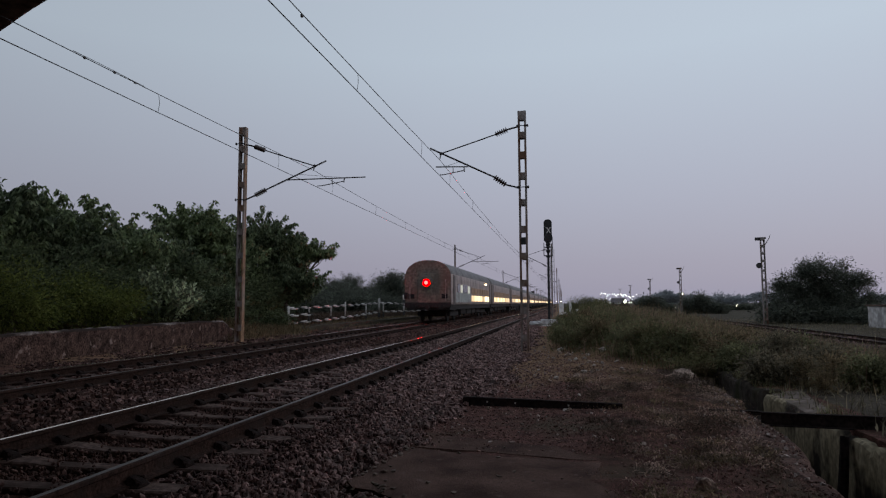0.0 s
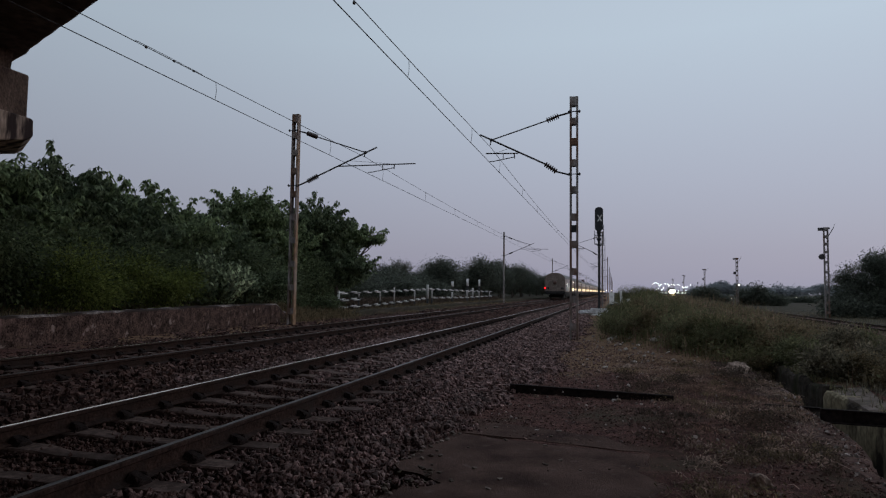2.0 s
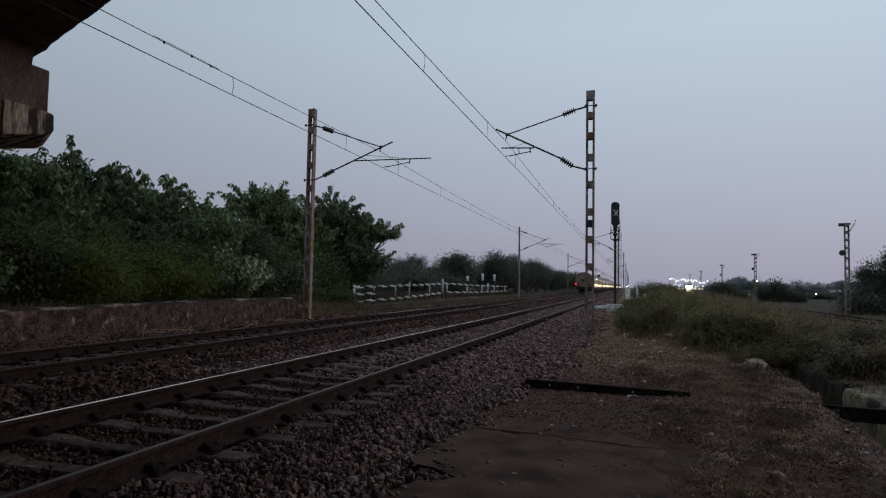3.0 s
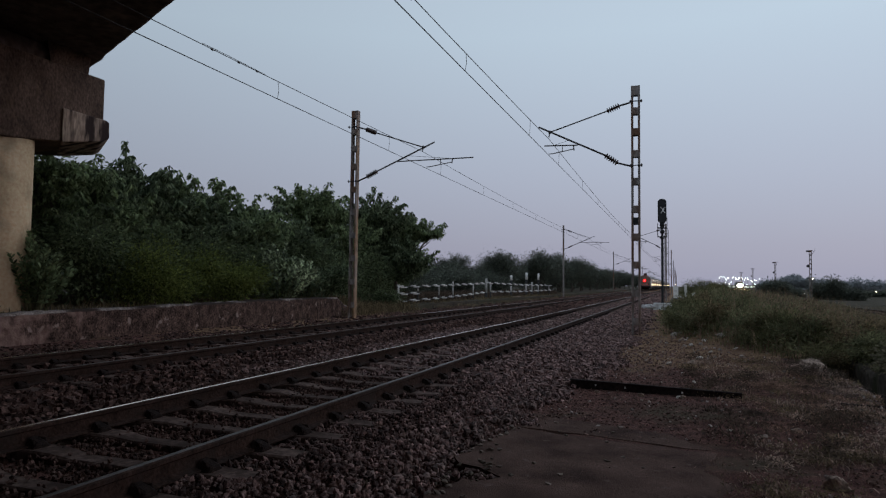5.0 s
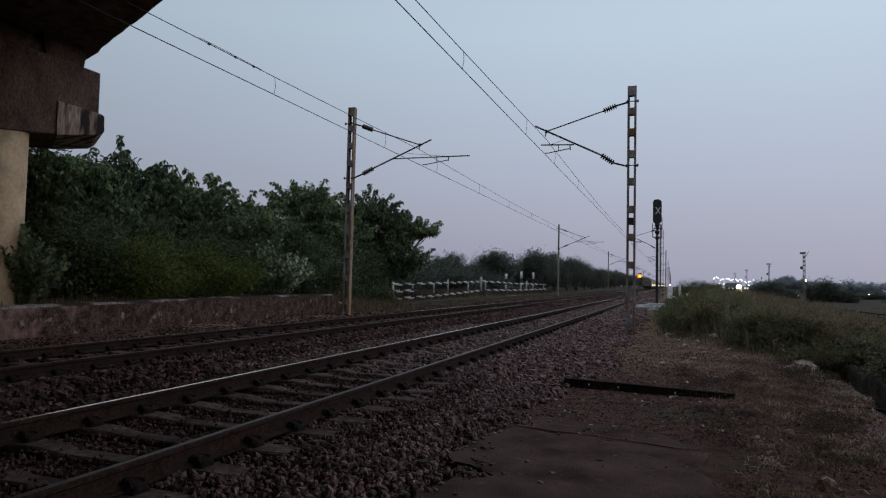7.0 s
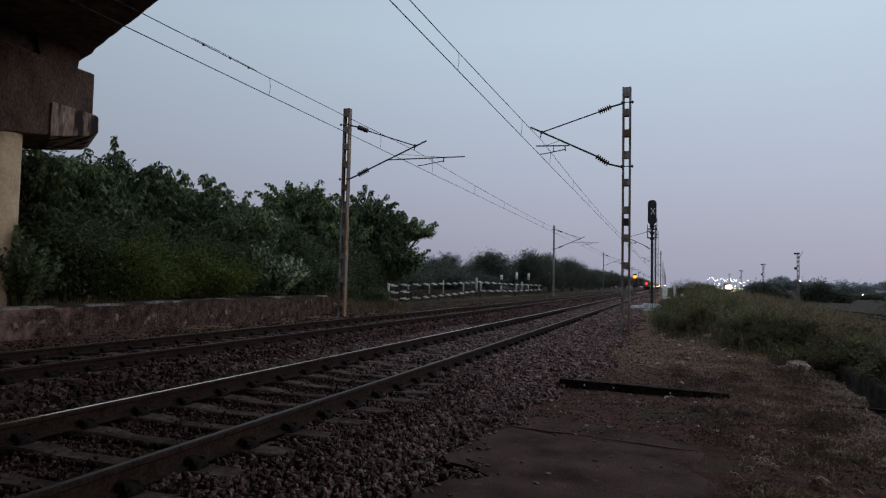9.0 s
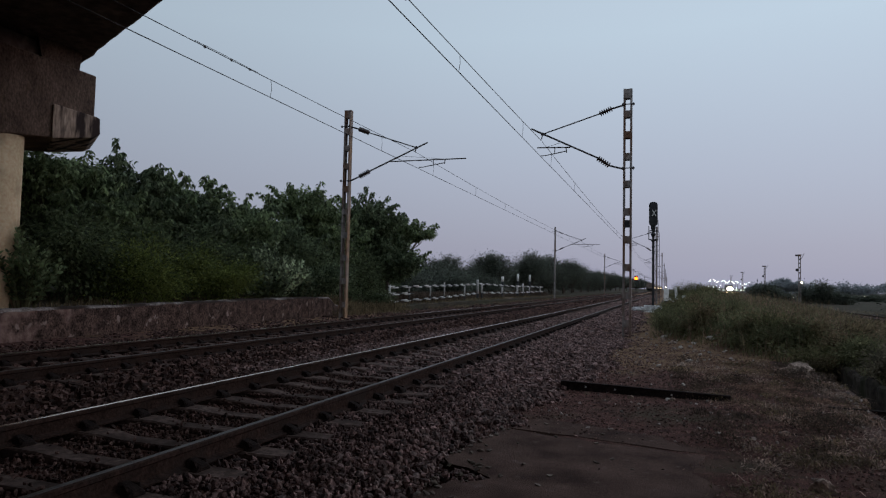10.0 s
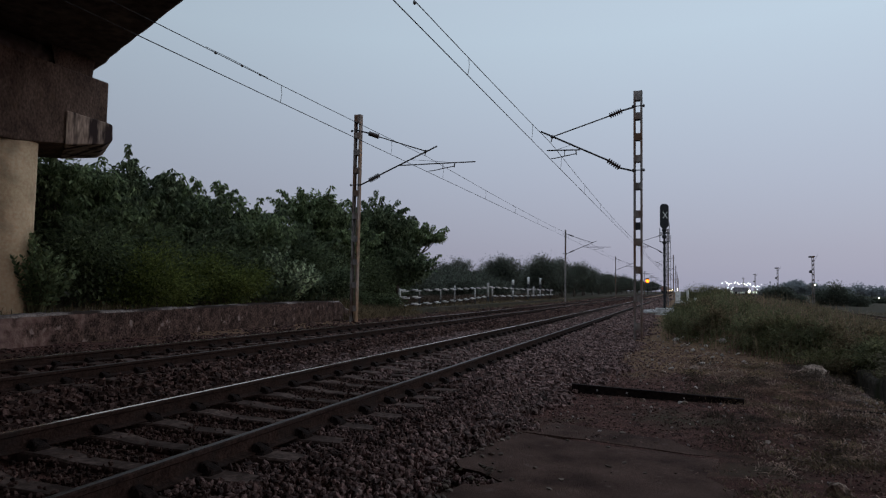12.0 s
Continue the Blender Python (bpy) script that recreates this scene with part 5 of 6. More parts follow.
TREES = [
    (-15.6, 15.2, 0.5, -0.05, [(0, 0, 3.6, 2.6, 2.4, 1.9), (1.2, 1.6, 2.6, 2.2, 2.0, 1.6)], M_LEAF_A),
    (-14.9, 18.2, 0.5, -0.05, [(0.0, 0, 4.2, 1.6, 1.5, 1.6), (1.2, 1.5, 3.0, 2.2, 2.2, 1.7), (0.2, -1.4, 2.6, 2.0, 1.8, 1.6)], M_LEAF_B),
    (-14.3, 21.0, 0.5, 0.15, [(0.2, 0, 3.5, 1.7, 1.7, 1.7), (1.0, 1.6, 2.6, 2.0, 2.0, 1.6)], M_LEAF_A),
    (-14.2, 24.9, 0.45, 0.15, [(0.0, 0.2, 3.1, 2.2, 2.0, 1.5), (1.6, 1.2, 2.1, 2.0, 2.0, 1.5)], M_LEAF_B),
    (-14.1, 29.0, 0.3, 0.08, [(0.3, 0, 4.5, 1.9, 1.9, 1.7), (1.4, 0.8, 3.0, 2.4, 2.2, 1.8)], M_LEAF_A),
    (-13.2, 33.2, 0.2, -0.20, [(0.8, 0.4, 4.9, 2.2, 2.0, 1.8), (2.0, 1.0, 2.7, 2.2, 2.2, 1.6)], M_LEAF_B),
    (-12.4, 37.0, 0.1, -0.2, [(0.0, -0.6, 4.3, 1.9, 2.0, 1.6), (1.75, 0.2, 4.65, 1.2, 1.2, 0.45), (0.7, 0.1, 3.0, 1.0, 1.2, 0.7), (-1.6, 0.0, 2.2, 1.6, 1.8, 1.5)], M_LEAF_A),
]
for k, (x, y, g, up, crowns, mm) in enumerate(TREES):
    tree("tree", "dense dark green broad-leaved tree behind the wall", x, y, g, [(a, b, c + up - 0.28, d * 0.88, e * 0.88, f * 0.88) for a, b, c, d, e, f in crowns], 0.21, 250, 34, mm, 0.15, 100 + k, 0.5, 0.20, width=0.48, reach=False, rosettes=2.4, sprays=1.0)
UNDER = [(-11.6, 14.0), (-11.9, 16.6), (-11.6, 19.2), (-11.8, 22.0), (-11.4, 25.0), (-11.2, 28.0), (-11.6, 31.0), (-13.4, 34.5), (-15.2, 40.0), (-16.4, 44.0)]
BACKING = [(-17.0, 13.0 + 3.0 * q) for q in range(9)]
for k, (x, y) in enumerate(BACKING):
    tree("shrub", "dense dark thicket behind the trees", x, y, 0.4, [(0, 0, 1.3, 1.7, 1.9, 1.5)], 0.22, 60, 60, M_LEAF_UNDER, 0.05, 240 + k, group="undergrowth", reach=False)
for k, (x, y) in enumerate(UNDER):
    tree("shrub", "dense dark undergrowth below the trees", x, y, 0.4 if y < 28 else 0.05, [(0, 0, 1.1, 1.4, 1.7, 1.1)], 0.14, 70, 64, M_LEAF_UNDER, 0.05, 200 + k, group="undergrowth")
milkweed("pale broad-leaved milkweed shrub behind the wall", -9.9, 20.8, 0.4, 58, 2.15, 1.5, 0.21, M_LEAF_C, 301)
milkweed("dark broad-leaved milkweed shrub by the pier", -10.05, 11.1, 0.4, 40, 1.8, 0.80, 0.17, M_LEAF_A, 302)
milkweed("low broad-leaved milkweed shrub near the mast", -9.8, 22.5, 0.4, 36, 1.6, 0.95, 0.16, M_LEAF_B, 306)
tree("shrub", "round soft green bush behind the wall", -9.9, 14.6, 0.4, [(0, 0, 0.8, 0.95, 1.25, 0.85)], 0.08, 60, 130, M_LEAF_D, 0.03, 303, 0.1, 0.3, "soft bushes")
tree("shrub", "bright green bush behind the wall", -9.9, 17.5, 0.4, [(0, 0, 0.85, 0.9, 1.3, 0.95)], 0.09, 50, 120, M_LEAF_D, 0.03, 304, 0.1, 0.28, "soft bushes")
for k, (x, y, h) in enumerate(((-9.3, 28.7, 0.62), (-9.9, 27.2, 0.75), (-9.6, 29.9, 0.5))):
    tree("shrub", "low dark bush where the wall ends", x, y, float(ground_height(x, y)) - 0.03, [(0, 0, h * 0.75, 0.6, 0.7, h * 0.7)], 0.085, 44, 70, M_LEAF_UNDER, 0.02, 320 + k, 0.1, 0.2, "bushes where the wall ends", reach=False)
tree("shrub", "dark bush beside the mast", -9.7, 24.4, 0.4, [(0, 0, 0.7, 0.8, 1.1, 0.75)], 0.12, 40, 80, M_LEAF_B, 0.03, 305, 0.2, 0.28, "soft bushes")

NEAR_LINE_TREES = [(-14.1, 70, 2.7, 2.1, 2.1), (-11.9, 79, 2.95, 2.3, 2.2), (-13.2, 86, 3.2, 3.0, 2.3), (-12.8, 97, 3.1, 3.0, 2.4), (-11.2, 100, 2.9, 2.6, 2.4), (-11.6, 92, 2.4, 2.4, 2.2), (-11.6, 112, 2.7, 2.6, 2.4), (-15.2, 74, 2.5, 2.4, 2.2),
             (-18, 52, 1.2, 3.2, 1.2), (-15, 58, 1.0, 3.0, 1.0), (-14, 64, 0.9, 2.4, 0.9), (-17.6, 60, 1.1, 2.6, 1.4), (-19.5, 66, 1.5, 2.6, 1.6)]
HILL_TREES = [(-46.3, 150, 5.1, 4.8, 3.7), (-42.5, 158, 4.5, 4.2, 3.5), (-50.5, 149, 4.9, 4.4, 3.6), (-45.0, 171, 4.2, 4.4, 3.6), (-40.5, 180, 3.6, 4.0, 3.2), (-52.5, 152, 3.4, 4.0, 3.0)]
FAR_LINE_TREES = [(-12.6, 110, 2.9, 3.0, 2.3), (-12.4, 120, 2.6, 2.6, 2.0), (-12.4, 131, 2.6, 3.0, 2.0), (-12.4, 143, 2.5, 3.0, 1.9), (-12.5, 156, 2.6, 3.2, 2.0),
             (-12.8, 172, 2.6, 3.2, 2.1), (-13, 190, 2.8, 3.4, 2.3), (-13.4, 212, 3.0, 3.8, 2.5), (-14, 240, 3.2, 4.2, 2.7), (-15, 275, 3.4, 5.0, 3.0),
             (-14.5, 310, 3.4, 4.5, 3.0), (-14.5, 350, 3.6, 5.0, 3.2), (-14.5, 400, 3.8, 6.0, 3.4), (-14.5, 460, 4.0, 6.5, 3.6), (-14, 530, 4.2, 7.0, 3.8)]
for k, (x, y, zc, rr, rz) in enumerate(NEAR_LINE_TREES + FAR_LINE_TREES + HILL_TREES):
    tree("tree", "distant dark tree along the line", x, y, 0.0, [(0, 0, zc + (0.25 if y < 100 else 0.55 if y < 215 and x > -30 else 0.1), rr, rr, rz), (-rr * 0.6, -rr * 0.3, zc * 0.7, rr * 0.8, rr * 0.8, rz * 0.8)], 0.20, int(120 * max(1.0, rr / 3.0) ** 1.4), 104, M_LEAF_FAR, 0.15, 400 + k, 0.3, 0.5, "distant trees", reach=False, rosettes=0.35 if y < 90 else 0.0)
tree("tree", "wide dark tree with thin upper twigs beyond the branch line", 28.4, 68.5, -0.8, [(0.3, 0, 4.3, 2.8, 2.4, 2.1), (-2.6, 0, 3.7, 1.5, 1.5, 1.2), (3.0, 0, 3.3, 1.4, 1.5, 1.8), (-2.4, -0.5, 1.3, 3.6, 2.6, 1.6), (2.2, -0.5, 1.3, 3.4, 2.6, 1.6), (0.0, -0.4, 2.7, 3.4, 2.2, 1.7)], 0.17, 380, 100, M_LEAF_FAR, 0.2, 451, 0.2, 0.40, "trees beyond the branch line")
for k, (x, y, zc, rr, rz) in enumerate([(47, 112, 1.4, 5, 1.4), (35.5, 88, 0.7, 2.6, 0.8), (36, 64, 1.5, 2.0, 1.5), (25, 66, 0.5, 2.6, 0.8), (30.5, 65, 0.45, 3.2, 0.8)]):
    tree("tree", "low dark bush beyond the branch line", x, y, -0.8, [(0, 0, zc, rr, rr * 0.8, rz)], 0.28, 70, 60, M_LEAF_FAR, 0.12, 460 + k, 0.3, 0.42, "trees beyond the branch line")
rl = random.Random(71)
hedge = [(18.6, 126, 1.3, 1.2, 1.5), (20.0, 124, 1.6, 1.4, 1.7), (21.3, 127, 1.2, 1.3, 1.5), (22.8, 125, 0.4, 1.3, 0.9)]
hedge += [(26.8, 126, 1.3, 1.5, 1.7), (28.3, 124, 1.7, 1.7, 2.0), (29.8, 127, 1.2, 1.6, 1.6), (31.4, 124, 0.7, 1.5, 1.0)]
hedge += [(24 + 4.4 * k + rl.uniform(-1, 1), 190 + rl.uniform(-20, 20), rl.uniform(0.3, 0.6), rl.uniform(2.4, 3.6), rl.uniform(0.6, 0.9)) for k in range(2, 14)]
hedge += [(37, 92, 0.9, 2.2, 1.0), (41, 100, 1.0, 2.6, 1.1)]
for k, (x, y, zc, rr, rz) in enumerate(hedge):
    tree("shrub", "dark bush on the low land beyond the branch line", x, y, -0.8, [(0, 0, zc, rr, rr * 0.8, rz)], 0.22 if y < 100 else 0.34, 46, 60, M_LEAF_FAR, 0.08, 640 + k, 0.3, 0.36 if y < 100 else 0.5, "bushes beyond the branch line", reach=False)
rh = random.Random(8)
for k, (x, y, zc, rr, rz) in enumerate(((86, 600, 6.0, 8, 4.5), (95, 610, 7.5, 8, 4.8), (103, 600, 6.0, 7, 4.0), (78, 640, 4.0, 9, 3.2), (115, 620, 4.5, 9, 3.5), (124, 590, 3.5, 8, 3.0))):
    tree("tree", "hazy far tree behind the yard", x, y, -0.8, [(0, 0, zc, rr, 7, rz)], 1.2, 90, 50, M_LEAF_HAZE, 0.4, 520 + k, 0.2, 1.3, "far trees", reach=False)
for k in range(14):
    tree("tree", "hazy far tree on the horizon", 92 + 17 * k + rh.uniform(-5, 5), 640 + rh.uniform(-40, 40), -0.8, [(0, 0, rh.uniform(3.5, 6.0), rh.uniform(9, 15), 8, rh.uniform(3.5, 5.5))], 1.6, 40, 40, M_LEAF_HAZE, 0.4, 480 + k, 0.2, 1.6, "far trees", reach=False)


# ---------------------------------------------------------------- grass and weeds
def weeds(name, label, n, region, height, material, seed, lean=0.35, width=0.012):
    r = np.random.default_rng(seed)
    x, y, w = region(r, n)
    keep = r.random(len(x)) < w
    x, y = x[keep], y[keep]
    z = np.where((x > 6.25) & (x < trench_edge(y)) & (y < 15.9), -0.32, ground_height(x, y))
    ob = new(name, blades_mesh(name, x, y, z - 0.02, height, material, lean, width, seed))
    return tagged(ob, label, "grass", kind="stuff")


def mound_region(r, n):
    x, y = r.uniform(3.4, 17, n), 11 + 45 * r.random(n) ** 1.6
    foot = 3.75 + 2.85 * smooth(22, 13.8, y) + 0.9 * smooth(27, 38, y)
    w = smooth(foot - 0.15, foot + 0.6, x + 0.25 * wav(x, y, 1.3)) * smooth(11.3, 15.0, y) * (1 - 0.8 * smooth(9 + 5 * smooth(24, 42, y), 15 + 2 * smooth(24, 42, y), x)) * ((y > 15.8) | (x < 6.6) | (x > 8.1))
    return x, y, w


def green_mound(r, n):
    x, y, w = mound_region(r, n)
    return x, y, w * (1 - 0.75 * smooth(6.0, 8.4, x + 0.8 * wav(x, y, 0.8)))


def dry_mound(r, n):
    x, y, w = mound_region(r, n)
    return x, y, np.maximum(w, 0.3 * (x > 8.3) * (y > 16)) * smooth(5.6, 8.0, x + 0.8 * wav(x, y, 0.8))


def lower_region(r, n):
    x, y = r.uniform(7.7, 34, n), 4 + 76 * r.random(n) ** 1.4
    return x, y, (1 - 0.97 * ((x > 17.2) & (x < 21.4))) * np.where(x < 9, 0.8, 0.6)


def tufted(seed, count, spread, thin):
    """Grass gathered in tufts of uneven size along the trench side of the dirt."""
    q = np.random.default_rng(seed)
    tx, ty = q.uniform(4.3, 6.9, count), 3.6 + 11.5 * q.random(count) ** 1.1
    ok = q.random(count) < smooth(4.3, 5.7, tx + 0.07 * (ty - 5))
    tx, ty = tx[ok], ty[ok]
    size = spread * q.uniform(0.5, 1.7, len(tx))

    def region(r, n):
        k = r.integers(0, len(tx), n)
        x, y = tx[k] + r.normal(0, 1, n) * size[k], ty[k] + r.normal(0, 1, n) * size[k] * 1.3
        bare = trench_edge(y) - 0.28 * (1 - smooth(8.5, 10.5, y)) - 0.22 * wav(x, y, 1.9, 0.3) * (y < 12.5)
        return x, y, np.where((x < bare) & (x > 4.2), 1.0, 0.0) * thin

    return region


def tuft_region(r, n):
    x, y = r.uniform(2.6, 6.4, n), r.uniform(9.8, 22, n)
    return x, y, np.clip(-0.25 + 1.5 * wav(x, y, 1.5, 2.2), 0, 1) * smooth(2.9, 4.2, x)


def bank_region(r, n):
    x, y = r.uniform(-14, -8.9, n), r.uniform(8, 70, n)
    return x, y, np.clip(0.5 + 0.8 * wav(x, y, 0.9, 0.2), 0, 1)


weeds("tall_grass", "tall dark green weeds on the mound", 45000, green_mound, 0.34, M_GRASS, 21, 0.9, 0.007)
weeds("tall_grass", "dry brownish grass on the far side of the mound", 85000, dry_mound, 0.34, M_BROWN_WEED, 29, 0.9, 0.007)
weeds("tall_grass", "tall dry weed stalks on the mound", 5000, mound_region, 0.62, M_DRY, 22, 0.35, 0.006)
weeds("weed_stalks", "tall thin stalks standing above the mound", 2400, mound_region, 0.95, M_BROWN_WEED, 28, 0.28, 0.005)
weeds("weeds", "rough weeds on the low land by the branch line", 60000, lower_region, 0.24, M_LOW_WEED, 23, 0.9, 0.006)
dirt_region = tufted(51, 70, 0.07, 0.85)
tangle_region = tufted(52, 30, 0.12, 0.9)
leafy_region = tufted(53, 28, 0.14, 0.9)
weeds("dry_grass", "tangled dead grass in tufts on the dirt", 3600, tangle_region, 0.095, M_BROWN_WEED, 33, 2.2, 0.003)
weeds("dry_grass", "tangled dry straw in tufts on the dirt", 4000, tangle_region, 0.075, M_DRY, 34, 2.4, 0.0028)
weeds("dry_grass", "short dry grass on the dirt terrace", 3500, dirt_region, 0.04, M_DRY, 24, 1.7, 0.0035)
weeds("low_grass", "thin dry grass on the dirt", 9000, tuft_region, 0.045, M_DRY, 25, 1.6, 0.004)
weeds("low_grass", "small dark weeds in tufts on the dirt", 6500, leafy_region, 0.075, M_DARK_TUFT, 26, 1.6, 0.004)
weeds("weeds", "wild grass along the foot of the trees", 30000, bank_region, 0.24, M_BROWN_WEED, 27, 0.7, 0.008)


def railing_region(r, n):
    x, y = r.uniform(-13.5, -9.6, n), r.uniform(27, 80, n)
    return x, y, np.clip(0.7 + 0.6 * wav(x, y, 0.7, 1.2), 0, 1)


def verge_region(r, n):
    x, y = r.uniform(-9.4, -7.2, n), r.uniform(24, 80, n)
    return x, y, np.clip(0.15 + 0.9 * wav(x, y, 0.8, 0.6), 0, 1)


weeds("tall_grass", "tall dark brown weeds behind the railing", 42000, railing_region, 0.5, M_DARK_TUFT, 41, 0.6, 0.010)


def wall_end_region(r, n):
    x, y = r.normal(-8.9, 0.45, n), r.uniform(23.0, 30.5, n)
    return x, y, np.clip(0.6 + 0.7 * wav(x, y, 1.1, 0.4), 0, 1) * (x < -7.9)


weeds("tall_grass", "dry brown weeds where the wall ends", 7000, wall_end_region, 0.5, M_BROWN_WEED, 44, 0.7, 0.007)
weeds("weeds", "low brown weeds below the railing", 16000, verge_region, 0.20, M_BROWN_WEED, 42, 0.8, 0.008)


def weed_leaves(label, n, region, size, lift, material, seed):
    r = np.random.default_rng(seed)
    x, y, w = region(r, n)
    keep = r.random(len(x)) < w
    x, y = x[keep], y[keep]
    z = np.where((x > 6.25) & (x < trench_edge(y)) & (y < 15.9), -0.32, ground_height(x, y)) + lift * r.random(len(x)) ** 1.2
    out = r.normal(0, 1, (len(x), 3))
    out[:, 2] += 0.6
    ob = new("weed_leaves", leaves_mesh("weed_leaves", np.stack([x, y, z], 1), out, size, material, 0.0, 0.4, seed))
    return tagged(ob, label, "weeds", kind="stuff")


mat_region, mat_region_b, straw_region = tufted(54, 30, 0.15, 0.9), tufted(55, 24, 0.12, 0.9), tufted(56, 24, 0.11, 0.9)
weed_leaves("small dark creeping leaves matted on the dirt", 9500, mat_region, 0.038, 0.14, M_DARK_TUFT, 35)
weed_leaves("small olive creeping leaves matted on the dirt", 5000, mat_region_b, 0.032, 0.085, M_BROWN_WEED, 36)
weed_leaves("small pale dry leaves lying on the dirt", 4500, straw_region, 0.030, 0.05, M_DRY, 38)


def straw_patch(r, n):
    x, y = r.normal(5.75, 0.5, n), r.normal(10.8, 1.5, n)
    return x, y, np.where(x < trench_edge(y) - 0.05, np.clip(0.15 + 1.5 * wav(x, y, 2.9, 0.9), 0, 1), 0.0)


weeds("dry_grass", "pale flattened straw near the end of the beam", 13000, straw_patch, 0.07, M_DRY, 39, 2.6, 0.003)
weed_leaves("pale straw bits near the end of the beam", 9000, straw_patch, 0.035, 0.05, M_DRY, 40)
M_STRAW = leafy("bleached_straw", (0.3, 0.2085, 0.161), (0.52, 0.3735, 0.3013), rough=0.85, amount=0.5)
bleached_region = tufted(58, 64, 0.11, 0.9)
weeds("dry_grass", "bleached straw in small tufts on the dirt", 5400, bleached_region, 0.075, M_STRAW, 45, 2.0, 0.005)
weed_leaves("bleached leaf bits on the dirt", 4200, bleached_region, 0.034, 0.05, M_STRAW, 46)


def lip_region(r, n):
    x, y = 7.56 + np.abs(r.normal(0, 0.28, n)), r.uniform(9.6, 16.4, n)
    return x, y, np.clip(0.35 + 0.9 * wav(x, y, 1.6, 0.8), 0, 1)


def lip_weeds(name, label, n, height, material, seed):
    r = np.random.default_rng(seed)
    x, y, w = lip_region(r, n)
    keep = (r.random(n) < w) & ((x > 8.2) | (y > 12.6) | (y < 10.0) | (r.random(n) < 0.25))
    x, y = x[keep], y[keep]
    ob = new(name, blades_mesh(name, x, y, np.where(x > 7.84, -0.36, -0.32), height, material, 1.1, 0.006, seed))
    return tagged(ob, label, "grass", kind="stuff")


lip_weeds("tall_grass", "dark weeds hanging over the trench wall", 1800, 0.17, M_WEED_DARK, 81)
lip_weeds("tall_grass", "brown weeds hanging over the trench wall", 1800, 0.15, M_BROWN_WEED, 82)
# bushy weeds scattered over the mound
rm = random.Random(61)
masters = []
for k in range(5):
    masters.append(tree("shrub", "bushy olive weed clump on the mound", 5.0 + k, 30 + k, 0, [(0, 0, 0.32, 0.45, 0.45, 0.36)], 0.068, 26, 38, (M_WEED_DARK, M_WEED, M_BROWN_WEED, M_WEED_DARK, M_GRASS)[k], 0.012, 600 + k, -0.1, 0.11, "weed clumps", 0.35))
spots = []
while len(spots) < 75:
    y = 12 + 34 * rm.random() ** 1.5
    x = rm.uniform(3.8, 13.0)
    foot = 3.85 + 2.85 * float(smooth(22, 13.8, y)) + 0.9 * float(smooth(27, 38, y))
    if (y > 15.8 or x > 8.4) and x > foot + rm.random() * 1.2 and x < foot + (1.2 if y > 19 else 2.0):
        spots.append((x, y))
spots += [(4.4 + 1.3 * rm.random(), 50 + 4.5 * k + 2 * rm.random()) for k in range(18)]
spots += [(9.2, 9.4), (9.4, 8.0), (6.5, 15.4), (6.98, 15.7), (7.3, 15.5)]
for k, (x, y, top) in enumerate(((4.05, 24.5, 0.45), (4.2, 27.0, 0.36), (4.35, 22.2, 0.38), (4.7, 20.9, 0.33), (4.2, 30.0, 0.2), (4.6, 24.2, 0.58), (4.7, 33.0, 0.15), (4.75, 28.5, 0.42), (5.2, 20.6, 0.42), (5.1, 22.6, 0.55), (5.3, 31.0, 0.45), (5.9, 35.0, 0.75), (6.0, 39.0, 1.0), (6.2, 41.5, 1.3), (5.9, 33.0, 1.0), (6.3, 36.5, 1.05), (4.95, 27.0, 0.55), (5.5, 25.5, 0.75), (6.2, 24.5, 0.75), (5.0, 46.2, 1.75), (5.6, 46.6, 1.8), (6.2, 46.0, 1.65), (6.9, 45.0, 1.4), (4.6, 47.5, 1.5), (7.0, 16.9, 0.45), (6.6, 17.8, 0.5), (7.3, 18.2, 0.4), (6.0, 19.5, 0.55))):
    g = float(ground_height(x, y))
    h = top - g
    tree("shrub", "dark green bush with thin upright tips on the mound", x, y, g - 0.05, [(0, 0, h * 0.5, 0.42, 0.55, h * 0.5)], 0.075, 48, 50, (M_WEED_DARK, M_GRASS, M_WEED_DARK)[k % 3], 0.02, 740 + k, -0.3, 0.14, "bushes on the mound", 0.36, reach=True)
for k, (x, y, h) in enumerate(((7.95, 13.3, 0.34), (7.85, 15.2, 0.36), (9.3, 17.0, 0.55), (10.2, 18.5, 0.5), (9.4, 14.6, 0.5), (11.8, 16.0, 0.42), (12.4, 18.0, 0.4), (11.0, 13.6, 0.5), (13.4, 14.6, 0.6), (9.6, 12.9, 0.42), (8.6, 13.4, 0.36))):
    tree("shrub", "dark leafy bush on the low land beside the trench", x, y, float(ground_height(x, y)) - 0.05, [(0, 0, h * 0.75, h * 0.95, h * 1.0, h * 0.8)], 0.075, 60, 62, M_WEED_DARK if k % 2 else M_LOW_WEED, 0.025, 700 + k, 0.0, 0.15, "bushes beside the trench", 0.42, reach=False, rosettes=0.8)
for k, (x, y) in enumerate(spots):
    s = rm.uniform(0.55, 1.35) * (1.0 if x < 8 else 0.7)
    m = pose(x, y, max(float(ground_height(x, y)), -0.75), 0, 0, rm.uniform(0, 360))
    if k < 5:
        masters[k].matrix_basis = m
    else:
        q = copy_thing(masters[k % 5 if x < 7.0 else 2], m)
        q.scale = (s, s, s * rm.uniform(0.8, 1.1))
weed_leaves("leafy dark green weeds covering the mound", 60000, green_mound, 0.09, 0.42, M_WEED_DARK, 31)
weed_leaves("leafy brown weeds on the far side of the mound", 36000, dry_mound, 0.08, 0.32, M_LOW_WEED, 37)
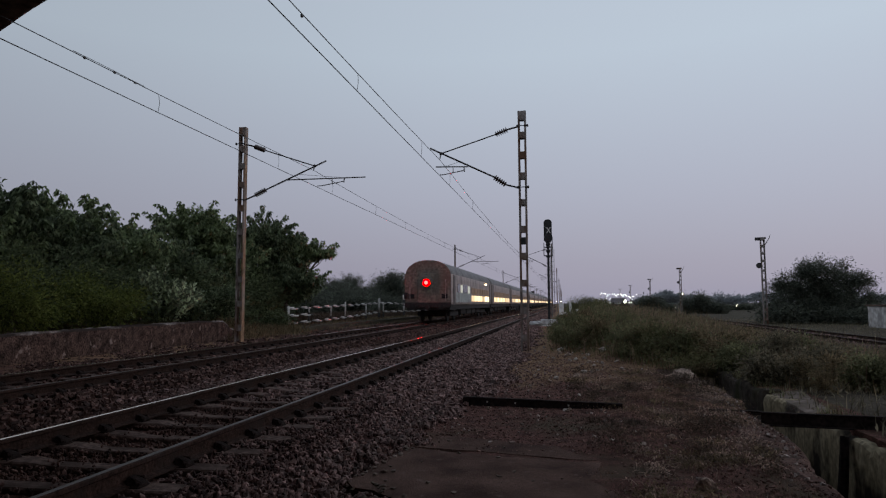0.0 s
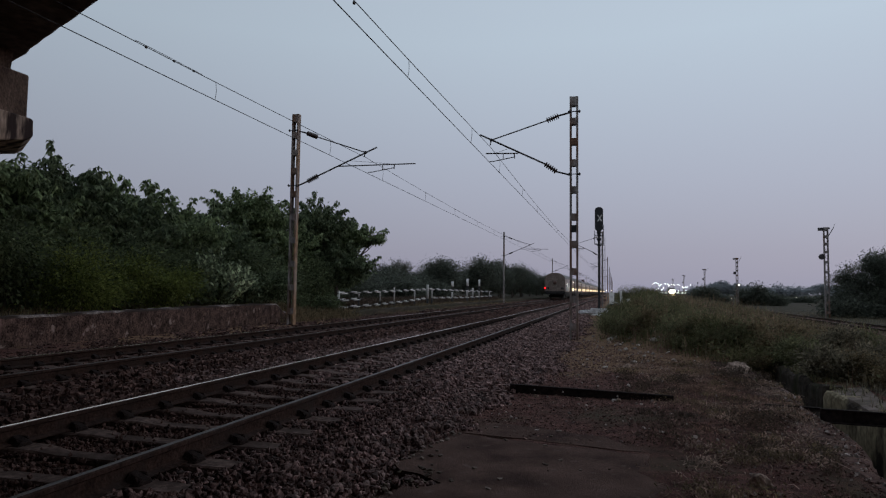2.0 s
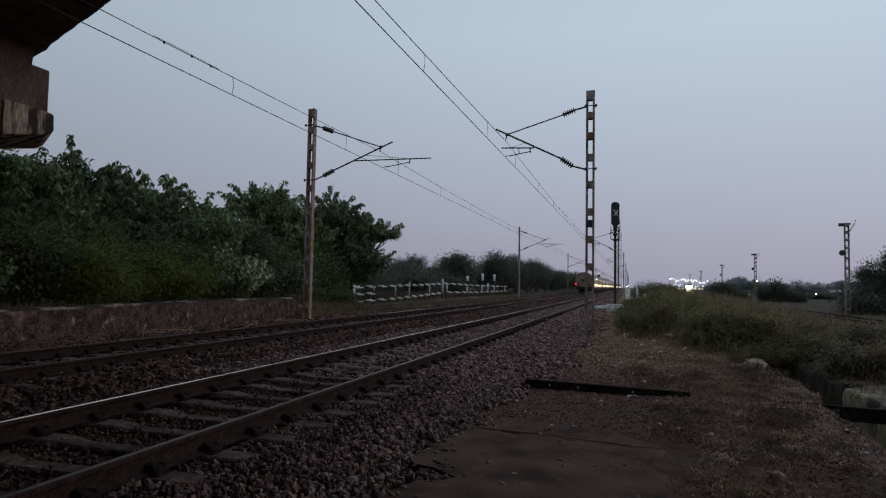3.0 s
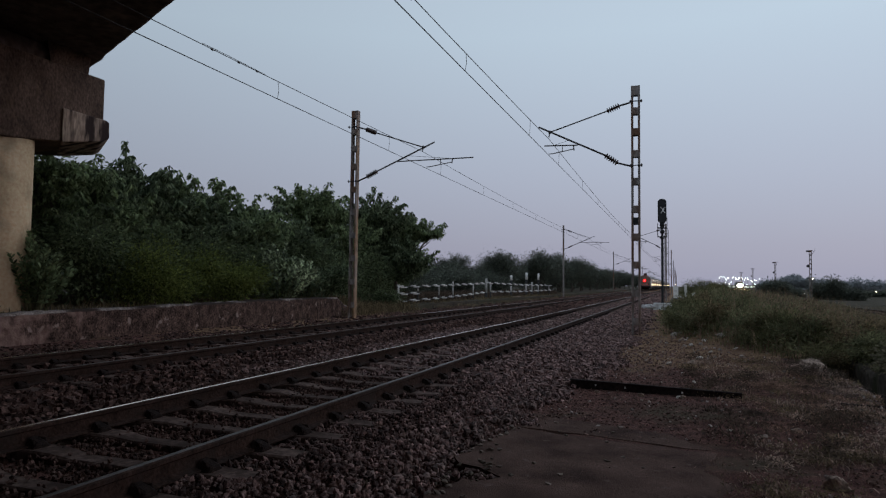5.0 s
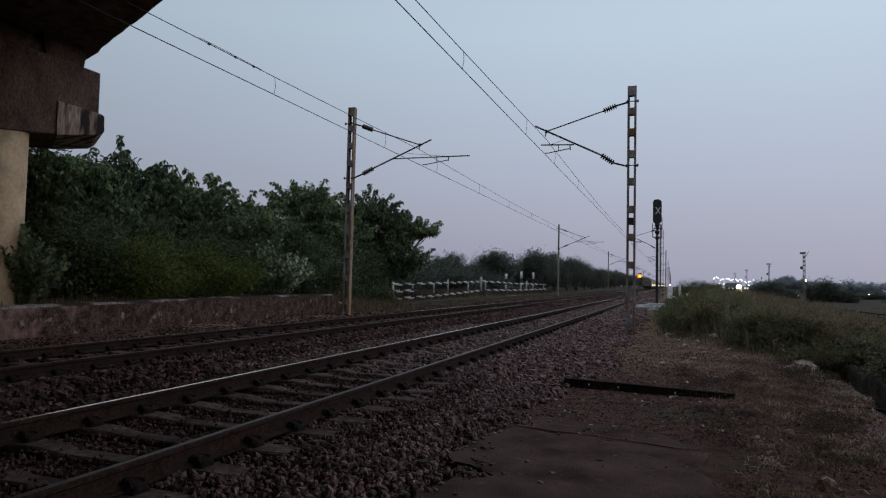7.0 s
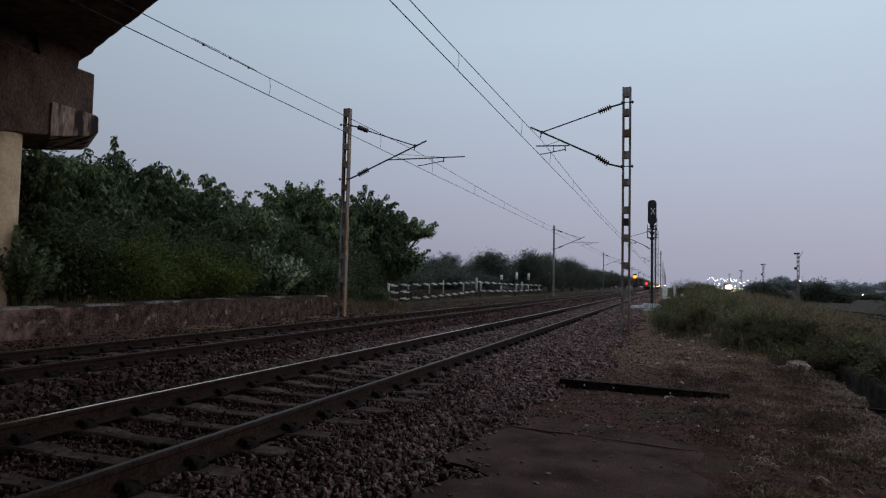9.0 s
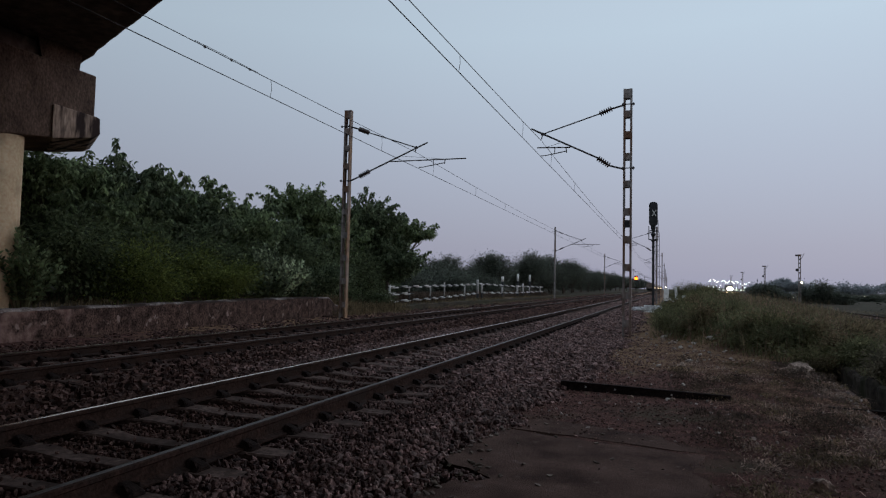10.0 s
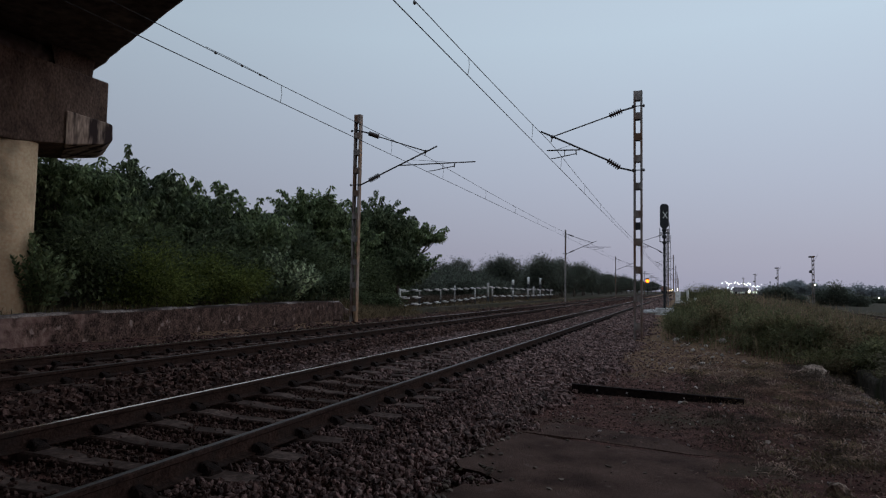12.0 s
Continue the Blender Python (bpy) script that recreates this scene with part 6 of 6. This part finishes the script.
weed_leaves("leafy weeds on the low land", 34000, lower_region, 0.09, 0.30, M_LOW_WEED, 32)


# ---------------------------------------------------------------- stones and litter on the dirt
for k, (x, y, s, lab) in enumerate(((6.52, 13.9, 0.30, "pale boulder at the trench edge"), (5.33, 5.70, 0.15, "pale broken rock on the dirt"), (6.55, 10.0, 0.09, "small white stone by the steel bar"),
                                    (4.30, 19.5, 0.11, "pale stone at the foot of the weeds"), (4.05, 20.2, 0.12, "pale stone at the foot of the weeds"), (4.8, 17.2, 0.10, "pale stone at the foot of the weeds"),
                                    (4.45, 13.8, 0.12, "small pale stone on the dirt"), (3.9, 13.0, 0.08, "small pale stone on the dirt"), (5.35, 7.75, 0.08, "small pale stone on the dirt"), (3.7, 9.55, 0.07, "small pale stone by the beam"), (4.25, 9.6, 0.06, "small pale stone by the beam"), (3.1, 9.6, 0.06, "small pale stone by the beam"))):
    tagged(part("rock", rock_bm(500 + k, s * 1.15, s, s * 0.95), M_ROCK, None, m=pose(x, y, max(float(ground_height(x, y)), -0.34) + s * 0.2, 0, 0, k * 40)), lab, "rock", "rocks on the dirt")
rk = random.Random(47)
for k, (x, y, w) in enumerate(((4.06, 20.9, 0.26), (4.33, 19.5, 0.20), (4.49, 18.1, 0.18), (5.28, 19.3, 0.24), (4.85, 19.1, 0.13), (4.61, 14.8, 0.20), (4.02, 13.5, 0.12), (3.6, 15.2, 0.09), (4.43, 11.3, 0.09),
                               (5.02, 7.41, 0.075), (4.70, 7.56, 0.06), (4.20, 9.62, 0.09), (3.83, 9.03, 0.05), (5.01, 8.05, 0.05), (6.36, 10.5, 0.10), (4.9, 16.6, 0.11), (5.5, 17.4, 0.13), (4.25, 22.4, 0.2), (4.0, 24.0, 0.18))):
    w *= 0.85
    bm = rock_bm(560 + k, w * rk.uniform(0.9, 1.3), w * rk.uniform(0.6, 1.0), w * rk.uniform(0.35, 0.7))
    tagged(part("litter", bm, M_LITTER, None, m=pose(x, y, float(ground_height(x, y)) + w * 0.16, rk.uniform(-25, 25), rk.uniform(-25, 25), rk.uniform(0, 360))), "crumpled white litter on the dirt", "litter", "litter on the dirt")
rc = np.random.default_rng(41)
cx, cy = rc.uniform(2.6, 6.4, 560), 4.5 + 18 * rc.random(560) ** 1.3
ok = ~((cx < 5.0) & (cy < 6.9))
cx, cy = cx[ok], cy[ok]
tagged(new("gravel", stones_mesh("gravel", cx, cy, ground_height(cx, cy) + 0.005, 0.03 * rc.uniform(0.4, 1.6, len(cx)), M_CHIP)), "pale stone chips and litter on the dirt", "gravel", kind="stuff")
cy = rc.uniform(13, 24, 40)
cx = 4.1 + 2.0 * smooth(20, 12, cy) + rc.normal(0, 0.55, 40)
tagged(new("rubble", stones_mesh("rubble", cx, cy, ground_height(cx, cy) + 0.01, 0.085 * rc.uniform(0.3, 1.6, 40), M_CHIP)), "white broken bits along the foot of the weeds", "rubble", kind="stuff")
cx, cy = 2.7 + 1.9 * rc.random(1300) ** 2.8, 12 + 26 * rc.random(1300) ** 1.2
tagged(new("gravel", stones_mesh("gravel", cx, cy, ground_height(cx, cy) + 0.004, 0.05 * rc.uniform(0.3, 1.6, 1300), M_STONE)), "loose ballast stones strewn over the dirt", "gravel", kind="stuff")
cx, cy = rc.uniform(2.3, 6.4, 900), rc.uniform(2.5, 22, 900)
ok = ~((cx < 5.0) & (cy < 6.9))
cx, cy = cx[ok], cy[ok]
tagged(new("gravel", stones_mesh("gravel", cx, cy, ground_height(cx, cy) - 0.006, 0.026 * rc.uniform(0.4, 1.6, len(cx)), M_CLOD)), "brown pebbles in the dirt", "gravel", kind="stuff")

cx, cy = rc.uniform(2.5, 6.4, 22000), 3.0 + 17 * rc.random(22000) ** 1.2
ok = ~((cx < 4.7) & (cy < 6.9) & (rc.random(22000) < 0.93))
cx, cy = cx[ok], cy[ok]
tagged(new("clods", stones_mesh("clods", cx, cy, ground_height(cx, cy) - 0.002, 0.019 * rc.uniform(0.3, 1.9, len(cx)) ** 1.3, M_CLOD)), "crumbs and clods of reddish earth", "earth", kind="stuff")

# crumbled edge of the trench
cy = rc.uniform(4.5, 14.5, 900)
cx = trench_edge(cy) - 0.03 - np.abs(rc.normal(0, 0.13, 900))
tagged(new("rubble", stones_mesh("rubble", cx, cy, np.full(900, -0.318) - 0.03 * (cx > trench_edge(cy) - 0.05), 0.022 * rc.uniform(0.3, 1.7, 900), M_CLOD)), "earth crumbs along the edge of the trench", "rubble", kind="stuff")
cy = rc.uniform(6.0, 14.0, 160)
cx = trench_edge(cy) - 0.05 - np.abs(rc.normal(0, 0.16, 160))
tagged(new("rubble", stones_mesh("rubble", cx, cy, np.full(160, -0.312), 0.032 * rc.uniform(0.3, 1.7, 160), M_CHIP)), "pale chips along the edge of the trench", "rubble", kind="stuff")

# ---------------------------------------------------------------- far things beyond the branch line
for x, y, top, b in ((22.2, 63.6, 7.16, -0.78), (24.6, 121.0, 7.4, -0.78), (26.6, 178.6, 7.5, -0.78), (28.0, 245, 7.6, -0.78), (30.5, 320, 7.8, -0.78)):
    m = mast_thing(x, y, b, top, "grey battened branch line mast with pulley and short arm", M_MAST, M_MAST, width=0.36, face=0.3)
    hh = top - b
    part("top_arm", boxed(-0.62, 0.34, -0.07, 0.07, hh - 0.16, hh - 0.02, 0.03), M_TUBE, m)
    part("arm_weight", boxed(-0.62, -0.2, -0.1, 0.1, hh - 0.30, hh - 0.16, 0.03), M_TUBE, m)
    part("stay_arm", tubed([(0.1, 0, hh - 0.95), (0.62, 0, hh - 0.05), (0.70, 0, hh + 0.25)], 0.035, 6), M_TUBE, m)
    part("pulley", tubed([(-0.35, -0.08, hh - 2.6), (-0.35, 0.08, hh - 2.6)], 0.25, 16), M_TUBE, m)
    for q in range(12):
        zz = 0.5 + q * 0.6
        part("lacing_bar", tubed([(-0.14, -0.16, zz), (0.14, -0.16, zz + 0.3), (-0.14, -0.16, zz + 0.6)], 0.022, 4), M_MAST, m)
hut = thing("hut", "small whitewashed hut beyond the branch line", "hut", pose(29.8, 55.5, -0.80))
part("hut_wall", boxed(-1.9, 1.9, -1.5, 1.5, -0.2, 1.65, 0.03), M_HUT, hut)
part("hut_roof", boxed(-2.0, 2.1, -1.6, 1.7, 1.65, 1.78, 0.03), M_BRIDGE, hut, "flat concrete roof slab")
part("hut_opening", boxed(-0.4, 0.1, -1.53, -1.5, 0.75, 1.15), M_BLACK, hut, "small dark opening")
shed = thing("yard_shed", "distant pale yard building under rows of lamps", "building", pose(53, 640, -0.7))
part("shed_wall", boxed(-15, 15, -8, 8, 0, 3.0), M_HAZE_WALL, shed)
part("shed_roof", boxed(-16, 16, -9, 9, 3.0, 3.5), M_ROOF, shed)
# Lamp light on the shed wall, put in as panels that glow.
M_FRONT = glow("front_lamplight_glow", (0.86, 0.95, 0.80), 0.85, 0.5)
for k in range(6):
    part("lit_front", boxed(-14 + 4.9 * k, -14 + 4.9 * k + 3.4, -8.3, -8.0, 1.4, 2.9), M_FRONT, shed, "glowing panel for lamp light on the wall")
ry = random.Random(17)
lamp0 = None
for k in range(38):
    x = 32.5 + 30 * ((k * 15 % 38) / 37) + ry.uniform(-0.5, 0.5)
    y, z = ry.uniform(545, 575), (5.2 + (62 - x) * 0.08 + 2.6 * ry.random() if k % 3 else ry.uniform(3.0, 5.2))
    if lamp0 is None:
        lamp0 = thing("yard_lamp", "far white yard lamp on a thin pole", "lamp", pose(x, y, -0.7), "yard lamps")
        part("lamp_pole", tubed([(0, 0, -12.5), (0, 0, 0)], 0.09, 5), M_TUBE, lamp0)
        part("lamp_head", lump(3, 0.55, 0.55, 0.5, 0.05, 1), M_YARD, lamp0, "glowing white lamp head")
        lamp0.matrix_basis = pose(x, y, z)
    else:
        copy_thing(lamp0, pose(x, y, z))
for x, y, z in ((36.3, 200, -0.3), (96, 375, -0.5), (105, 590, 8.5), (1.9, 500, 2.5), (-0.9, 500, 2.45)):
    fl = thing("far_lamp", "far warm lamp near the horizon", "lamp", pose(x, y, z), "far lamps")
    part("lamp_pole", tubed([(0, 0, -z - 1.5), (0, 0, 0)], 0.09, 5), M_TUBE, fl)
    part("lamp_head", lump(8, y / 600, y / 600, y / 750, 0.05, 1), M_FARLIT, fl, "glowing warm lamp head")
for x, y, w, h in ((95, 760, 30, 4), (125, 760, 40, 5), (170, 740, 50, 4)):
    b = thing("far_building", "hazy distant low building", "building", pose(x, y, -0.7), "far buildings")
    part("far_wall", boxed(-w / 2, w / 2, -6, 6, 0, h), M_HAZE_WALL, b)
    part("far_roof", boxed(-w / 2 - 0.6, w / 2 + 0.6, -6.6, 6.6, h, h + 0.5), M_ROOF, b)

# amber signal beside the second track
asig = thing("signal_post", "far signal post showing an amber light", "signal", pose(-7.5, 252, -0.2))
part("pole", tubed([(0, 0, 0), (0, 0, 4.6)], 0.08, 8), M_BLACK, asig)
part("signal_head", boxed(-0.6, 0.6, -0.1, 0.12, 4.2, 6.1, 0.05), M_BLACK, asig)
bm = bmesh.new()
# Lens far wider than a real one: the light's glare is in its size.
tube(bm, [(0, -0.03, 0), (0, 0.03, 0)], 0.58, 18)
bmesh.ops.recalc_face_normals(bm, faces=bm.faces)
for f in bm.faces:
    f.material_index = 1 if f.normal.y < -0.9 else 0
amber_lens = part("amber_lens", bm, (M_BLACK, M_AMBER), asig, "amber lens that lights up", pose(0, -0.16, 5.05))


# ---------------------------------------------------------------- the train
def coach_section(w=1.57):
    """Upright sides and a flat-topped arched roof."""
    pts = [(-w, 1.16), (-w, 2.92)]
    n = 18
    for k in range(n + 1):
        a = math.pi - math.pi * k / n
        c = math.cos(a)
        pts.append((math.copysign(abs(c) ** 0.84, c) * (w - 0.01), 2.98 + max(0.0, math.sin(a)) * 1.11))
    return pts + [(w, 2.92), (w, 1.16)]


COACH_LEN = 23.5


def coach_body_bm():
    bm = bmesh.new()
    fs = prism(bm, coach_section(), 0, COACH_LEN)
    for f in fs:
        c = f.calc_center_median()
        if abs(f.normal.y) > 0.9:
            f.material_index = 1
        elif c.z > 3.2:
            f.material_index = 2
    return bm


def wheelset_bm():
    bm = bmesh.new()
    tube(bm, [(-0.9, 0, 0), (0.9, 0, 0)], 0.08, 8)
    for s in (-1, 1):
        tube(bm, [(s * 0.80, 0, 0), (s * 0.93, 0, 0)], 0.457, 20)
    bmesh.ops.recalc_face_normals(bm, faces=bm.faces)
    return bm


WHEELS = mesh_of("wheelset", wheelset_bm(), M_UNDER)
BOGIE = mesh_of("bogie_frame", boxed(-1.15, 1.15, -1.7, 1.7, 0.35, 0.7, 0.05), M_UNDER)
W_DARK = mesh_of("upper_pane", boxed(0, 0.03, -0.72, 0.72, 0, 0.5, 0.01), M_PANE_DIM)
W_TINT = mesh_of("tinted_pane", boxed(0, 0.03, -0.55, 0.55, 0, 0.6, 0.01), M_GLASS_D)
W_LIT = mesh_of("lit_pane", boxed(0, 0.03, -0.78, 0.78, 0, 0.46, 0.01), M_PANE_LIT)
W_COOL = mesh_of("lit_pane", boxed(0, 0.03, -0.42, 0.42, 0, 0.56, 0.01), M_PANE_COOL)
ENTRY = mesh_of("entrance_lamp", boxed(0, 0.08, -0.35, 0.35, 0, 0.12, 0.03), M_ENTRY)
DOOR = mesh_of("door", boxed(0, 0.025, -0.4, 0.4, 0, 2.0, 0.01), M_COACH_DOOR)
STEP = mesh_of("door_step", boxed(-0.1, 0.02, -0.4, 0.4, 0, 0.05), M_UNDER)
BOXU = mesh_of("underfloor_box", boxed(-1.2, 1.2, -1.2, 1.2, 0.42, 0.95, 0.04), M_UNDER)


def coach(label, last=False):
    c = thing("railway_coach", label, "railway coach", None, "coaches of the train")
    part("body", coach_body_bm(), (M_COACH, M_COACH_END, M_ROOF), c, "weathered steel coach body")
    part("underframe", boxed(-1.45, 1.45, 0.1, COACH_LEN - 0.1, 0.80, 1.155, 0.02), M_UNDER, c, "dark underframe")
    part("waist_band", boxed(1.57, 1.578, 0.05, COACH_LEN - 0.05, 1.20, 1.28), M_COACH_END, c, "dark waist band")
    for yb in (3.6, COACH_LEN - 3.6):
        b = piece("bogie", BOGIE, c, pose(0, yb, 0), "dark bogie")
        for dy in (-1.28, 1.28):
            piece("wheelset", WHEELS, b, pose(0, dy, 0.457))
    for y in (7.5, 10.5, 13.3, 16.2):
        piece("underfloor_box", BOXU, c, pose(0, y, 0))
    for y in (1.1, COACH_LEN - 1.1):
        piece("door", DOOR, c, pose(1.57, y, 1.12), "dark coach door")
        piece("door_step", STEP, c, pose(1.57, y, 0.75))
    if last:
        piece("entrance_lamp", ENTRY, c, pose(1.57, 18.8, 2.92), "warm lamp over the door")
        part("lower_panel", boxed(1.57, 1.576, 1.9, 9.0, 1.30, 2.0), M_COACH_TEAL, c, "pale teal lower panel")
        for y, me, lab in ((3.0, W_TINT, "dark tinted pane"), (4.3, W_COOL, "cool lit pane"), (5.5, W_TINT, "dark tinted pane"), (6.6, W_TINT, "dark tinted pane"), (7.9, W_COOL, "cool lit pane")):
            piece("side_pane", me, c, pose(1.57, y, 1.98), lab)
        for k in range(7):
            piece("lit_pane", W_LIT, c, pose(1.57, 10.2 + k * 1.75, 1.38), "warm lit pane")
            piece("upper_pane", W_DARK, c, pose(1.57, 10.2 + k * 1.75, 1.95), "dark tinted pane")
    else:
        for k in range(11):
            piece("lit_pane", W_LIT, c, pose(1.57, 3.1 + k * 1.73, 1.38), "warm lit pane")
            piece("upper_pane", W_DARK, c, pose(1.57, 3.1 + k * 1.73, 1.95), "dark tinted pane")
    part("coupler", tubed([(0, -0.35, 0.95), (0, 0.2, 0.95)], 0.12, 8), M_UNDER, c)
    for s in (-1, 1):
        part("buffer", tubed([(s * 0.95, -0.55, 1.05), (s * 0.95, -0.5, 1.05), (s * 0.95, -0.49, 1.05), (s * 0.95, 0.0, 1.05)], 0.1, 12, [0.22, 0.22, 0.09, 0.09]), M_UNDER, c)
    return c


tail = coach("last coach, grey weathered end with a red flashing tail lamp", True)
part("vestibule", boxed(-0.62, 0.62, -0.05, 0.0, 1.05, 3.2, 0.02), M_COACH_END, tail, "closed gangway bellows")
for x in (-1.12, 1.12):
    part("end_window", boxed(x - 0.20, x + 0.20, -0.03, 0.0, 1.55, 1.85, 0.01), M_GLASS_D, tail, "small dark end window")
for x in (-0.75, 0.75):
    part("end_rib", boxed(x - 0.03, x + 0.03, -0.045, 0.0, 1.2, 3.5, 0.01), M_COACH_END, tail)
part("end_beam", boxed(-1.56, 1.56, -0.06, 0.0, 0.95, 1.3, 0.02), M_UNDER, tail, "dark end beam")
part("hand_rail", tubed([(-1.2, -0.05, 1.4), (-1.2, -0.09, 1.6), (-1.2, -0.09, 2.6), (-1.2, -0.05, 2.8)], 0.02, 6), M_COACH, tail)
part("hand_rail", tubed([(1.2, -0.05, 1.4), (1.2, -0.09, 1.6), (1.2, -0.09, 2.6), (1.2, -0.05, 2.8)], 0.02, 6), M_COACH, tail)
part("lamp_bracket", boxed(-0.10, 0.10, -0.12, -0.05, 2.4, 2.76, 0.02), M_BLACK, tail)
part("lamp_bracket", boxed(-1.58, -1.36, -0.2, 0.0, 1.55, 1.95, 0.02), M_BLACK, tail)


def drum_bm(r):
    """Turning lamp: one half of the drum glows, the other is black."""
    bm = bmesh.new()
    bmesh.ops.create_uvsphere(bm, u_segments=24, v_segments=12, radius=r)
    for f in bm.faces:
        f.smooth = True
        f.material_index = 0 if f.calc_center_median().y < -0.45 * r else 1
    return bm


def cup_bm(r):
    """Bowl added behind the drum to hide its glow, open to the rear of the train."""
    bm = bmesh.new()
    bmesh.ops.create_uvsphere(bm, u_segments=24, v_segments=12, radius=r)
    bmesh.ops.delete(bm, geom=[f for f in bm.faces if f.calc_center_median().y < -0.5 * r], context='FACES')
    for f in bm.faces:
        f.smooth = True
    return bm


part("lamp_bowl", cup_bm(0.285), M_LAMP_BACK, tail, "rusty lamp bowl", pose(0, -0.38, 2.58))
part("lamp_bowl", cup_bm(0.090), M_BLACK, tail, "black lamp bowl", pose(-1.47, -0.30, 1.75))
# Drum drawn oversize, so its lit face takes in the lamp's glare.
drum = part("tail_lamp", drum_bm(0.27), (M_TAIL, M_LAMP_BACK), tail, "red flashing tail lamp", pose(0, -0.38, 2.58))
drum2 = part("small_tail_lamp", drum_bm(0.085), (M_TAIL_SMALL, M_BLACK), tail, "small red blinking lamp", pose(-1.47, -0.30, 1.75))
coaches = [tail]
for k in range(15):
    c = coach("weathered passenger coach with a row of lit windows") if k == 0 else copy_thing(coaches[1], pose(0, 0, 0))
    coaches.append(c)

# road vehicle far off on an added low embankment, whose headlamps show as it turns
tagged(part("embankment", boxed(23, 33, 298, 308, -1.2, 0.62, 0.8), M_FIELD, None), "low earth embankment of a far road", "embankment", kind="structure")
truck = thing("truck", "distant truck paled for haze, with glaring headlamps", "truck", pose(28.1, 302, 0.62))
bm = bmesh.new()
prism(bm, [(-1.15, 0.55), (1.15, 0.55), (1.15, 2.6), (1.0, 2.75), (-1.0, 2.75), (-1.15, 2.6)], -3.0, 3.0)
part("truck_body", bm, M_HAZE_WALL, truck)
# Glowing disc added for the glare, not a lamp of the truck.
part("grille_lamp", tubed([(0, -3.06, 1.25), (0, -3.01, 1.25)], 0.95, 20), M_HALO, truck, "warm disc added for headlamp glare")
part("windscreen", boxed(-0.95, 0.95, -3.02, -3.0, 1.7, 2.45), M_GLASS_D, truck, "dark windscreen")
for s in (-1, 1):
    # Headlamps are oversize for glare; the spots below them are added glare too.
    part("headlamp", tubed([(s * 0.55, -3.08, 1.25), (s * 0.55, -3.01, 1.25)], 0.5, 14), M_HEAD, truck, "glaring warm headlamp")
    part("fog_lamp", tubed([(s * 0.3, -3.05, 0.85), (s * 0.3, -3.01, 0.85)], 0.42, 12), M_HALO, truck, "warm low spot added for headlamp glare")
    for y in (-1.9, 1.9):
        part("wheel", tubed([(s * 0.95, y, 0.45), (s * 1.2, y, 0.45)], 0.45, 14), M_UNDER, truck)


# ---------------------------------------------------------------- what moves
def motions():
    times = [0.5 * k for k in range(25)]
    for k, c in enumerate(coaches):
        walk(c, [(t, pose(-4.623, 42.0 + 29.5 * t - 0.15 * t * t + k * 24.3, 0)) for t in times])

    def flashing(ob, place, ons):
        """Half turns of the drum: it faces back during each (start, end)."""
        rows, a = [(0.0, 180.0 if not ons or ons[0][0] > 0 else 0.0)], 180.0 if ons[0][0] > 0 else 0.0
        for s, e in ons:
            for edge in (s, e):
                if edge <= 0.02 or edge >= 11.9:
                    continue
                for q in range(4):
                    rows.append((edge - 0.0667 + q / 30, a + 60 * q))
                a += 180
        rows.append((12.0, a))
        walk(ob, [(t, pose(*place, 0, 0, r)) for t, r in rows])

    flashing(drum, (0, -0.38, 2.58), [(0.0, 0.16), (0.86, 1.6), (2.16, 2.86), (3.5, 4.18), (4.84, 5.62), (6.2, 6.88), (7.54, 8.2), (8.84, 9.62), (10.24, 10.93), (11.6, 12.2)])
    flashing(drum2, (-1.47, -0.30, 1.75), [(0.76, 0.9), (1.26, 1.4), (1.76, 2.06), (2.26, 2.56), (2.96, 3.1), (5.66, 5.8)])
    turn = [(0.0, 75), (0.9, 70), (1.3, 30), (1.8, 0), (3.0, 0), (5.0, 0), (5.8, 10), (6.4, 60), (6.8, 70), (7.2, 10), (8.8, 0), (10.0, 0), (10.25, 40), (10.5, 0), (10.9, 10), (11.2, 75), (12.0, 80)]
    # the aspect lights once the train has gone by
    walk(amber_lens, [(t, pose(0, -0.16, 5.05, 0, 0, r)) for t, r in ((0.0, 180), (5.0, 180), (5.1, 120), (5.2, 60), (5.3, 0), (12.0, 0))])
    walk(truck, [(t, pose(28.1, 302, 0.62, 0, 0, r + 4.5)) for t, r in turn])


motions()
